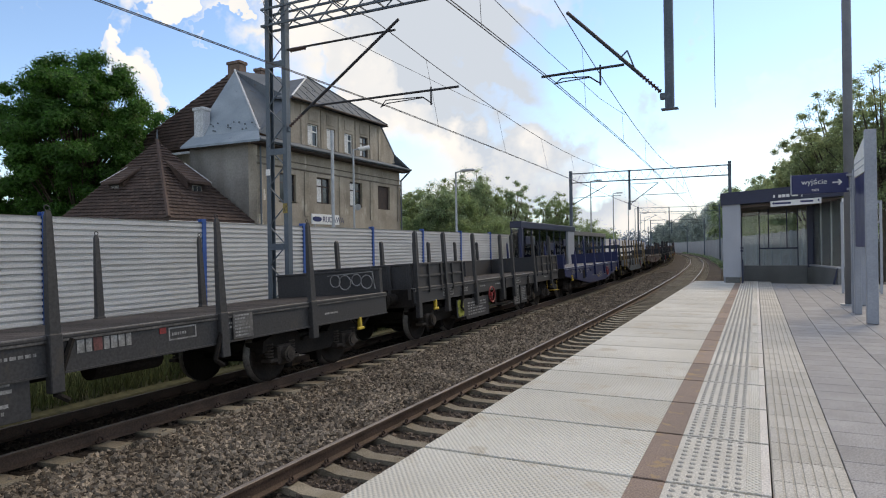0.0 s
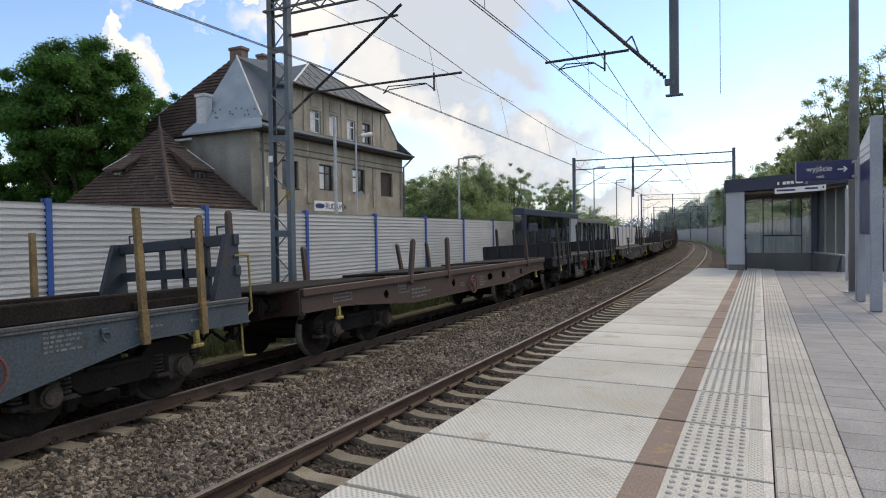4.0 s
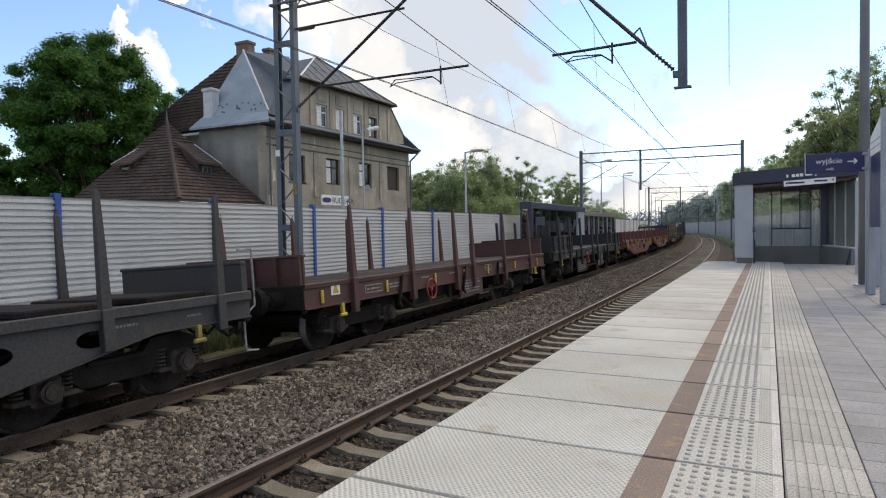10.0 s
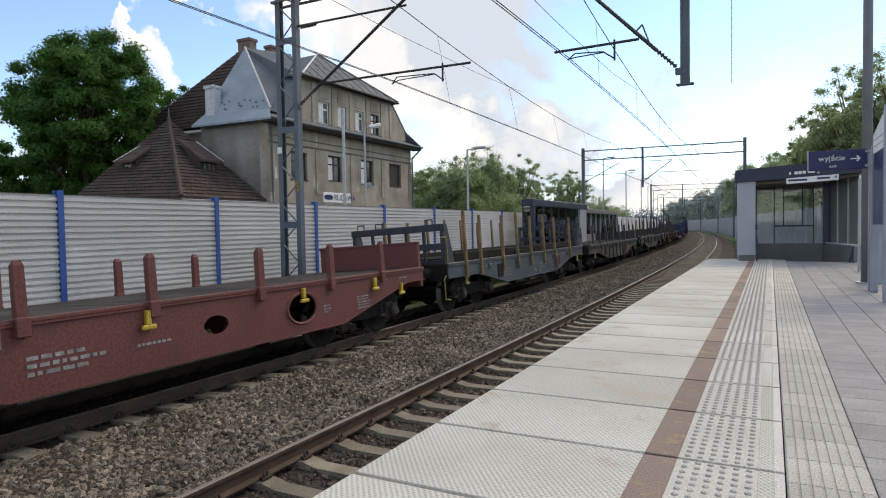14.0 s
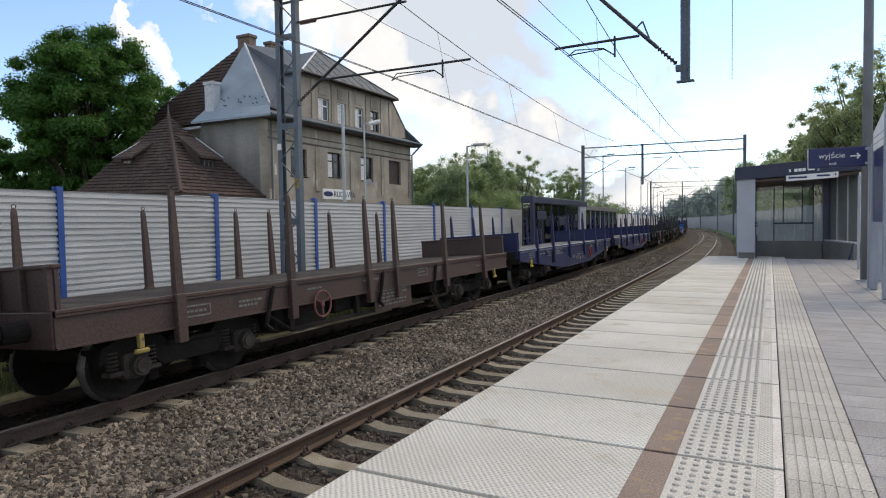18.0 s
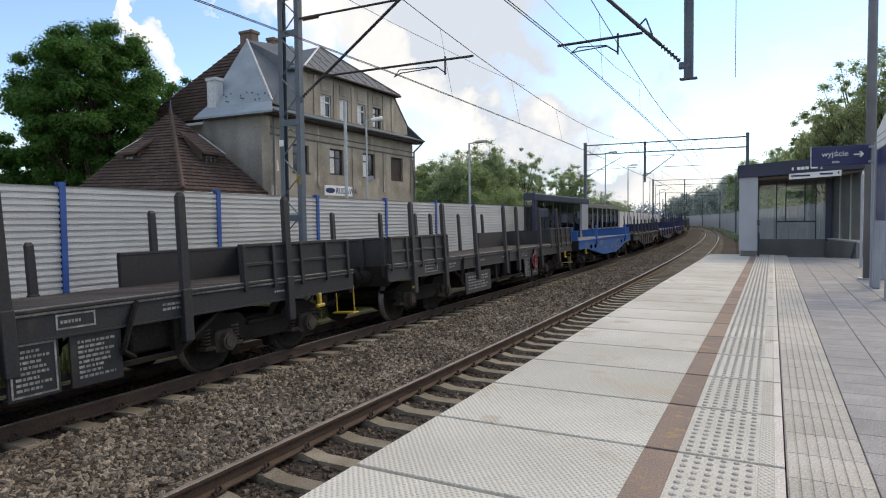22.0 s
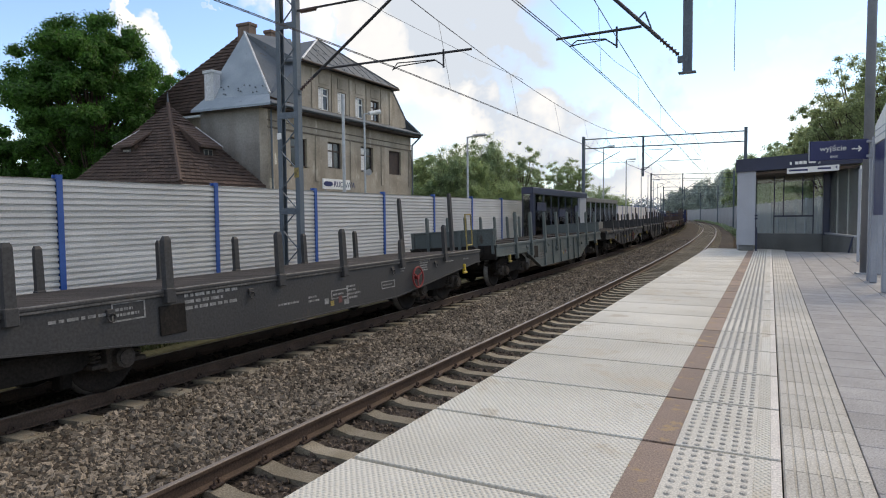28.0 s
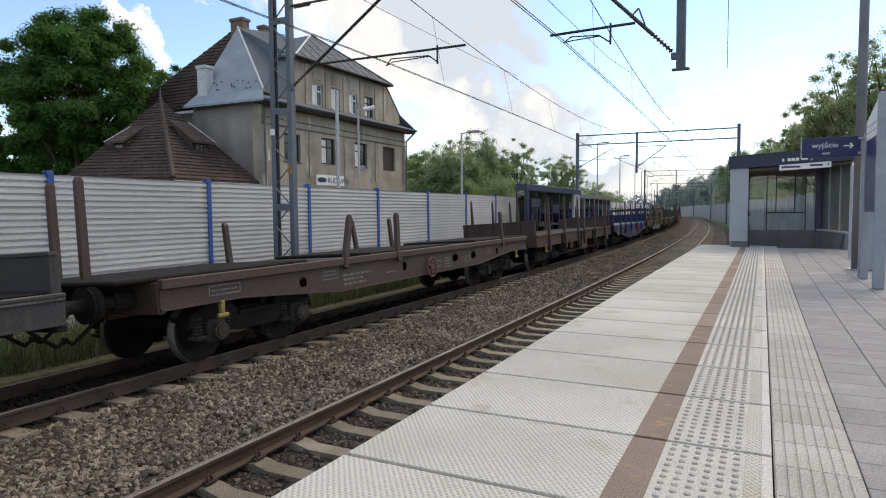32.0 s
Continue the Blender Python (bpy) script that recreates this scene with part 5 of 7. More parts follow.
part("shaft", Mb().cyl((0, 0, 0), (0, 0, 8.55), 0.08, 10, 0.075), M_GALV, pole)
lp = thing("street_lamp", "grey pole lamp before the station house", "street lamp", Matrix.Translation((-18.0, 26.15, HZ)))
part("pole", Mb().cyl((0, 0, 0), (0, 0, 7.9), 0.055, 10, 0.045), M_GALV, lp)
part("arm", Mb().pipe([(0, 0, 7.88), (0.3, 0.35, 7.98)], 0.03, 6), M_GALV, lp)
part("lamp_head", Mb().cyl((0.15, 0.2, 7.92), (0.45, 0.75, 8.06), 0.09, 8, 0.12), M_WHITE, lp)
horn = thing("loudspeaker", "grey horn loudspeaker on the house wall", "loudspeaker", Matrix.Translation((HX + 0.25, 34.6, 4.3)))
part("horn", Mb().cyl((0, 0, 0), (0.4, -0.25, -0.1), 0.05, 10, 0.22), M_GALV, horn)
part("bracket", Mb().pipe([(-0.28, 0.1, 0), (0, 0, 0)], 0.025, 6), M_GALV, horn)


# ---- stair building on the platform ----
def quad_bar(mb, a, b, w, z0, z1):
    """An upright bar of width w between two plan points; z0 and z1 are pairs: at a, at b."""
    a, b = Vector((*a, 0)), Vector((*b, 0))
    u = (b - a).normalized()
    n = Vector((-u.y, u.x, 0)) * (w / 2)
    vs = [a - n + Vector((0, 0, z0[0])), b - n + Vector((0, 0, z0[1])), b + n + Vector((0, 0, z0[1])), a + n + Vector((0, 0, z0[0])),
          a - n + Vector((0, 0, z1[0])), b - n + Vector((0, 0, z1[1])), b + n + Vector((0, 0, z1[1])), a + n + Vector((0, 0, z1[0]))]
    return mb.add(vs, [(3, 2, 1, 0), (4, 5, 6, 7), (0, 1, 5, 4), (1, 2, 6, 5), (2, 3, 7, 6), (3, 0, 4, 7)])


stairs = thing("stair_shelter", "grey and navy glazed shelter over the underpass stairs", "shelter")
A, B, C, D = (-1.03, 24.75), (2.9, 24.75), (-0.5, 27.0), (1.72, 27.0)
part("end_pillar", Mb().cbox(-1.05, -0.46, 24.7, 25.05, 0.2, 2.8, 0.008), M_CLAD, stairs, "light grey clad pillar")
part("pillar_base", Mb().cbox(-0.98, -0.5, 24.75, 25.0, 0, 0.2, 0.01), M_PARAPET, stairs)
part("fascia", quad_bar(Mb(), (-1.07, 24.66), (3.3, 24.66), 0.08, (2.78, 2.98), (3.22, 3.46)), M_NAVY, stairs, "dark navy fascia")
part("side_fascia", quad_bar(Mb(), (-1.07, 24.7), (-1.07, 33.0), 0.08, (2.78, 2.78), (3.22, 3.22)), M_NAVY, stairs)
part("roof", Mb().add([(-1.05, 24.7, 3.2), (3.3, 24.7, 3.44), (3.3, 33, 3.44), (-1.05, 33, 3.2), (-1.05, 24.7, 3.1), (3.3, 24.7, 3.34), (3.3, 33, 3.34), (-1.05, 33, 3.1)], [(0, 1, 2, 3), (7, 6, 5, 4), (0, 4, 5, 1), (1, 5, 6, 2), (2, 6, 7, 3), (3, 7, 4, 0)]), M_NAVY, stairs)
part("soffit", Mb().add([(-1.0, 24.8, 2.74), (3.2, 24.8, 2.92), (3.2, 32.9, 2.92), (-1.0, 32.9, 2.74), (-1.0, 24.8, 2.66), (3.2, 24.8, 2.84), (3.2, 32.9, 2.84), (-1.0, 32.9, 2.66)], [(0, 1, 2, 3), (7, 6, 5, 4), (0, 4, 5, 1), (1, 5, 6, 2), (2, 6, 7, 3), (3, 7, 4, 0)]), M_SOFFIT, stairs, "brown boarded soffit")
part("parapet", quad_bar(Mb(), C, D, 0.16, (-0.6, -0.6), (0.55, 0.55)), M_PARAPET, stairs, "grey concrete parapet")
part("parapet", quad_bar(Mb(), (D[0] + 0.08, D[1]), (2.5, 24.3), 0.16, (-0.6, 0.0), (0.55, 0.52)), M_PARAPET, stairs, "grey concrete parapet")
part("capping", quad_bar(Mb(), (D[0] + 0.08, D[1]), (2.5, 24.3), 0.22, (0.552, 0.522), (0.6, 0.57)), M_CLAD, stairs, "pale capping")
part("column", Mb().cbox(1.72, 2.06, 26.7, 27.05, 0.5, 2.75, 0.01), M_NAVY, stairs, "dark navy column")
for f, low in ((0.0, 0.55), (0.28, 0.55), (0.42, 1.22), (0.7, 1.22), (0.86, 0.55)):
    x = C[0] + (D[0] - C[0]) * f
    part("mullion", Mb().cbox(x, x + 0.035, 27.0, 27.05, low, 2.72, 0.004), M_NAVY, stairs)
part("transom", Mb().cbox(C[0] + 0.63, C[0] + 1.94, 26.98, 27.03, 1.18, 1.235, 0.004), M_NAVY, stairs)
p = part("pane", Mb().box(C[0] + 0.02, D[0], 27.055, 27.065, 0.56, 2.72), M_GLASS, stairs, "clear glass")
p.visible_shadow = False
for i in range(4):
    f = i / 3
    x, y = 1.85 + 0.72 * f, 26.9 - 2.5 * f
    part("mullion", Mb().cbox(x, x + 0.05, y - 0.03, y + 0.03, 0.58, 2.8 + 0.05 * f, 0.004), M_WHITE, stairs)
p = part("pane", quad_bar(Mb(), (1.88, 26.8), (2.57, 24.4), 0.012, (0.6, 0.58), (2.78, 2.86)), M_GLASS_HAZE, stairs, "clear glass")
p.visible_shadow = False
part("side_wall", Mb().cbox(-1.05, -0.95, 25.1, 33.0, -0.6, 0.8, 0.01), M_CLAD, stairs)
for i in range(6):
    y = 25.4 + i * 1.5
    part("mullion", Mb().cbox(-1.03, -0.97, y, y + 0.06, 0.8, 2.78, 0.004), M_NAVY, stairs)
part("handrail", Mb().pipe([(-0.42, 24.6, 0.0), (-0.42, 24.6, 0.82), (-0.42, 26.5, 0.4)], 0.03, 6), M_NAVY, stairs)
part("handrail", Mb().pipe([(2.3, 24.3, 0.0), (2.42, 24.3, 0.55)], 0.03, 6), M_NAVY, stairs)
for z, y in ((1.12, 24.66), (1.22, 24.66)):
    part("hinge", Mb().cbox(-0.48, -0.38, y, y + 0.04, z, z + 0.05, 0.005), M_NAVY, stairs)
board2 = thing("direction_sign", "long white and navy direction board hung under the fascia", "sign", Matrix.Translation((0.49, 24.56, 2.6)))
part("panel", Mb().add([(0, -0.02, 0.06), (1.52, -0.02, 0.13), (1.52, 0.04, 0.13), (0, 0.04, 0.06), (0, -0.02, 0.25), (1.52, -0.02, 0.32), (1.52, 0.04, 0.32), (0, 0.04, 0.25)], [(3, 2, 1, 0), (4, 5, 6, 7), (0, 1, 5, 4), (1, 2, 6, 5), (2, 3, 7, 6), (3, 0, 4, 7)]), M_WHITE, board2)
for x, w in ((0.12, 0.5), (0.9, 0.38)):
    part("writing_bar", Mb().box(x, x + w, -0.028, -0.022, 0.14 + x * 0.046, 0.2 + x * 0.046), M_SIGN_BLUE, board2)
for x in (0.05, 1.4):
    part("arrow", Mb().prism([(x, 0.17 + x * 0.046), (x + 0.06, 0.23 + x * 0.046), (x + 0.06, 0.11 + x * 0.046)], "y", -0.028, -0.022), M_SIGN_BLUE, board2)
for i, x in enumerate((0.08, 0.24, 0.36, 0.48)):
    part("pictogram", Mb().cbox(x, x + (0.06 if i == 0 else 0.1), -0.03, -0.02, 0.36 + x * 0.046, 0.46 + x * 0.046, 0.004), M_WHITE, board2)
part("writing_bar", Mb().box(0.64, 0.84, -0.03, -0.02, 0.4, 0.46), M_WHITE, board2)
letters("2", 0.19, M_WHITE, board2, Matrix.Translation((0.9, -0.03, 0.38)) @ Matrix.Rotation(math.pi / 2, 4, "X"))

# way-out sign on its post, totem frame, tall lamp mast
post = thing("exit_sign", "dark blue way-out sign on a grey steel post", "sign", Matrix.Translation((1.78, 14.75, 0)))
part("post", Mb().cbox(-0.075, 0.075, -0.06, 0.06, 0, 2.72, 0.012), M_GALV_BLUE, post)
part("panel", Mb().cbox(-1.09, -0.1, -0.05, 0.05, 2.39, 2.78, 0.012), M_SIGN_BLUE, post)
part("edge", Mb().cbox(-1.11, -1.09, -0.055, 0.055, 2.38, 2.79, 0.004), M_CLAD, post)
for z in (2.42, 2.7):
    part("bracket", Mb().cbox(-0.14, 0.14, -0.085, 0.085, z, z + 0.05, 0.005), M_GALV_BLUE, post)
letters("wyj\u015bcie", 0.15, M_WHITE, post, Matrix.Translation((-0.92, -0.053, 2.575)) @ Matrix.Rotation(math.pi / 2, 4, "X"))
letters("exit", 0.085, M_WHITE, post, Matrix.Translation((-0.74, -0.053, 2.44)) @ Matrix.Rotation(math.pi / 2, 4, "X"))
mb = Mb().box(-0.38, -0.24, -0.056, -0.052, 2.585, 2.607)
mb.prism([(-0.26, 2.655), (-0.21, 2.596), (-0.26, 2.537), (-0.285, 2.55), (-0.245, 2.596), (-0.285, 2.642)], "y", -0.056, -0.052)
part("arrow", mb, M_WHITE, post)
totem = thing("information_totem", "tall grey totem frame with a white and navy panel", "information board", Matrix.Translation((1.77, 12.75, 0)))
part("post", Mb().cbox(-0.085, 0.085, -0.06, 0.06, 0, 3.3, 0.012), M_GALV_BLUE, totem)
part("post", Mb().cbox(-0.06, 0.06, 1.62, 1.74, 0, 2.8, 0.012), M_GALV_BLUE, totem)
part("panel", Mb().cbox(-0.03, 0.03, 0.07, 1.6, 1.3, 2.62, 0.01), M_SIGN_BLUE, totem)
part("head_panel", Mb().prism([(0.07, 2.63), (1.6, 2.63), (1.6, 2.98), (0.07, 3.3)], "x", -0.04, 0.04), M_WHITE, totem, "white sloping head panel")
for z in (2.74, 2.86):
    part("band", Mb().box(-0.046, -0.041, 0.07, 1.6, z, z + 0.02), M_CLAD, totem)
tall = thing("lamp_mast", "tall grey tapered steel mast on the platform", "mast", Matrix.Translation((1.87, 16.4, 0)))
part("mast", Mb().cyl((0, 0, 0), (0, 0, 9.5), 0.105, 16, 0.085), M_MAST_DARK, tall, smooth=True)
part("flange", Mb().cyl((0, 0, 0), (0, 0, 0.03), 0.2, 12), M_GALV, tall)
short = thing("bollard_post", "short grey steel post beside the mast", "post", Matrix.Translation((2.12, 16.4, 0)))
part("post", Mb().cbox(-0.07, 0.07, -0.05, 0.05, 0, 1.65, 0.01), M_GALV_BLUE, short)
vend = thing("glazed_cabinet", "slim white-framed glass screen beside the stairs", "screen", Matrix.Translation((2.13, 20.2, 0)))
part("frame", Mb().cbox(-0.03, 0.03, -0.03, 0.03, 0, 2.5, 0.008).cbox(0.85, 0.91, -0.03, 0.03, 0, 2.5, 0.008).cbox(0.03, 0.85, -0.03, 0.03, 2.42, 2.5, 0.008).cbox(0.03, 0.85, -0.03, 0.03, 0.05, 0.13, 0.008).cbox(0.03, 0.85, -0.03, 0.03, 1.9, 1.95, 0.008), M_CLAD, vend)
p = part("pane", Mb().box(0.03, 0.85, -0.006, 0.006, 0.13, 2.42), M_GLASS, vend)
p.visible_shadow = False

# ---- far platform with its glazed shelter ----
fixed("platform_far", sweep(Mb(), [(-6.2, -1.46), (-6.2, 0.0), (-8.6, 0.0), (-8.6, -1.46)], 28.5, 140, 4), M_PLAT_SIDE, "grey concrete platform beyond the far track", "platform")
far = thing("waiting_shelter", "long navy and grey glazed shelter on the far platform", "shelter", at(32.0, -7.25, 0.0))
FL, FD = 12.2, -0.55
part("roof", Mb().cbox(FD, 0.1, -0.1, FL, 2.44, 2.8, 0.02), M_NAVY, far, "dark navy roof band")
part("column", Mb().cbox(-0.1, 0.1, 0.0, 0.2, 0, 2.44, 0.01), M_NAVY, far)
part("end_pillar", Mb().cbox(FD + 0.05, 0.05, FL - 1.9, FL - 0.1, 0, 2.44, 0.01), M_CLAD, far, "light grey clad pillar")
part("end_frame", Mb().cbox(FD + 0.05, -0.1, 0.0, 0.06, 0, 0.12, 0.004).cbox(FD, FD + 0.07, 0.0, 0.08, 0, 2.44, 0.004), M_NAVY, far)
p = part("end_pane", Mb().box(FD + 0.07, -0.1, 0.02, 0.03, 0.12, 2.42), M_GLASS, far)
p.visible_shadow = False
for i in range(7):
    y = 0.5 + i * 1.55
    part("mullion", Mb().cbox(-0.03, 0.03, y, y + 0.06, 0, 2.44, 0.004), M_NAVY, far)
    if i < 6:
        p = part("pane", Mb().box(-0.006, 0.006, y + 0.07, y + 1.54, 0.1, 2.42), M_GLASS, far)
        p.visible_shadow = False
p = part("rear_pane", Mb().box(FD - 0.02, FD - 0.01, 0.1, FL - 2.0, 0.1, 2.4), M_GLASS, far)
p.visible_shadow = False
for y, w, z in ((0.8, 1.7, 1.55), (5.2, 1.3, 1.2), (9.0, 0.8, 1.45)):
    part("notice", Mb().cbox(0.032, 0.06, y, y + w, z, z + 0.45, 0.005), M_NAVY, far)
part("bench", Mb().cbox(FD + 0.1, -0.12, 2.6, 8.0, 0.42, 0.48, 0.01).cbox(FD + 0.2, -0.3, 3.0, 3.1, 0, 0.42, 0.01).cbox(FD + 0.2, -0.3, 7.4, 7.5, 0, 0.42, 0.01), M_PARAPET, far)
far2 = thing("stair_shelter", "low grey glazed roof over the far stairs", "shelter", at(44.3, -7.25, 0.0))
part("roof", Mb().cbox(-1.0, 0.1, 0, 12.5, 2.2, 2.5, 0.02), M_PARAPET, far2)
for i in range(8):
    y = 0.1 + i * 1.75
    part("mullion", Mb().cbox(-0.04, 0.04, y, y + 0.07, 0, 2.2, 0.004), M_CLAD, far2)
    if i < 7:
        p = part("pane", Mb().box(-0.006, 0.006, y + 0.08, y + 1.74, 0.7, 2.18), M_GLASS, far2)
        p.visible_shadow = False
part("parapet", Mb().cbox(-0.08, 0.08, 0.05, 12.4, 0, 0.7, 0.01), M_PARAPET, far2)


# ---- the freight train ----
DECK = 1.27      # deck above the rails
HALF = 1.40      # half width over the sills
CACHE = {}


def shared(key, build, material, smooth=False):
    k = (key, material.name)
    if k not in CACHE:
        CACHE[k] = build().mesh(str(key[0]), material, smooth, weld=key[0] in ("side_sill",))
    return CACHE[k]


def wheelset_mesh():
    mb = Mb()
    prof = [(0.0, 0.62), (0.085, 0.62), (0.085, 0.7), (0.2, 0.715), (0.36, 0.7), (0.385, 0.685), (0.455, 0.685), (0.475, 0.69), (0.49, 0.712), (0.462, 0.726), (0.455, 0.82), (0.39, 0.82), (0.36, 0.775), (0.2, 0.75), (0.09, 0.8), (0.085, 0.95), (0.0, 0.95)]
    n = 20
    for q in (-1, 1):
        vs = [(q * x, r * math.cos(2 * math.pi * i / n), r * math.sin(2 * math.pi * i / n)) for i in range(n) for r, x in prof]
        k = len(prof)
        mb.add(vs, [(i * k + j, ((i + 1) % n) * k + j, ((i + 1) % n) * k + j + 1, i * k + j + 1) for i in range(n) for j in range(k - 1)])
    mb.cyl((-0.66, 0, 0), (0.66, 0, 0), 0.085, 10)
    for q in (-1, 1):
        for i in range(2):
            a = math.pi * i + 0.4
            mb.box(q * 0.778, q * 0.79, 0.25 * math.cos(a) - 0.03, 0.25 * math.cos(a) + 0.03, 0.25 * math.sin(a) - 0.03, 0.25 * math.sin(a) + 0.03)
    return mb


def rim_worn(me):
    """The outer rim face and tread shine where the rail wears them."""
    if len(me.materials) < 2:
        me.materials.append(M_TREAD)
        for q in me.polygons:
            c = q.center
            if math.hypot(c.y, c.z) > 0.425 and abs(c.x) > 0.7:
                q.material_index = 1
    return me


def bogie_frame():
    mb = Mb()
    out = [(-1.35, 0.52), (-1.3, 0.72), (-0.95, 0.86), (-0.5, 0.82), (-0.35, 0.66), (0.35, 0.66), (0.5, 0.82), (0.95, 0.86), (1.3, 0.72), (1.35, 0.52), (1.1, 0.6), (0.7, 0.6), (0.45, 0.38), (-0.45, 0.38), (-0.7, 0.6), (-1.1, 0.6)]
    for q in (-1, 1):
        mb.prism(out, "x", q * 0.95, q * 1.1)
        mb.cbox(min(q * 0.9, q * 1.16), max(q * 0.9, q * 1.16), -0.4, 0.4, 0.62, 0.68, 0.01)
    mb.cbox(-0.95, 0.95, -0.22, 0.22, 0.42, 0.72, 0.02)
    mb.cbox(-0.95, 0.95, -1.32, -1.2, 0.55, 0.7, 0.01).cbox(-0.95, 0.95, 1.2, 1.32, 0.55, 0.7, 0.01)
    for y in (-0.42, 0.42):
        mb.cbox(-0.85, 0.85, y - 0.05, y + 0.05, 0.25, 0.35, 0.01)
        for q in (-1, 1):
            mb.cbox(min(q * 0.66, q * 0.86), max(q * 0.66, q * 0.86), y - 0.07, y + 0.07, 0.15, 0.6, 0.02)
    mb.cyl((0, 0, 0.7), (0, 0, 0.86), 0.22, 12)
    return mb


def axlebox():
    mb = Mb().cbox(0.96, 1.2, -0.17, 0.17, 0.3, 0.62, 0.03)
    mb.cyl((1.18, 0, 0.46), (1.29, 0, 0.46), 0.13, 12).cyl((1.29, 0, 0.46), (1.31, 0, 0.46), 0.09, 12)
    mb.cbox(0.98, 1.18, -0.36, -0.17, 0.36, 0.42, 0.01).cbox(0.98, 1.18, 0.17, 0.36, 0.36, 0.42, 0.01)
    return mb


def spring():
    mb = Mb()
    for y in (-0.27, 0.27):
        for i in range(5):
            mb.ring((1.08, y, 0.45 + 0.05 * i), (0, 0, 1), 0.062, 0.016, 10, 5)
    return mb


def buffer():
    mb = Mb().cyl((0, 0.62, 0), (0, 0.3, 0), 0.13, 12, 0.12).cyl((0, 0.3, 0), (0, 0.06, 0), 0.085, 12).cyl((0, 0.06, 0), (0, 0, 0), 0.235, 16, 0.2)
    mb.cbox(-0.17, 0.17, 0.6, 0.64, -0.17, 0.17, 0.01)
    return mb


def coupling():
    mb = Mb().cbox(-0.04, 0.04, 0.1, 0.62, -0.06, 0.06, 0.01).cbox(-0.03, 0.03, 0.05, 0.2, 0.04, 0.12, 0.01)
    mb.ring((0, 0.0, -0.12), (1, 0.2, 0), 0.13, 0.022, 12, 5)
    return mb


def brake_hose():
    return Mb().pipe([(0, 0.6, -0.1), (0, 0.3, -0.36), (-0.02, 0.12, -0.5), (-0.05, 0.0, -0.41)], 0.026, 6)


def sill_web(lb, d0, d1, y0, y1, holes):
    """Side beam: web with its cut-outs, top and bottom flanges. x = 0 is the outer face, z = 0 the deck."""
    def low(y):
        y = abs(y)
        return -d1 if y <= y0 else -d0 if y >= y1 else -(d1 + (d0 - d1) * (y - y0) / (y1 - y0))
    h = lb / 2
    cuts = {-h, -y1, -y0, y0, y1, h}
    for y, z, ry, rz in holes:
        cuts |= {y - ry - 0.06, y + ry + 0.06}
    cuts = sorted(c for c in cuts if -h <= c <= h)
    mb = Mb()
    for a, b in zip(cuts[:-1], cuts[1:]):
        hole = next((q for q in holes if a < q[0] < b), None)
        quad = [(a, -0.06), (b, -0.06), (b, low(b)), (a, low(a))]
        if not hole:
            mb.prism(quad, "x", -0.018, 0)
            continue
        y, z, ry, rz = hole
        n = 16
        inner = [(y + ry * math.cos(2 * math.pi * i / n), z + rz * math.sin(2 * math.pi * i / n)) for i in range(n)]
        outer = []
        for i in range(n):
            c, s = math.cos(2 * math.pi * i / n), math.sin(2 * math.pi * i / n)
            k = 1 / max(abs(c), abs(s))
            yy = (a + b) / 2 + (b - a) / 2 * c * k
            f = (s * k + 1) / 2
            outer.append((yy, low(yy) + (-0.06 - low(yy)) * f))
        vs = [(x, *p) for x in (0, -0.018) for p in outer + inner]
        fs = []
        for i in range(n):
            j = (i + 1) % n
            fs += [(i, j, n + j, n + i), (2 * n + i, 3 * n + i, 3 * n + j, 2 * n + j), (n + i, n + j, 3 * n + j, 3 * n + i)]
        mb.add(vs, fs)
    mb.prism([(-0.1, 0.0), (0.035, 0.0), (0.035, -0.022), (0.018, -0.06), (-0.1, -0.06)], "y", -h, h)
    pts = [(y, low(y)) for y in (-h, -y1, -y0, y0, y1, h)]
    for (a, za), (b, zb) in zip(pts[:-1], pts[1:]):
        mb.prism([(a, za), (b, zb), (b, zb + 0.022), (a, za + 0.022)], "x", -0.1, 0.03)
    return mb


def stake_mesh(h, form, pocket):
    """A post in its pocket; z = 0 is the deck. Pointed ones taper, square ones have a worn round top."""
    mb = Mb()
    if form == "s":
        w, d = 0.05, 0.042
        lv = [(-0.1, 1.0), (h * 0.5, 0.98), (h, 0.9)]
    elif form == "p":
        w, d = 0.066, 0.06
        lv = [(-0.1, 1.0), (0.12, 1.0), (h * 0.55, 0.82), (h * 0.96, 0.56), (h, 0.34)]
    else:
        w, d = 0.062, 0.058
        lv = [(-0.1, 1.0), (h * 0.6, 0.97), (h - 0.05, 0.92), (h, 0.55)]
    vs = []
    for z, k in lv:
        vs += [(-w * k, -d * k, z), (w * 0.4 * k, -d * k, z), (w * 0.4 * k, d * k, z), (-w * k, d * k, z)]
    n = len(lv)
    fs = [(3, 2, 1, 0), tuple(range(4 * n - 4, 4 * n))]
    for i in range(n - 1):
        fs += [(4 * i + j, 4 * i + (j + 1) % 4, 4 * i + 4 + (j + 1) % 4, 4 * i + 4 + j) for j in range(4)]
    mb.add(vs, fs)
    mb.cbox(-w * 1.15, w * 0.6, -d * 1.25, d * 1.25, -pocket - 0.06, 0.03, 0.01)
    if form == "p":
        mb.ring((-w * 0.3, 0, h + 0.03), (1, 0, 0), 0.032, 0.008, 8, 4)
    return mb


def deck_mesh(lb, n):
    mb = Mb()
    for i in range(n):
        a, b = -lb / 2 + lb * i / n, -lb / 2 + lb * (i + 1) / n
        mb.box(-1.3, 1.3, a + 0.004, b - 0.004, -0.05, 0.004)
    return mb


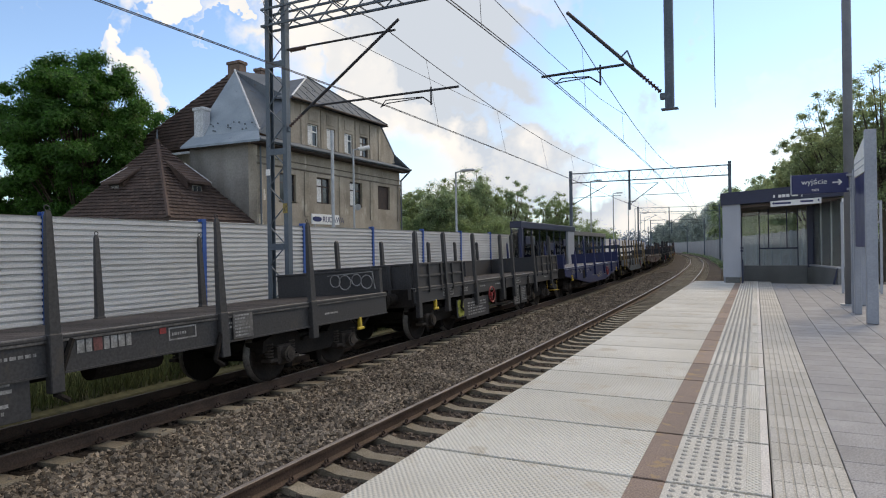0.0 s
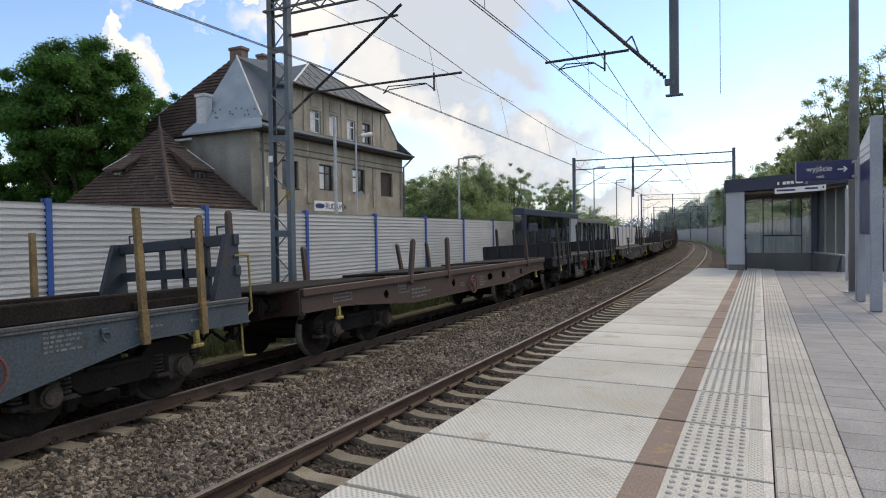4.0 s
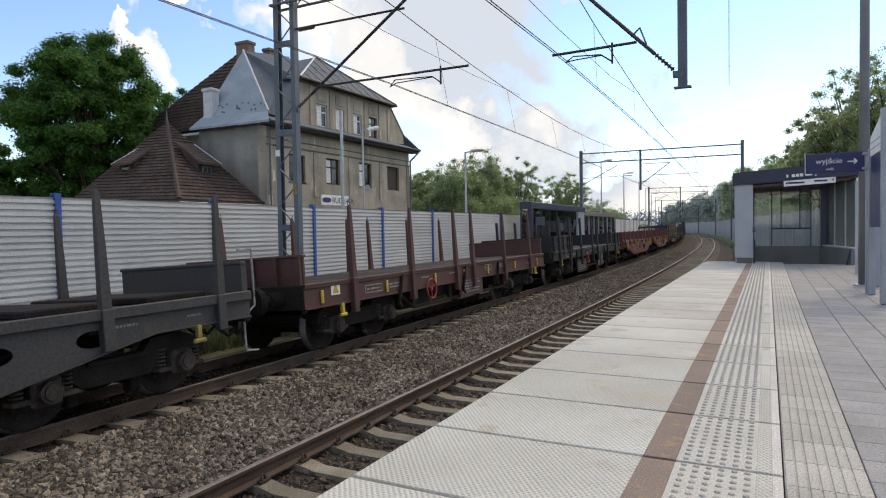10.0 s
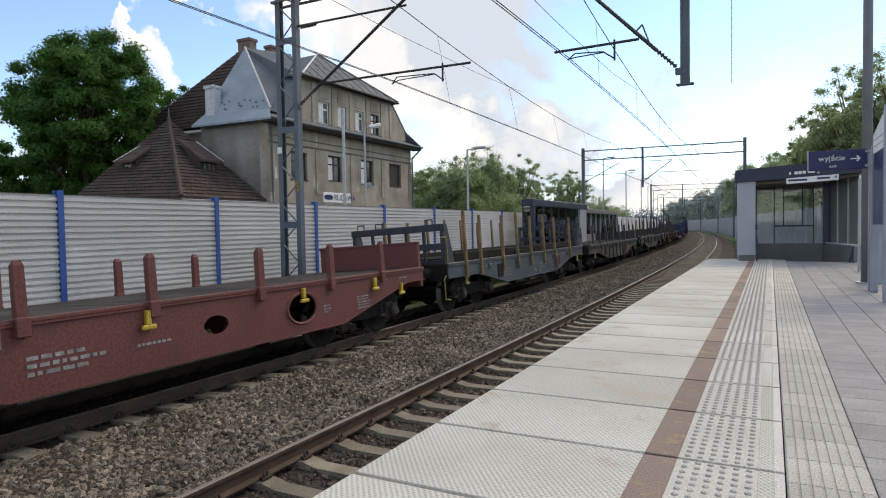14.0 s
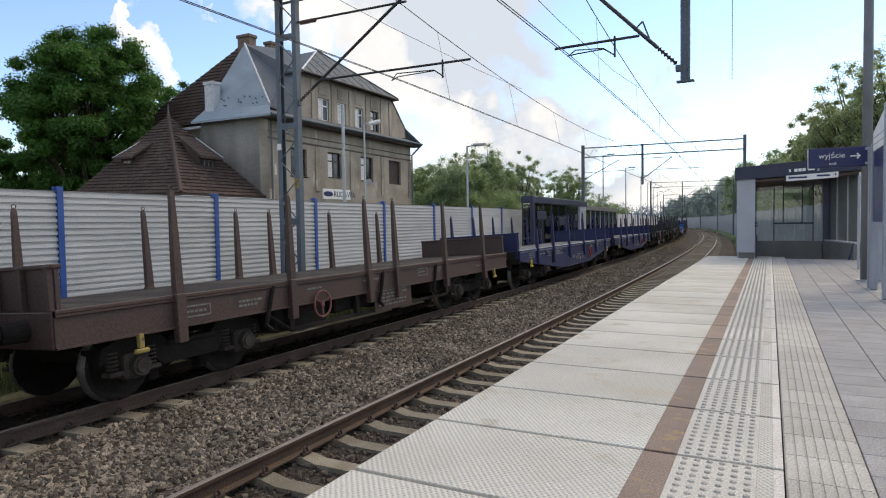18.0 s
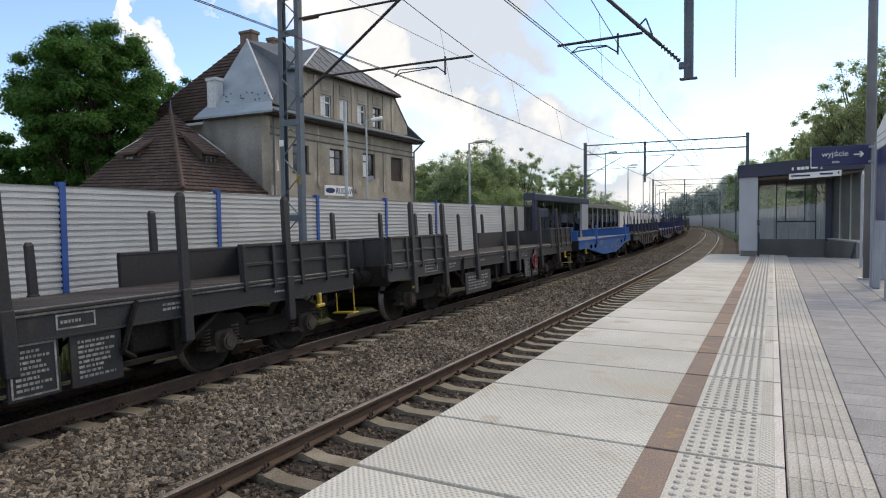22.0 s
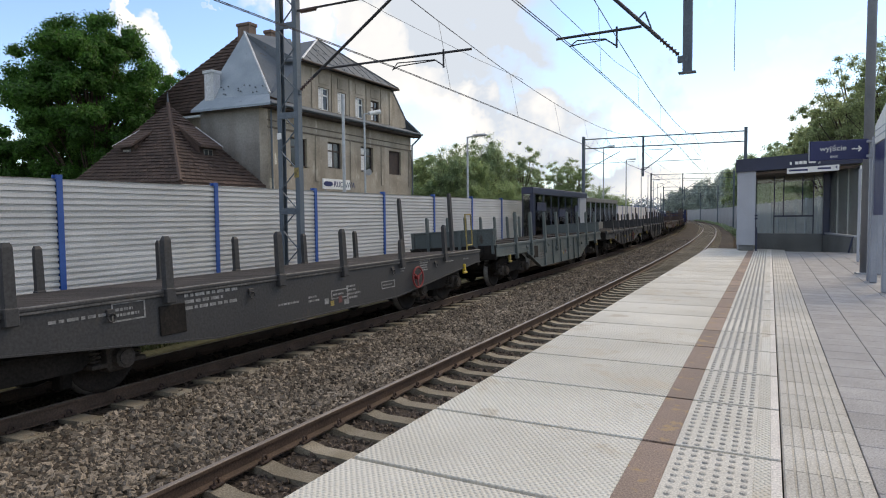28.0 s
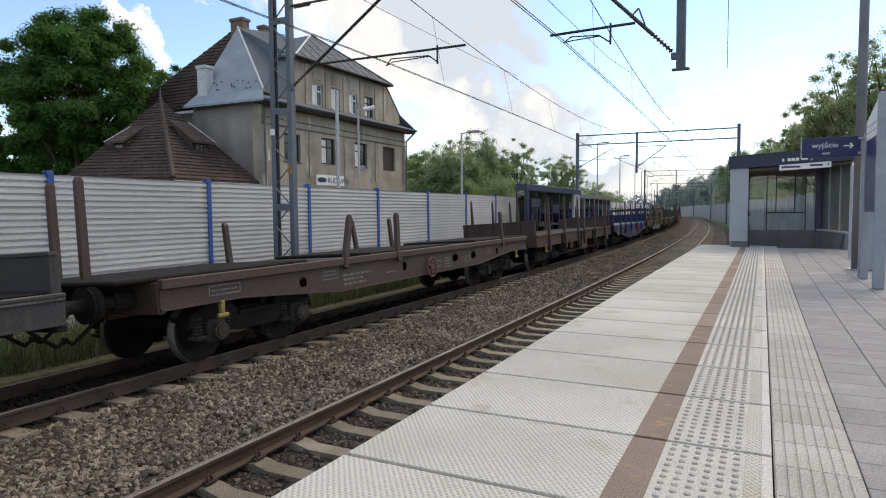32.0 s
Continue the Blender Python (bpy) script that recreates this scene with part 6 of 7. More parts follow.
def end_wall_mesh(h):
    mb = Mb().cbox(-1.36, 1.36, -0.03, 0.03, 0.0, h, 0.008)
    mb.cbox(-1.38, 1.38, -0.06, 0.05, h - 0.05, h, 0.01)
    return mb


def side_board_mesh(w, h):
    mb = Mb().cbox(-0.03, 0.02, 0, w, 0.0, h, 0.006)
    n = max(2, round(w / 0.7))
    for i in range(n + 1):
        y = min(max(0.04, w * i / n), w - 0.04)
        mb.cbox(0.02, 0.07, y - 0.035, y + 0.035, -0.12, h - 0.03, 0.006)
    mb.cbox(0.02, 0.05, 0, w, h * 0.42, h * 0.42 + 0.05, 0.006).cbox(-0.04, 0.05, 0, w, h - 0.05, h, 0.006)
    return mb


def end_frame_mesh(h):
    """Tall open headboard: corner gussets, two deep beams, slim uprights and hoops on its top."""
    mb = Mb()
    for x in (-1.28, 1.28):
        mb.prism([(-0.08, -0.1), (0.48, -0.1), (0.12, h), (-0.08, h)], "x", x - 0.05, x + 0.05)
    for x in (-0.75, -0.25, 0.25, 0.75):
        mb.cbox(x - 0.035, x + 0.035, -0.05, 0.03, -0.1, h - 0.1, 0.008)
    mb.cbox(-1.36, 1.36, -0.09, 0.03, h - 0.17, h, 0.012).cbox(-1.36, 1.36, -0.09, 0.03, h * 0.36, h * 0.52, 0.012)
    mb.cbox(-1.3, 1.3, -0.06, 0.02, 0.0, 0.1, 0.01)
    for x in (-1.1, -0.55, 0.9):
        mb.pipe([(x - 0.1, 0, h), (x - 0.1, 0, h + 0.12), (x + 0.1, 0, h + 0.12), (x + 0.1, 0, h)], 0.015, 5)
    return mb


def bars_mesh(rows, w, h, seed, frame=False):
    """Unreadable stencilled lines as bars; y along, z up, a hair proud of x = 0."""
    r, mb = random.Random(seed), Mb()
    for i in range(rows):
        y, z, hh = 0.0, h * (1 - (i + 0.8) / rows), h / rows * 0.52
        end = w * r.uniform(0.6, 1.0)
        while y < end:
            a = r.uniform(0.05, 0.16) * w
            mb.box(0.004, 0.007, y, min(y + a, end), z, z + hh)
            y += a + 0.035 * w
    if frame:
        for a, b, c, d in ((-0.05, w + 0.05, -0.05, -0.03), (-0.05, w + 0.05, h + 0.03, h + 0.05), (-0.05, -0.03, -0.03, h + 0.03), (w + 0.03, w + 0.05, -0.03, h + 0.03)):
            mb.box(0.004, 0.007, a, b, c, d)
    return mb


def brake_wheel():
    mb = Mb().ring((0.05, 0, 0), (1, 0, 0), 0.22, 0.02, 20, 6)
    for i in range(3):
        a = 2 * math.pi * i / 3 + 0.5
        mb.pipe([(0.03, 0, 0), (0.05, 0.24 * math.cos(a), 0.24 * math.sin(a))], 0.016, 6)
    mb.cyl((-0.05, 0, 0), (0.06, 0, 0), 0.05, 10)
    return mb


def hook():
    return Mb().cbox(-0.02, 0.05, -0.035, 0.035, -0.14, 0.04, 0.01).cbox(0.0, 0.06, -0.1, 0.1, -0.2, -0.14, 0.015)


def handrail(w=0.35, h=0.95):
    return Mb().pipe([(0, -w / 2, 0), (0, -w / 2, h), (0, w / 2, h), (0, w / 2, h * 0.15), (0, -w / 2, h * 0.15)], 0.02, 6)


def step_rail():
    return Mb().pipe([(0, 0, 0.75), (0, 0.28, 0.75), (0, 0.28, -0.1), (0, 0.05, -0.25), (0, 0.05, -0.75), (0, 0.3, -0.78)], 0.016, 6)


def underframe(lb, deep):
    """Centre sill, cross members, brake cylinder and rods below the deck."""
    mb = Mb()
    for x in (-0.3, 0.3):
        mb.cbox(x - 0.06, x + 0.06, -lb / 2, lb / 2, -0.38 if not deep else -0.5, -0.06, 0.01)
    n = 11
    for i in range(n):
        y = -lb / 2 + 0.1 + (lb - 0.2) * i / (n - 1)
        mb.cbox(-1.34, 1.34, y - 0.05, y + 0.05, -0.26, -0.06, 0.01)
    mb.cyl((-0.6, -0.5, -0.52), (-0.6, 0.2, -0.52), 0.18, 12).cyl((0.65, 0.6, -0.5), (0.65, 1.6, -0.5), 0.17, 12)
    mb.pipe([(0, -lb * 0.3, -0.45), (0, lb * 0.3, -0.45)], 0.03, 6)
    mb.cbox(-1.38, 1.38, -lb / 2 - 0.02, -lb / 2 + 0.1, -0.42, -0.003, 0.012).cbox(-1.38, 1.38, lb / 2 - 0.1, lb / 2 + 0.02, -0.42, -0.003, 0.012)
    return mb


def truss_gear(lb):
    """Visible gear under a straight sill: trussed side frame, hangers and boxes."""
    mb = Mb()
    y = lb * 0.21
    mb.cbox(-0.03, 0.03, -y, y, -0.83, -0.76, 0.008)
    for a in (-y, -y / 3, y / 3, y):
        mb.cbox(-0.04, 0.04, a - 0.06, a + 0.06, -0.8, -0.3, 0.008)
    for q in (-1, 1):
        mb.pipe([(0, q * y, -0.8), (0, q * lb * 0.27, -0.32)], 0.035, 6)
    return mb


def plate():
    return Mb().cbox(-0.02, 0.015, -0.38, 0.38, -0.34, 0.34, 0.006)


KINDS = {
    # d0/d1: sill depth at ends and middle; y0/y1: where it tapers, as shares of the body length; near, far: places of the stakes along
    # the platform side and the other side; sh: their height; form: p pointed, r square
    "stake": dict(d0=0.34, d1=0.83, y0=0.15, y1=0.495, holes=[], near=(-4.59, -2.74, -0.58, 1.74, 3.89, 5.87), far=(-5.2, -3.28, -1.35, 0.84, 2.79, 4.8), low=(-4.59, 4.8), sh=1.26, form="p", wall=0.58, wheel=0.19, deck=M_DECK_BLUE, pocket=0.45),
    "lowside": dict(d0=0.34, d1=0.34, y0=0.2, y1=0.3, holes=[], near=(-5.75, -4.25, -2.41, -0.34, 0.69, 2.89, 4.89), far=(-4.75, -2.55, -0.55, 0.43, 2.55, 4.65), sh=1.3, form="r", wall=0.58, board=2.6, gear=1, wheel=-0.115, deck=M_DECK, pocket=0.6, step=1),
    "belly": dict(d0=0.28, d1=0.83, y0=0.24, y1=0.44, holes=[(-0.006, -0.42, 0.22, 0.13), (0.149, -0.41, 0.36, 0.24), (-0.436, -0.2, 0.08, 0.07)], near=(-5.8, -4.24, -2.64, -1.08, 0.8, 2.53, 4.15), far=(-4.5, -2.95, -1.42, 0.47, 2.06, 3.7), sh=0.62, form="r", wall=0.58, wheel=0, deck=M_DECK, pocket=0.12),
    "flat": dict(dk=-0.05, d0=0.33, d1=0.76, y0=0.18, y1=0.48, holes=[], near=(-3.0, 3.5), far=(-2.9, 3.0), sh=0.66, form="r", wall=0, wheel=0.24, deck=M_DECK, pocket=0.05, tall=1, step=1),
    "flatmany": dict(dk=-0.06, d0=0.33, d1=0.76, y0=0.18, y1=0.48, holes=[], near=(-5.08, -3.17, -1.09, 0.59, 2.61, 4.6), far=(-5.0, -3.15, -1.03, 0.77, 2.91, 4.98), sh=0.7, form="r", wall=0, wheel=0.24, deck=M_DECK, pocket=0.1, tall=1),
    "slot": dict(d0=0.36, d1=0.79, y0=0.17, y1=0.36, holes=[(-0.24, -0.32, 0.26, 0.1), (-0.155, -0.32, 0.26, 0.1), (0.2, -0.32, 0.2, 0.1), (0.29, -0.3, 0.2, 0.1)], near=(-5.75, -3.95, -2.12, -0.21, 1.67, 3.55, 5.27), far=(-4.25, -2.44, -0.67, 1.2, 3.01, 4.8), sh=1.42, form="p", wall=0.48, baulks=1, wheel=-0.08, deck=M_DECK, rail=1, pocket=0.4, lip=1),
    "res": dict(d0=0.42, d1=0.42, y0=0.2, y1=0.3, holes=[], near=(-5.0, -2.8, -0.6, 0.42, 2.65, 4.9), far=(-5.4, -3.25, -1.13, -0.13, 2.0, 4.15), sh=1.38, form="p", wall=0.52, gear=2, wheel=-0.16, deck=M_DECK, pocket=0.55),
    "frame": dict(d0=0.36, d1=0.76, y0=0.2, y1=0.36, holes=[], near=(-5.16, -4.27, -2.61, -1.36, -0.1, 1.23, 2.54, 4.29, 5.22), far=(-4.55, -2.99, -1.69, -0.51, 0.78, 2.02, 3.68, 4.64), sh=1.3, form="s", wall=0, frame=0.98, baulks=2, wheel=0.2, deck=M_DECK, rail=2, pocket=0.35),
    "blueslot": dict(d0=0.36, d1=0.78, y0=0.12, y1=0.4, holes=[(-0.32, -0.32, 0.24, 0.1), (-0.25, -0.32, 0.24, 0.1), (0.27, -0.3, 0.22, 0.1), (0.35, -0.26, 0.2, 0.09)], near=(-2.8, 4.28), far=(-0.9, 3.8), sh=0.62, form="r", wall=0.42, wheel=0, disc=0.19, deck=M_DECK_BLUE, pocket=0.2),
    "grey": dict(dk=-0.04, d0=0.38, d1=0.76, y0=0.18, y1=0.36, holes=[], near=(-5.6, -4.2, -2.65, -1.02, 0.7, 2.36, 3.88, 5.3), far=(-4.24, -2.67, -1.06, 0.65, 2.33, 3.9), sh=0.9, form="r", wall=0, baulks=3, wheel=0.16, deck=M_DECK, rail=1, lugs=1, pocket=0.03, lip=1),
    "deep": dict(d0=0.34, d1=0.92, y0=0.2, y1=0.31, holes=[], near=(-5.02, -3.56, -2.08, -0.65, 0.83, 2.39, 3.81, 5.37), far=(-5.4, -3.92, -2.46, -1.04, 0.38, 1.82, 3.3, 4.73), sh=0.95, form="r", wall=0.48, baulks=3, wheel=0, deck=M_DECK, lugs=1, pocket=0.42),
    "plain": dict(d0=0.38, d1=0.58, y0=0.22, y1=0.4, holes=[(-0.3, -0.3, 0.1, 0.09), (-0.06, -0.3, 0.1, 0.1), (0.12, -0.3, 0.18, 0.1), (0.2, -0.3, 0.16, 0.1), (0.32, -0.3, 0.1, 0.1)], near=(-3.03, -1.14, 4.9), far=(-3.07, 1.48, 3.31), sh=0.85, form="r", wall=0, wheel=0.02, deck=M_DECK, lean=1, pocket=0.1, lip=1, baulks=4),
}
NAMES = {
    "stake": "stake wagon with tapered stakes and low end walls", "lowside": "flat wagon with short ribbed sides and tall stakes",
    "belly": "fish-belly wagon with round cut-outs and short stakes", "flat": "long flat wagon with few short stakes", "flatmany": "long flat wagon with rows of short stakes",
    "slot": "slotted-side wagon with tall stakes and timber baulks", "res": "flat wagon with end walls and tall stakes",
    "frame": "timber wagon with end frames and slim stakes", "blueslot": "slotted fish-belly wagon with low end walls",
    "grey": "weathered flat wagon with square stakes", "deep": "deep-sided wagon with square stakes and end board", "plain": "worn flat wagon with leaning stakes",
}
COLS = {"navy": "dark blue", "blue": "bright blue", "red": "red-brown", "maroon": "dark maroon", "rust": "rusty brown", "black": "black", "grey": "dark grey", "slate": "slate grey", "teal": "grey-green", "steel": "blue-grey"}
# rear end along the track at the start of the clip, kind, colour
TRAIN = [(11.25, "res", "grey"), (24.3, "lowside", "grey"), (38.21, "stake", "navy"), (51.64, "frame", "steel"), (66.38, "plain", "rust"), (80.61, "lowside", "black"),
         (95.08, "flat", "black"), (109.41, "flat", "black"), (122.39, "slot", "grey"), (136.41, "res", "maroon"), (150.76, "lowside", "black"), (164.18, "belly", "red"),
         (177.13, "belly", "red"), (191.1, "frame", "steel"), (205.09, "grey", "slate"), (218.67, "slot", "grey"), (233.09, "res", "rust"), (247.85, "stake", "navy"),
         (262.71, "stake", "navy"), (277.21, "lowside", "black"), (291.95, "lowside", "grey"), (305.05, "blueslot", "blue"), (318.14, "grey", "slate"), (332.8, "stake", "navy"),
         (347.46, "stake", "navy"), (361.97, "flatmany", "grey"), (376.46, "deep", "teal"), (389.44, "grey", "grey"), (403.66, "deep", "grey"), (419.0, "plain", "rust"),
         (433.2, "res", "rust"), (447.4, "stake", "navy"), (461.6, "frame", "steel"), (475.0, "grey", "slate"), (489.4, "res", "rust"), (503.0, "belly", "red"), (517.4, "lowside", "black"), (531.0, "slot", "grey"), (545.0, "stake", "navy"), (559.0, "flat", "black"), (573.0, "res", "rust")]
WAGONS = []
# stakes that stand otherwise than their kind's, by wagon: platform side, other side
STAKES = {0: ((-4.9, -2.6, -0.29, 2.12, 4.16), (-4.2, -2.1, 0.1, 2.22, 4.38)), 13: ((-5.35, -4.39, -2.76, -1.52, -0.28, 1.1, 2.38, 4.38), (-4.6, -3.25, -2.0, -0.72, 0.54, 2.0, 3.4, 4.34)),
          27: ((-4.19, -2.65, -1.01, 0.67, 2.36, 3.85), (-4.24, -2.67, -1.06, 0.6, 2.36, 3.92))}


def wagon(front, rear, kind, col, seed):
    """One bogie wagon. Its y runs from the leading end (-) to the trailing end (+); +x is the platform side; z = 0 is the rail top."""
    k, r = KINDS[kind], random.Random(seed)
    ln = rear - front
    lb = ln - 1.24
    lq = round(lb, 1)
    pm = PAINT[col]
    old = kind in ("grey", "deep", "plain", "slot", "frame") or col in ("rust", "slate", "steel", "teal")
    mark, yel = (M_MARK_OLD, M_YELLOW_OLD) if old else (M_MARK, M_YELLOW)
    t = thing("freight_wagon", f"{COLS[col]} {NAMES[kind]}", "freight wagon", group="wagons of the freight train")
    up = Matrix.Translation((0, 0, DECK + k.get("dk", 0.0)))
    holes = [(h[0] * lq, *h[1:]) for h in k["holes"]]
    sill = shared(("side_sill", kind, lq), lambda: sill_web(lq, k["d0"], k["d1"], k["y0"] * lq, k["y1"] * lq, holes), pm)
    part("side_sill", sill, None, t, m=up @ Matrix.Translation((HALF, 0, 0)))
    part("side_sill", sill, None, t, m=up @ Matrix.Translation((-HALF, 0, 0)) @ Matrix.Rotation(math.pi, 4, "Z"))
    tagged(part("deck", shared(("deck", lq), lambda: deck_mesh(lq, 62), k["deck"]), None, t, "worn plank deck", m=up), kind="stuff")
    part("underframe", shared(("underframe", lq, k["d1"] > 0.5), lambda: underframe(lq, k["d1"] > 0.5), pm if col in ("red", "rust") else M_BOGIE), None, t, m=up)
    # bogies
    wheels = []
    for q in (-1, 1):
        b = part("bogie", shared(("bogie_frame",), bogie_frame, M_BOGIE), None, t, "grimy two-axle bogie", m=Matrix.Translation((0, q * (lb / 2 - 2.0), 0)))
        for y in (-0.9, 0.9):
            w = part("wheelset", rim_worn(shared(("wheelset",), wheelset_mesh, M_WHEEL, True)), None, b, m=Matrix.Translation((0, y, 0.455)))
            wheels.append(w)
            for e in (0, math.pi):
                part("axlebox", shared(("axlebox",), axlebox, M_AXLE), None, b, m=Matrix.Translation((0, y, 0)) @ Matrix.Rotation(e, 4, "Z"))
                tagged(part("spring", shared(("spring",), spring, M_AXLE), None, b, m=Matrix.Translation((0, y, 0)) @ Matrix.Rotation(e, 4, "Z")), kind="stuff")
    for e in (0, math.pi):
        turn = Matrix.Rotation(e, 4, "Z")
        for x in (-0.875, 0.875):
            part("buffer", shared(("buffer",), buffer, M_BOGIE, False), None, t, m=turn @ Matrix.Translation((x, -ln / 2 + 0.01, 1.06)))
        part("coupling", shared(("coupling",), coupling, M_BOGIE), None, t, m=turn @ Matrix.Translation((0, -ln / 2 + 0.0, 1.04)))
        for x in (-0.35, 0.35):
            part("brake_hose", shared(("brake_hose",), brake_hose, M_BOGIE), None, t, "black rubber brake hose", m=turn @ Matrix.Translation((x, -ln / 2, 1.04)))
        if k["wall"]:
            ew = part("end_wall", shared(("end_wall", k["wall"]), lambda: end_wall_mesh(k["wall"]), pm), None, t, m=turn @ up @ Matrix.Translation((0, -lb / 2 + 0.08, 0)))
            for x in (-1.3, -0.78, -0.26, 0.26, 0.78, 1.3):
                part("rib", shared(("rib", k["wall"]), lambda: Mb().cbox(-0.045, 0.045, -0.1, -0.03, -0.25, k["wall"] - 0.02, 0.008), pm), None, ew, m=Matrix.Translation((x, 0, 0)))
        if k.get("frame"):
            part("end_frame", shared(("end_frame", k["frame"]), lambda: end_frame_mesh(k["frame"]), PAINT["slateblue"]), None, t, m=turn @ up @ Matrix.Translation((0, -lb / 2 + 0.12, 0)))
    if k.get("board"):
        bw = k["board"]
        for x in (-1, 1):
            me = shared(("side_board", bw, k["wall"]), lambda: side_board_mesh(bw, k["wall"]), pm)
            for q in (-1, 1):
                if x > 0:
                    m = Matrix.Translation((HALF - 0.02, -lb / 2 + 0.1 if q < 0 else lb / 2 - bw - 0.1, 0))
                else:
                    m = Matrix.Translation((-HALF + 0.02, -lb / 2 + 0.1 + bw if q < 0 else lb / 2 - 0.1, 0)) @ Matrix.Rotation(math.pi, 4, "Z")
                part("side_board", me, None, t, m=up @ m)
    # stakes
    near, off_side = STAKES.get(seed - 100, (k["near"], k["far"]))
    for x, ys in ((1, near), (-1, off_side)):
        for i, y in enumerate(ys):
            low = y in k.get("low", ())
            if kind == "stake" and ln > 14.4:
                y -= 0.45
            if abs(y) > lb / 2 - 0.15:
                continue
            h, ps = k["sh"], pm
            if kind == "frame":
                ps = M_STAKE_OCHRE if seed == 113 or i in ((0, 1, 4, 5, 7, 8) if x > 0 else (0, 3, 4, 6, 7)) else PAINT["grey"]
                h -= 0.1 * r.randint(0, 1)
            elif low:
                h = 0.7
            elif kind not in ("stake", "flat", "deep") and r.random() < 0.03:
                h *= 0.62
            h = round(h, 1) if kind == "frame" else round(h, 2)
            me = shared(("stake", h, k["form"], k["pocket"]), lambda: stake_mesh(h, k["form"], k["pocket"]), ps)
            lean = r.uniform(-1.3, 1.3) + ((-16, -3, 4) if x > 0 else (5, 12, 8))[i % 3] * k.get("lean", 0)
            part("stake", me, None, t, m=up @ Matrix.Translation((x * (HALF + 0.045), y, 0)) @ Matrix.Rotation(radians(lean), 4, "X") @ Matrix.Rotation(0 if x > 0 else math.pi, 4, "Z"))
    bk = k.get("baulks")
    if kind == "frame":
        for x in (-1.12, 1.12):
            part("side_timber", shared(("side_timber", lq), lambda: Mb().cbox(-0.13, 0.13, -lq / 2 + 0.7, lq / 2 - 0.7, 0.006, 0.24, 0.02), M_TIMBER), None, t, "black timber along the deck edge", m=up @ Matrix.Translation((x, 0, 0)))
    if kind == "plain":
        for x, y in ((-1.1, 0.25), (-0.2, 0.1)):
            part("tall_stake", shared(("tall_stake", 1.5), lambda: stake_mesh(1.5, "r", 0.1), pm), None, t, m=up @ Matrix.Translation((x, -lb / 2 + y, 0)))
    if bk:
        nb, w, h = {1: (7, 0.5, 0.1), 2: (8, 0.5, 0.13), 3: (4, 1.15, 0.045), 4: (3, 1.9, 0.07)}[bk]
        for i in range(nb):
            y = -lb / 2 + 1.2 + (lb - 2.4) * i / (nb - 1) + r.uniform(-0.2, 0.2)
            part("timber_baulk", shared(("timber_baulk", bk), lambda: Mb().cbox(-1.22, 1.22, -w, w, 0.006, h, 0.02), M_TIMBER), None, t, "dark timber baulk", m=up @ Matrix.Translation((r.uniform(-0.1, 0.1), y, 0)) @ Matrix.Rotation(r.uniform(-0.05, 0.05), 4, "Z"))
    if k.get("lip"):
        part("edge_rail", shared(("edge_rail", lq), lambda: Mb().cbox(-0.05, 0.05, -lq / 2, lq / 2, -0.1, 0.035, 0.012), pm), None, t, m=up @ Matrix.Translation((HALF + 0.01, 0, 0)))
    if k.get("step"):
        part("step_bar", shared(("step_bar",), lambda: Mb().cbox(0.85, 1.35, -0.1, 0.08, -0.025, 0.0, 0.008).pipe([(0.9, 0, 0), (0.9, 0, 0.5)], 0.012, 5).pipe([(1.3, 0, 0), (1.3, 0, 0.5)], 0.012, 5), M_YELLOW), None, t, "yellow step", m=Matrix.Translation((0, lb / 2 + 0.14, 0.48)))
    # gear under straight sills
    gs = 0.6 if seed == 120 else 0.0
    if k.get("gear"):
        for y0, y1, x0, z0, z1 in ((-3.0, -1.7, 0.5, -0.82, -0.32), (-1.45, -0.3, 0.35, -0.7, -0.32), (-0.1, 0.55, 0.6, -0.76, -0.34), (2.2, 2.9, 0.55, -0.72, -0.32)):
            if y1 > -0.5 and seed == 100:
                continue
            part("equipment_box", shared(("equipment_box", y0), lambda: Mb().cbox(x0, 1.22, y0, y1, z0, z1, 0.03), M_BOGIE), None, t, "grimy equipment box", m=up)
        for y in (-0.85, 0.75):
            part("air_reservoir", shared(("air_reservoir",), lambda: Mb().cyl((-0.9, -0.45, -0.58), (-0.9, 0.45, -0.58), 0.19, 14), M_BOGIE, True), None, t, m=up @ Matrix.Translation((0, y, 0)))
        for y in (-3.35, -0.2, 2.05):
            part("hanger", shared(("hanger",), lambda: Mb().pipe([(0.02, 0.12, -0.05), (0.05, 0.0, -0.3), (0.03, -0.1, -0.62), (0.0, 0.06, -0.72)], 0.035, 6), M_BOGIE), None, t, m=up @ Matrix.Translation((HALF, y, 0)))
        for x in (-1, 1) if seed != 100 else ():
            part("truss_frame", shared(("truss_gear", lq), lambda: truss_gear(lq), M_BOGIE), None, t, m=up @ Matrix.Translation((x * (HALF - 0.08), 0, 0)))
        for j, (y, w, h) in enumerate(((-2.3, 1.5, 0.42), (0.95 + gs, 0.42, 0.5), (1.65 + gs, 0.5, 0.5)) if k["gear"] == 1 else ((0.3 if seed != 100 else -1.25, 1.3, 0.4),)):
            pl = part("data_plate", shared(("plate", w, h), lambda: Mb().cbox(-0.02, 0.015, -w / 2 - 0.06, w / 2 + 0.06, -h / 2 - 0.06, h / 2 + 0.06, 0.006), pm), None, t, "plate of stencilled lines", m=up @ Matrix.Translation((HALF - 0.02, y, -0.31 - h / 2 - 0.06 - (0.14 if j == 0 and k["gear"] == 1 else 0))))
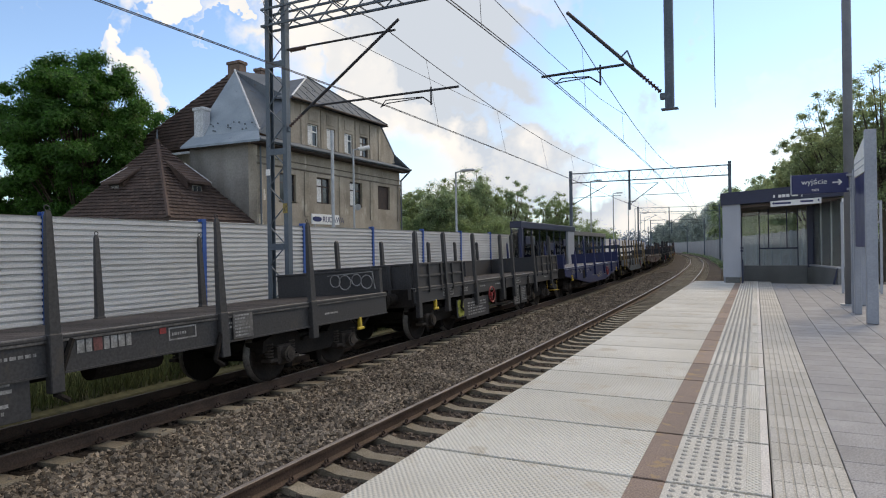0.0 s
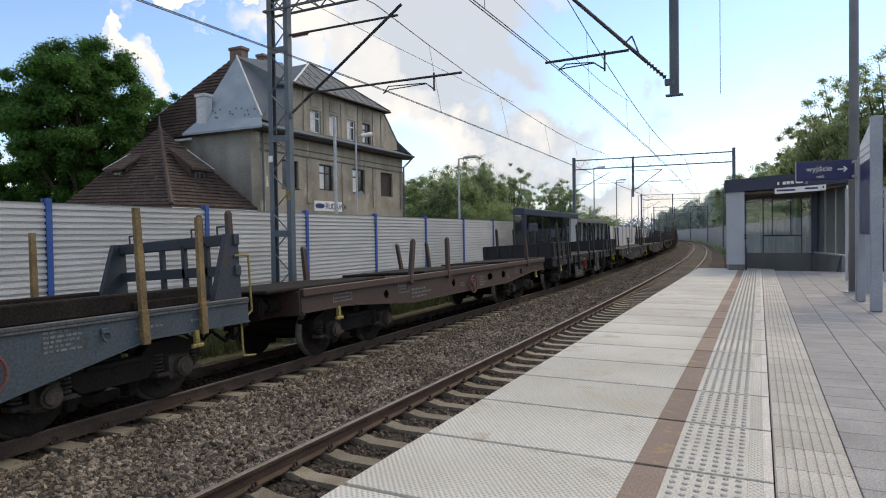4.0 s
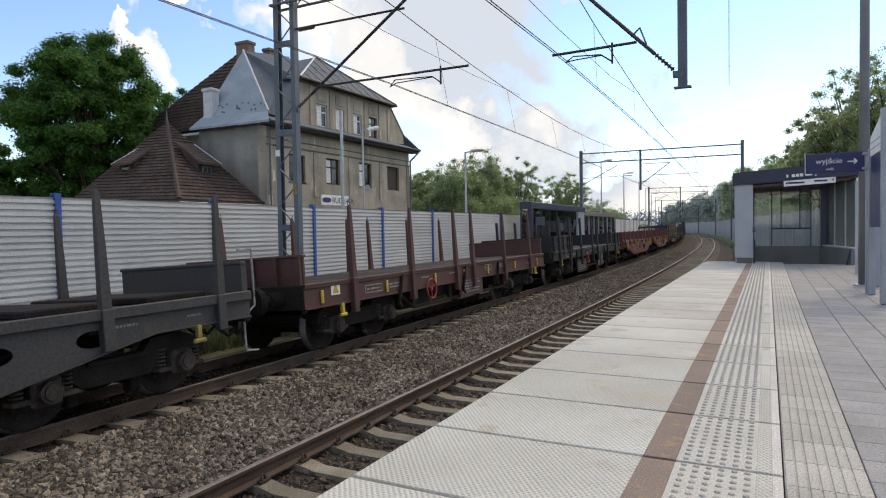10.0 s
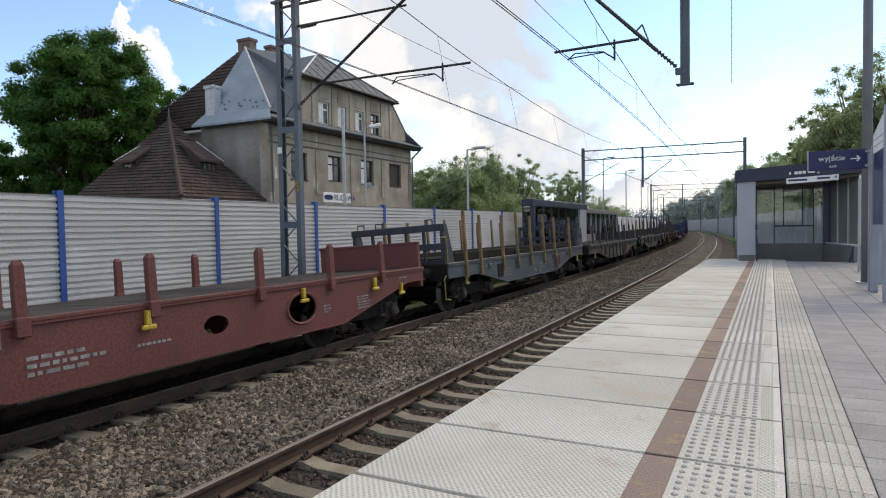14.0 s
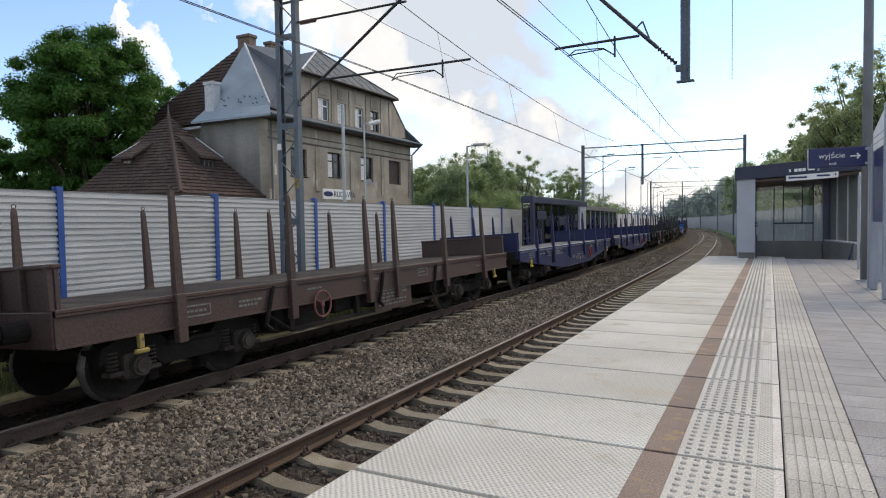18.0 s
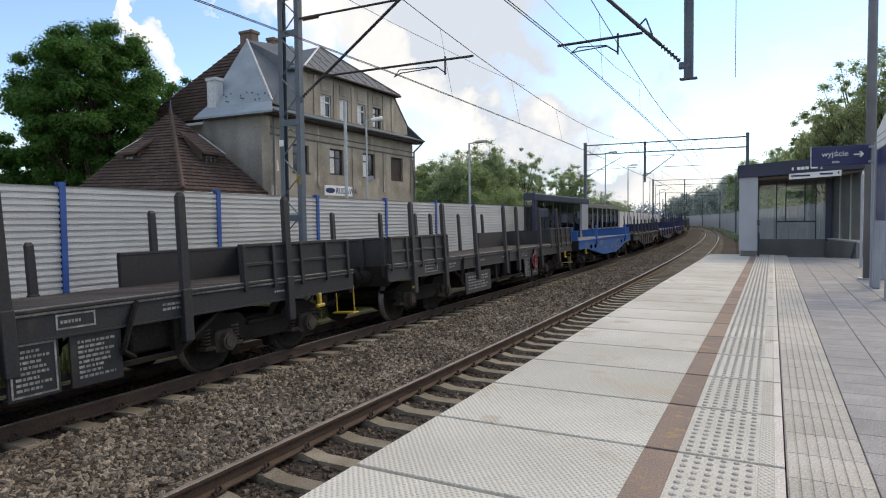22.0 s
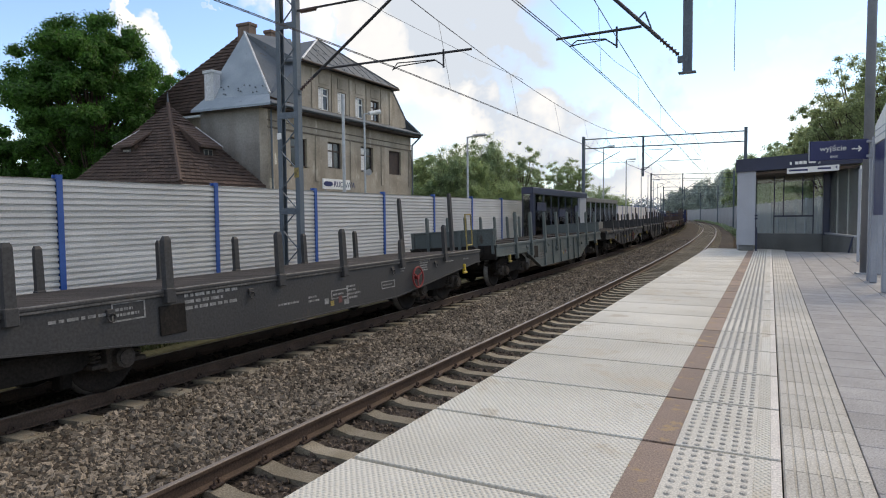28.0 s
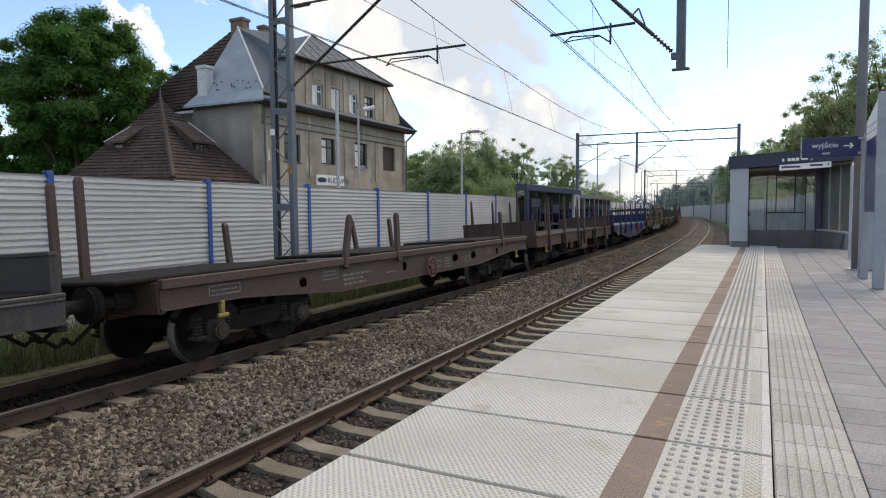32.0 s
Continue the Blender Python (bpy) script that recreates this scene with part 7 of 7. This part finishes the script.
            tagged(part("stencil", shared(("stencil", j, w), lambda: bars_mesh(5 if j == 0 else 8, w * 0.9, h * 0.9, 20 + j, j == 1), mark), None, pl, m=Matrix.Translation((0.015, -w * 0.45, -h * 0.45))), kind="stuff")
    # stencils on the sill: unreadable lines as bars
    zc = -0.16 - k["d1"] * 0.5 if k["d1"] > 0.5 else -0.25
    spots = [(-0.43, 1, 0.5, 0.05, True), (-0.36, 1, 0.9, 0.07, False), (-0.28, 2, 0.35, 0.13, True), (-0.2, 3, 0.95, 0.25, False), (-0.1, 1, 0.6, 0.06, False), (-0.045, 2, 0.3, 0.13, False), (0.02, 1, 0.4, 0.06, True), (0.07, 4, 0.45, 0.28, False), (0.135, 1, 0.4, 0.05, True), (0.2, 3, 0.22, 0.16, False), (0.26, 5, 0.5, 0.26, False), (0.335, 1, 0.45, 0.06, False), (0.41, 1, 0.35, 0.05, False)]
    if k["d1"] < 0.5:
        spots = [(-0.38, 1, 0.5, 0.06, True), (-0.3, 2, 0.6, 0.13, False), (-0.17, 1, 0.4, 0.06, False), (-0.06, 1, 0.55, 0.07, False), (0.09, 1, 0.35, 0.07, True), (0.18, 2, 0.4, 0.12, False), (0.36, 1, 0.5, 0.06, False)]
    for j, (f, rows, w, h, fr) in enumerate(spots):
        y = f * lb + r.uniform(-0.3, 0.3)
        if any(abs(y + w / 2 - q[0]) < q[2] + w / 2 for q in holes):
            continue
        z = -k["d0"] * 0.55 - h / 2 if abs(f) > k["y0"] + 0.02 else zc - h / 2 + 0.08
        v = r.randint(0, 2)
        tagged(part("stencil", shared(("stencil_line", j, v, k["d1"] > 0.5), lambda: bars_mesh(rows, w, h, 7 * j + v, fr), mark), None, t, "white stencilled lines", m=up @ Matrix.Translation((HALF, y, z))), kind="stuff")
    # worn edge of the deck with its highlight painted in, placard frames and coloured labels on the sill
    if not k.get("lip"):
        part("rub_strip", shared(("rub_strip", lq, col in ("navy", "blue")), lambda: Mb().cbox(-0.06, 0.028, -lq / 2, lq / 2, -0.07, 0.016, 0.008), M_EDGE_PALE_LIT if col == "navy" else pm if col in ("blue", "red", "maroon", "rust", "teal") else M_EDGE_WORN_LIT), None, t, "worn deck edge, its highlight painted in on some wagons", m=up @ Matrix.Translation((HALF, 0, 0)))
    if k["d1"] > 0.7 and not holes:
        hd = part("placard_holder", shared(("placard_holder",), lambda: Mb().cbox(-0.005, 0.02, -0.2, 0.2, -0.19, 0.19, 0.006), M_BOGIE), None, t, "black placard frame", m=up @ Matrix.Translation((HALF, (-0.275 if kind == "flat" else -0.235) * lb, -0.38)))
        if kind == "flat":
            part("placard", shared(("placard",), lambda: Mb().box(0.021, 0.025, -0.13, 0.13, 0.0, 0.15), M_WHITE), None, hd, "white paper placard")
        for j, (f, z, w, h, mt) in enumerate(((0.0, -0.5, 0.11, 0.1, M_MARK), (0.012, -0.56, 0.1, 0.09, M_YELLOW_OLD), (0.03, -0.5, 0.1, 0.12, M_RED_OLD), (0.042, -0.58, 0.14, 0.09, M_MARK))):
            part("label_plate", shared(("label_plate", j), lambda: Mb().box(0.003, 0.008, 0, w, -h, 0), mt), None, t, m=up @ Matrix.Translation((HALF, f * lb, z)))
        for f in (-0.3, -0.13, 0.17, 0.31):
            part("lashing_ring", shared(("lashing_ring",), lambda: Mb().cbox(0, 0.03, -0.05, 0.05, -0.04, 0.04, 0.008).ring((0.04, 0, -0.06), (1, 0, 0), 0.05, 0.011, 10, 5), pm), None, t, m=up @ Matrix.Translation((HALF, f * lb, -0.17)))
    if kind in ("grey", "deep", "slot") and not holes or kind == "deep":
        for f in (-0.165, -0.09, -0.015, 0.06, 0.125, 0.175):
            part("stiffener", shared(("stiffener", k["d1"]), lambda: Mb().cbox(0, 0.045, -0.02, 0.02, -k["d1"] + 0.02, -0.07, 0.005), pm), None, t, m=up @ Matrix.Translation((HALF, f * lb, 0)))
    if k["wheel"]:
        part("brake_wheel", shared(("brake_wheel",), brake_wheel, M_RED_OLD if old else M_RED), None, t, "red hand-brake wheel", m=up @ Matrix.Translation((HALF + 0.02, (k["wheel"] if seed != 120 else 0.155) * lb - (0.35 if kind == "stake" and ln > 14.4 else 0.5 if kind == "flat" else 0.0), -0.42 if k["d1"] > 0.5 else -0.45)))
    for y in (-lb / 2 + 1.0, lb / 2 - 1.0):
        part("rope_hook", shared(("hook",), hook, yel), None, t, "yellow hook", m=up @ Matrix.Translation((HALF, y, -k["d0"] - 0.02)))
    if col == "maroon":
        for y in (-5.95, -3.85, -1.75, -0.15, 1.4, 3.5, 5.6):
            part("rope_clip", shared(("rope_clip",), lambda: Mb().cbox(0, 0.04, -0.035, 0.035, -0.13, 0.1, 0.012), M_YELLOW), None, t, "small yellow clip", m=up @ Matrix.Translation((HALF, y, -0.22)))
        sg = part("warning_plate", shared(("warning_plate",), lambda: Mb().cbox(0, 0.012, -0.13, 0.13, -0.12, 0.12, 0.004), M_WHITE), None, t, "white plate", m=up @ Matrix.Translation((HALF, -5.55, -0.12)))
        part("triangle", shared(("triangle",), lambda: Mb().prism([(-0.09, -0.09), (0.09, -0.09), (0.0, 0.09)], "x", 0.013, 0.017), M_YELLOW), None, sg, "yellow triangle")
    if kind == "belly":
        for f in (-0.43, -0.27, -0.1, 0.15, 0.33):
            part("rope_hook", shared(("hook",), hook, M_YELLOW), None, t, "yellow hook", m=up @ Matrix.Translation((HALF + 0.02, f * lb, -0.12)))
        part("hole_rim", shared(("rim",), lambda: Mb().ring((0, 0, 0), (1, 0, 0), 0.3, 0.03, 24, 5), pm), None, t, m=up @ Matrix.Translation((HALF, 0.149 * lq, -0.41)) @ Matrix.Diagonal((1, 1.22, 0.83, 1)))
    if k.get("lugs"):
        for f in (-0.3, -0.06, 0.08, 0.22):
            part("lug", shared(("lug",), lambda: Mb().cbox(0, 0.06, -0.05, 0.05, -0.06, 0.06, 0.02), M_YELLOW_OLD if kind == "grey" else pm), None, t, m=up @ Matrix.Translation((HALF, f * lb, -0.36)))
    if k.get("disc"):
        part("emblem", shared(("emblem",), lambda: Mb().ring((0.006, 0, 0), (1, 0, 0), 0.17, 0.015, 24, 4).box(0.004, 0.008, -0.015, 0.015, -0.16, 0.16), M_MARK), None, t, "white ring emblem", m=up @ Matrix.Translation((HALF, k["disc"] * lb, -0.4)))
    if k.get("rail"):
        mt = M_MARK if k["rail"] == 1 else M_YELLOW_OLD
        part("step_rail", shared(("step_rail",), step_rail, mt), None, t, "bent grab rail and step", m=up @ Matrix.Translation((HALF - 0.05, lb / 2 - 0.15, -0.1)))
        if k["rail"] == 2:
            part("step_rail", shared(("step_rail",), step_rail, mt), None, t, "bent grab rail and step", m=up @ Matrix.Translation((HALF - 0.05, -lb / 2 - 0.15, -0.1)))
    if k.get("tall"):
        part("grab_frame", shared(("handrail",), handrail, M_YELLOW_OLD), None, t, "yellow grab frame", m=up @ Matrix.Translation((HALF - 0.15, lb / 2 - 0.25, 0)))
        for e in (-1, 1):
            for x, y in ((-0.9, 0.1), (0.75, 0.25)):
                part("tall_stake", shared(("tall_stake",), lambda: stake_mesh(1.55, "r", 0.1), pm), None, t, m=up @ Matrix.Translation((x, e * (lb / 2 - y), 0)) @ Matrix.Rotation(radians(r.uniform(-3, 3)), 4, "X"))
    WAGONS.append((t, front, rear, wheels))
    return t


# worn edges, lightened further to paint in the sky's highlight
M_EDGE_PALE_LIT = mat("deck_edge_bare_lit", (0.1, 0.13, 0.2), (0.26, 0.29, 0.36), 0.5, 0.1, 1.5, 30, 0.1)
M_EDGE_WORN_LIT = mat("deck_edge_worn_lit", (0.05, 0.048, 0.047), (0.15, 0.143, 0.136), 0.6, 0.2, 3, 30, 0.1)
M_STAKE_OCHRE = mat("stake_ochre", (0.13, 0.09, 0.042), (0.25, 0.17, 0.08), 0.85, 0, 3, 40, 0.1)
front = TRAIN[0][0] - 14.4
for i, (rear, kind, col) in enumerate(TRAIN):
    wagon(front, rear, kind, col, 100 + i)
    front = rear

first = WAGONS[0][0]
mb = Mb()
for y, z, q in ((-0.5, 0.3, 0.13), (-0.25, 0.26, 0.15), (0.05, 0.3, 0.12), (0.3, 0.25, 0.14)):
    mb.ring((y, -0.004, z), (0, 1, 0), q, 0.014, 14, 4)
mb.pipe([(-0.7, -0.004, 0.42), (0.45, -0.004, 0.46), (0.5, -0.004, 0.1)], 0.014, 4)
tagged(part("graffiti", mb, M_MARK, first, "white scrawled graffiti", m=Matrix.Translation((0.75, WAGONS[0][2] / 2 - WAGONS[0][1] / 2 - 0.74, DECK))), kind="stuff")
up0 = Matrix.Translation((HALF, 0, DECK))
mb = Mb()
for y, w in ((0.0, 0.09), (0.11, 0.07), (0.33, 0.07), (0.42, 0.08), (0.52, 0.08), (0.62, 0.07)):
    mb.box(0.004, 0.007, y, y + w, -0.075, 0.075)
tagged(part("maker_mark", mb, M_MARK, first, "white bars of a worn company mark", m=up0 @ Matrix.Translation((0, -0.02, -0.15))), kind="stuff")
part("maker_mark", Mb().box(0.004, 0.007, 0.2, 0.31, -0.075, 0.08), M_RED_OLD, first, "red piece of the company mark", m=up0 @ Matrix.Translation((0, -0.02, -0.15)))
part("label_plate", Mb().box(0.003, 0.008, 0, 0.1, -0.05, 0.05), M_RED, first, "red label", m=up0 @ Matrix.Translation((0, 1.08, -0.1)))
dp = part("data_plate", Mb().cbox(-0.005, 0.02, 0, 0.4, -0.41, 0.0, 0.005), M_EDGE_WORN_LIT, first, "pale stencilled plate", m=up0 @ Matrix.Translation((0.015, 2.32, 0.02)))
tagged(part("stencil", bars_mesh(7, 0.34, 0.34, 5), M_MARK, dp, m=Matrix.Translation((0.018, 0.03, -0.38))), kind="stuff")
second = WAGONS[1][0]
mb = Mb()
for y, z, q in ((0.1, -0.1, 0.12), (0.22, -0.2, 0.14), (0.12, -0.3, 0.13), (0.3, -0.08, 0.07), (0.28, -0.33, 0.09)):
    mb.cyl((0.004, y, z), (0.009, y, z), q, 9)
tagged(part("graffiti", mb, mat("spray_yellow_green", (0.2, 0.22, 0.03), (0.3, 0.31, 0.05), 0.7, 0, 6, 40, 0.0), second, "yellow-green sprayed graffiti", m=up0 @ Matrix.Translation((0.0, -3.62, -0.45))), kind="stuff")
part("data_plate", Mb().cbox(-0.02, 0.003, -0.05, 0.5, -0.46, 0.0, 0.005), PAINT["grey"], second, m=up0 @ Matrix.Translation((0.0, -3.62, -0.44)))


# ---- trees ----
def leaf_cloud(n, centres, radii, size, seed, flat=0.75, air=0.3):
    """Small leaf clumps scattered through blobs, tilted outwards and up; returns a mesh's vertices and faces."""
    r = np.random.RandomState(seed)
    k = r.randint(0, len(centres), n)
    c, rad = np.array(centres)[k], np.array(radii)[k]
    d = r.normal(size=(n, 3))
    d /= np.linalg.norm(d, axis=1)[:, None]
    p = c + d * (rad * np.clip(np.abs(r.normal(0.65, air, n)), 0, 1.0 + air))[:, None] * np.array([1, 1, flat])
    nrm = d + np.array([0, 0, 0.55]) + r.normal(0, 0.45, (n, 3))
    u = np.cross(nrm, r.normal(size=(n, 3)))
    u /= np.linalg.norm(u, axis=1)[:, None] + 1e-9
    w = np.cross(nrm, u)
    w /= np.linalg.norm(w, axis=1)[:, None] + 1e-9
    s = r.uniform(size[0], size[1], n)[:, None]
    v = np.stack([p - u * s * 0.8, p + u * s * 0.8 - np.array([0, 0, 0.2]) * s, p + w * s * 1.25], 1).reshape(-1, 3)
    f = np.arange(3 * n).reshape(-1, 3)
    return v, f


def tree(x, y, h, cr, trunk_h, leaf, seed, label, dens=9000, size=(0.08, 0.16), z0=-1.46, lobes=26, lobe=(0.16, 0.36), shell=(0.3, 0.9), flat=0.75, air=0.3):
    r = random.Random(seed)
    t = thing("tree", label, "tree", Matrix.Translation((x, y, z0)))
    mb = Mb()
    bend = [Vector((0, 0, 0))]
    for i in range(5):
        bend.append(Vector((r.uniform(-0.12, 0.12) * i * 0.5, r.uniform(-0.12, 0.12) * i * 0.5, h * 0.72 * (i + 1) / 5)))
    r0 = h * 0.02
    for i in range(5):
        mb.cyl(bend[i], bend[i + 1], r0 * (1 - i * 0.17), 9, r0 * (1 - (i + 1) * 0.17))
    part("trunk", mb, M_BARK, t)
    cen, rad = [], []
    half = (h - trunk_h) / 2
    limbs = Mb()
    for i in range(lobes):
        a, e = r.uniform(0, 2 * math.pi), r.uniform(-1, 1)
        q = r.uniform(*shell)
        lr = cr * r.uniform(*lobe)
        g = math.sqrt(1 - e * e) ** 0.8 * q * (1 + r.uniform(-0.08, 0.08))
        c = Vector((math.cos(a) * g * cr, math.sin(a) * g * cr, trunk_h + half + e * q * half))
        cen.append(tuple(c))
        rad.append(lr)
        if i % 3 == 0:
            b = bend[min(5, 1 + int(max(0, c.z / h) * 3.4))]
            m = b.lerp(c, 0.5) + Vector((0, 0, -0.04 * h))
            limbs.cyl(b, m, r0 * 0.32, 5, r0 * 0.2).cyl(m, c, r0 * 0.2, 5, r0 * 0.05)
    tagged(part("branchwork", limbs, M_BARK, t), kind="stuff")
    v, f = leaf_cloud(dens, cen, rad, size, seed, flat, air)
    me = bpy.data.meshes.new("crown")
    me.from_pydata(v.tolist(), [], f.tolist())
    me.materials.append(leaf)
    tagged(part("crown", me, None, t), kind="stuff")
    return t


tree(-37.0, 24.4, 15.5, 4.55, 3.4, M_LEAF_DARK, 11, "large dense dark green broadleaf tree beside the house", 240000, (0.06, 0.12), lobes=330, lobe=(0.12, 0.2), shell=(0.5, 0.92), flat=0.72, air=0.24)
tree(-50.3, 41.2, 18.0, 3.6, 7.5, M_LEAF_DARK, 12, "dark green tree behind the house", 26000, (0.08, 0.15), lobes=80, lobe=(0.13, 0.22))
tree(-42.6, 22.2, 9.6, 3.2, 1.0, M_LEAF_DARK, 15, "dark green tree low beside the large tree", 40000, (0.07, 0.14), lobes=110, lobe=(0.13, 0.22), flat=0.65)
tree(-46.0, 20.5, 6.4, 4.0, 0.6, M_LEAF_LIGHT, 13, "light green bush below the large tree", 18000, (0.07, 0.13), lobes=80, lobe=(0.13, 0.22))
tree(-46.0, 27.5, 6.5, 4.0, 0.6, M_LEAF_DARK, 14, "dark green bush below the large tree", 18000, (0.07, 0.13), lobes=80, lobe=(0.13, 0.22))
for i, (k, y, h, c, d) in enumerate(((-0.566, 62, 9.6, 2.4, 1), (-0.534, 66, 10.5, 2.8, 1), (-0.506, 60, 9.2, 2.6, 1), (-0.485, 70, 11.5, 3.0, 1), (-0.463, 64, 9.5, 2.6, 1), (-0.437, 74, 13.0, 3.0, 1.3), (-0.413, 78, 12.2, 2.4, 1),
                                      (-0.398, 70, 6.8, 2.4, 1), (-0.369, 84, 12.5, 3.0, 0.45), (-0.385, 88, 11.5, 2.2, 0.4), (-0.349, 90, 10.9, 1.8, 0.35), (-0.314, 110, 12.0, 3.0, 0.4), (-0.292, 108, 12.6, 3.2, 0.5),
                                      (-0.273, 112, 12.0, 3.0, 0.4), (-0.244, 130, 8.6, 4.0, 0.7), (-0.218, 150, 7.0, 5.0, 0.7), (-0.552, 58, 6.2, 3.0, 0.8), (-0.473, 60, 6.1, 3.0, 0.8), (-0.42, 66, 6.4, 2.8, 0.8))):
    h *= 1.06
    airy = d < 0.6
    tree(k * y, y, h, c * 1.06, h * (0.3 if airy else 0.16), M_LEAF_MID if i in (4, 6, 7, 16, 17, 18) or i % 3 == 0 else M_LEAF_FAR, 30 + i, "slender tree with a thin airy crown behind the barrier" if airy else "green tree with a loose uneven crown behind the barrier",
         int(30000 * d), (0.06, 0.12), lobes=int(120 * d) + 20, lobe=(0.09, 0.2) if airy else (0.13, 0.27), air=0.45)
# trees behind the platform's barrier: metres along the line, height
for i, (s, h) in enumerate(((58.0, 10.8), (61.0, 8.6), (65.0, 11.6), (69.0, 8.8), (73.0, 11.8), (78.0, 11.2), (84.0, 11.8), (90.0, 12.3), (98.0, 12.6), (108.0, 13.6), (118.0, 14.4), (130.0, 14.8), (142.0, 14.8), (158.0, 14.9), (176.0, 14.9),
                            (200.0, 14.0), (226.0, 14.0), (252.0, 14.3), (276.0, 13.8), (300.0, 13.0))):
    q = (6.7 - 0.069 * (s - 38.8) if s < 86 else 3.44) + 4.4 + (i % 3) * 0.9
    x, y, _ = along(s, q)
    tree(x, y, h, 2.7 + s * 0.012, h * 0.08, M_LEAF_LIGHT if s < 80 else M_LEAF_FAR if s < 150 else M_LEAF_HAZE, 60 + i, "green tree tinted pale for haze, loose crown, behind the platform barrier", 24000, (0.05 + s * 0.0004, 0.1 + s * 0.0008), lobes=100, lobe=(0.12, 0.26), air=0.45)
for i, (k, y, h, c) in enumerate(((0.102, 52, 14.2, 3.6), (0.15, 50, 14.8, 3.8), (0.046, 58, 11.2, 2.3), (0.125, 58, 13.6, 3.4), (0.075, 54, 12.4, 2.6), (0.19, 52, 14.6, 3.6))):
    tree(k * y, y, h, c, h * 0.2, M_LEAF_LIGHT, 90 + i, "tall pale green tree with an open crown behind the barrier", 42000, (0.05, 0.1), lobes=190, lobe=(0.08, 0.17), shell=(0.25, 1.0), air=0.42)
r = random.Random(17)
cen, rad = [], []
for i in range(60):
    s = 46 + i * 2.6
    q = (6.7 - 0.069 * (s - 38.8) if s < 86 else 3.44) - 0.75
    x, y, _ = along(s, q)
    cen.append((x, y, -1.1))
    rad.append(r.uniform(0.35, 0.7))
v, f = leaf_cloud(16000, cen, rad, (0.06, 0.13), 18)
me = bpy.data.meshes.new("weeds")
me.from_pydata(v.tolist(), [], f.tolist())
me.materials.append(M_LEAF_FAR)
tagged(new("weeds", me), "low green weeds along the foot of the barrier", "weeds", "", "stuff")

# far woods where the line bends away, distance haze put into their colour
r = np.random.RandomState(8)
cen, rad = [], []
for i in range(150):
    a = -0.75 + 1.2 * i / 150
    d = 330 + 60 * r.rand()
    cen.append((math.sin(a) * d - 20, math.cos(a) * d, 2 + 3.5 * r.rand()))
    rad.append(5 + 3 * r.rand())
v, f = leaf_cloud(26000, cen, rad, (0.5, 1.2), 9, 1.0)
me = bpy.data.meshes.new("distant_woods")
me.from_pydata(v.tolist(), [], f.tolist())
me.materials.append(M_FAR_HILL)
tagged(new("distant_woods", me), "line of distant woods tinted blue-grey for haze", "woods", "", "stuff")

# grass beyond the far track
def grass(name, n, s_lim, o_lim, h, seed, z, label):
    r = np.random.RandomState(seed)
    s, o = r.uniform(*s_lim, n), r.uniform(*o_lim, n)
    a = np.maximum(0, s - S0) / R0
    x = np.where(s <= S0, AX + o, AX - R0 + (R0 + o) * np.cos(a))
    y = np.where(s <= S0, s, S0 + (R0 + o) * np.sin(a))
    ang, hh = r.uniform(0, 6.28, n), r.uniform(*h, n)
    dx, dy = np.cos(ang) * 0.012, np.sin(ang) * 0.012
    lx, ly = r.normal(0, 0.25, n) * hh, r.normal(0, 0.25, n) * hh
    zz = np.full(n, z)
    v = np.stack([np.stack([x - dx, y - dy, zz], 1), np.stack([x + dx, y + dy, zz], 1), np.stack([x + lx, y + ly, zz + hh], 1)], 1).reshape(-1, 3)
    me = bpy.data.meshes.new(name)
    me.from_pydata(v.tolist(), [], np.arange(3 * n).reshape(-1, 3).tolist())
    me.materials.append(M_GRASS)
    return tagged(new(name, me), label, "grass", "", "stuff")


grass("grass", 60000, (2, 60), (-8.7, -6.9), (0.25, 0.75), 21, -1.2, "rough green grass between the far track and the barrier")


# ---- what moves ----
def run(t):
    """Metres that the train has gone at t seconds."""
    return 10.776 * t + 0.16980 * t * t / 2 - 0.0029770 * t ** 3 / 3 - 0.45


def motions():
    times = sorted({*[i * 0.5 for i in range(65)]})
    for t_ob, a, b, wheels in WAGONS:
        rows, reach = [], (b - a) / 2 - 2.6
        mid = (a + b) / 2
        for t in times:
            c = mid - run(t)
            p, q = along(c - reach, OFF_FAR), along(c + reach, OFF_FAR)
            rows.append((t, Matrix.Translation(((p[0] + q[0]) / 2, (p[1] + q[1]) / 2, ZF)) @ Matrix.Rotation(math.atan2(p[0] - q[0], q[1] - p[1]), 4, "Z") @ Matrix.Rotation(-CANT, 4, "Y")))
        walk(t_ob, rows)
        near = [i for i in range(0, 961) if 0.0 < mid - run(i / 30) < 26.0]
        if not near:
            continue
        for w in wheels:
            base = Matrix.Translation(w.location)
            spin, ang = [(0.0, base)] if near[0] > 0 else [], 0.0
            for i in near:
                ang = -(run(i / 30) - run(near[0] / 30)) / 0.455
                spin.append((i / 30, base @ Matrix.Rotation(-ang, 4, "X")))
            if near[-1] < 960:
                spin.append((32.0, spin[-1][1]))
            walk(w, spin)


motions()
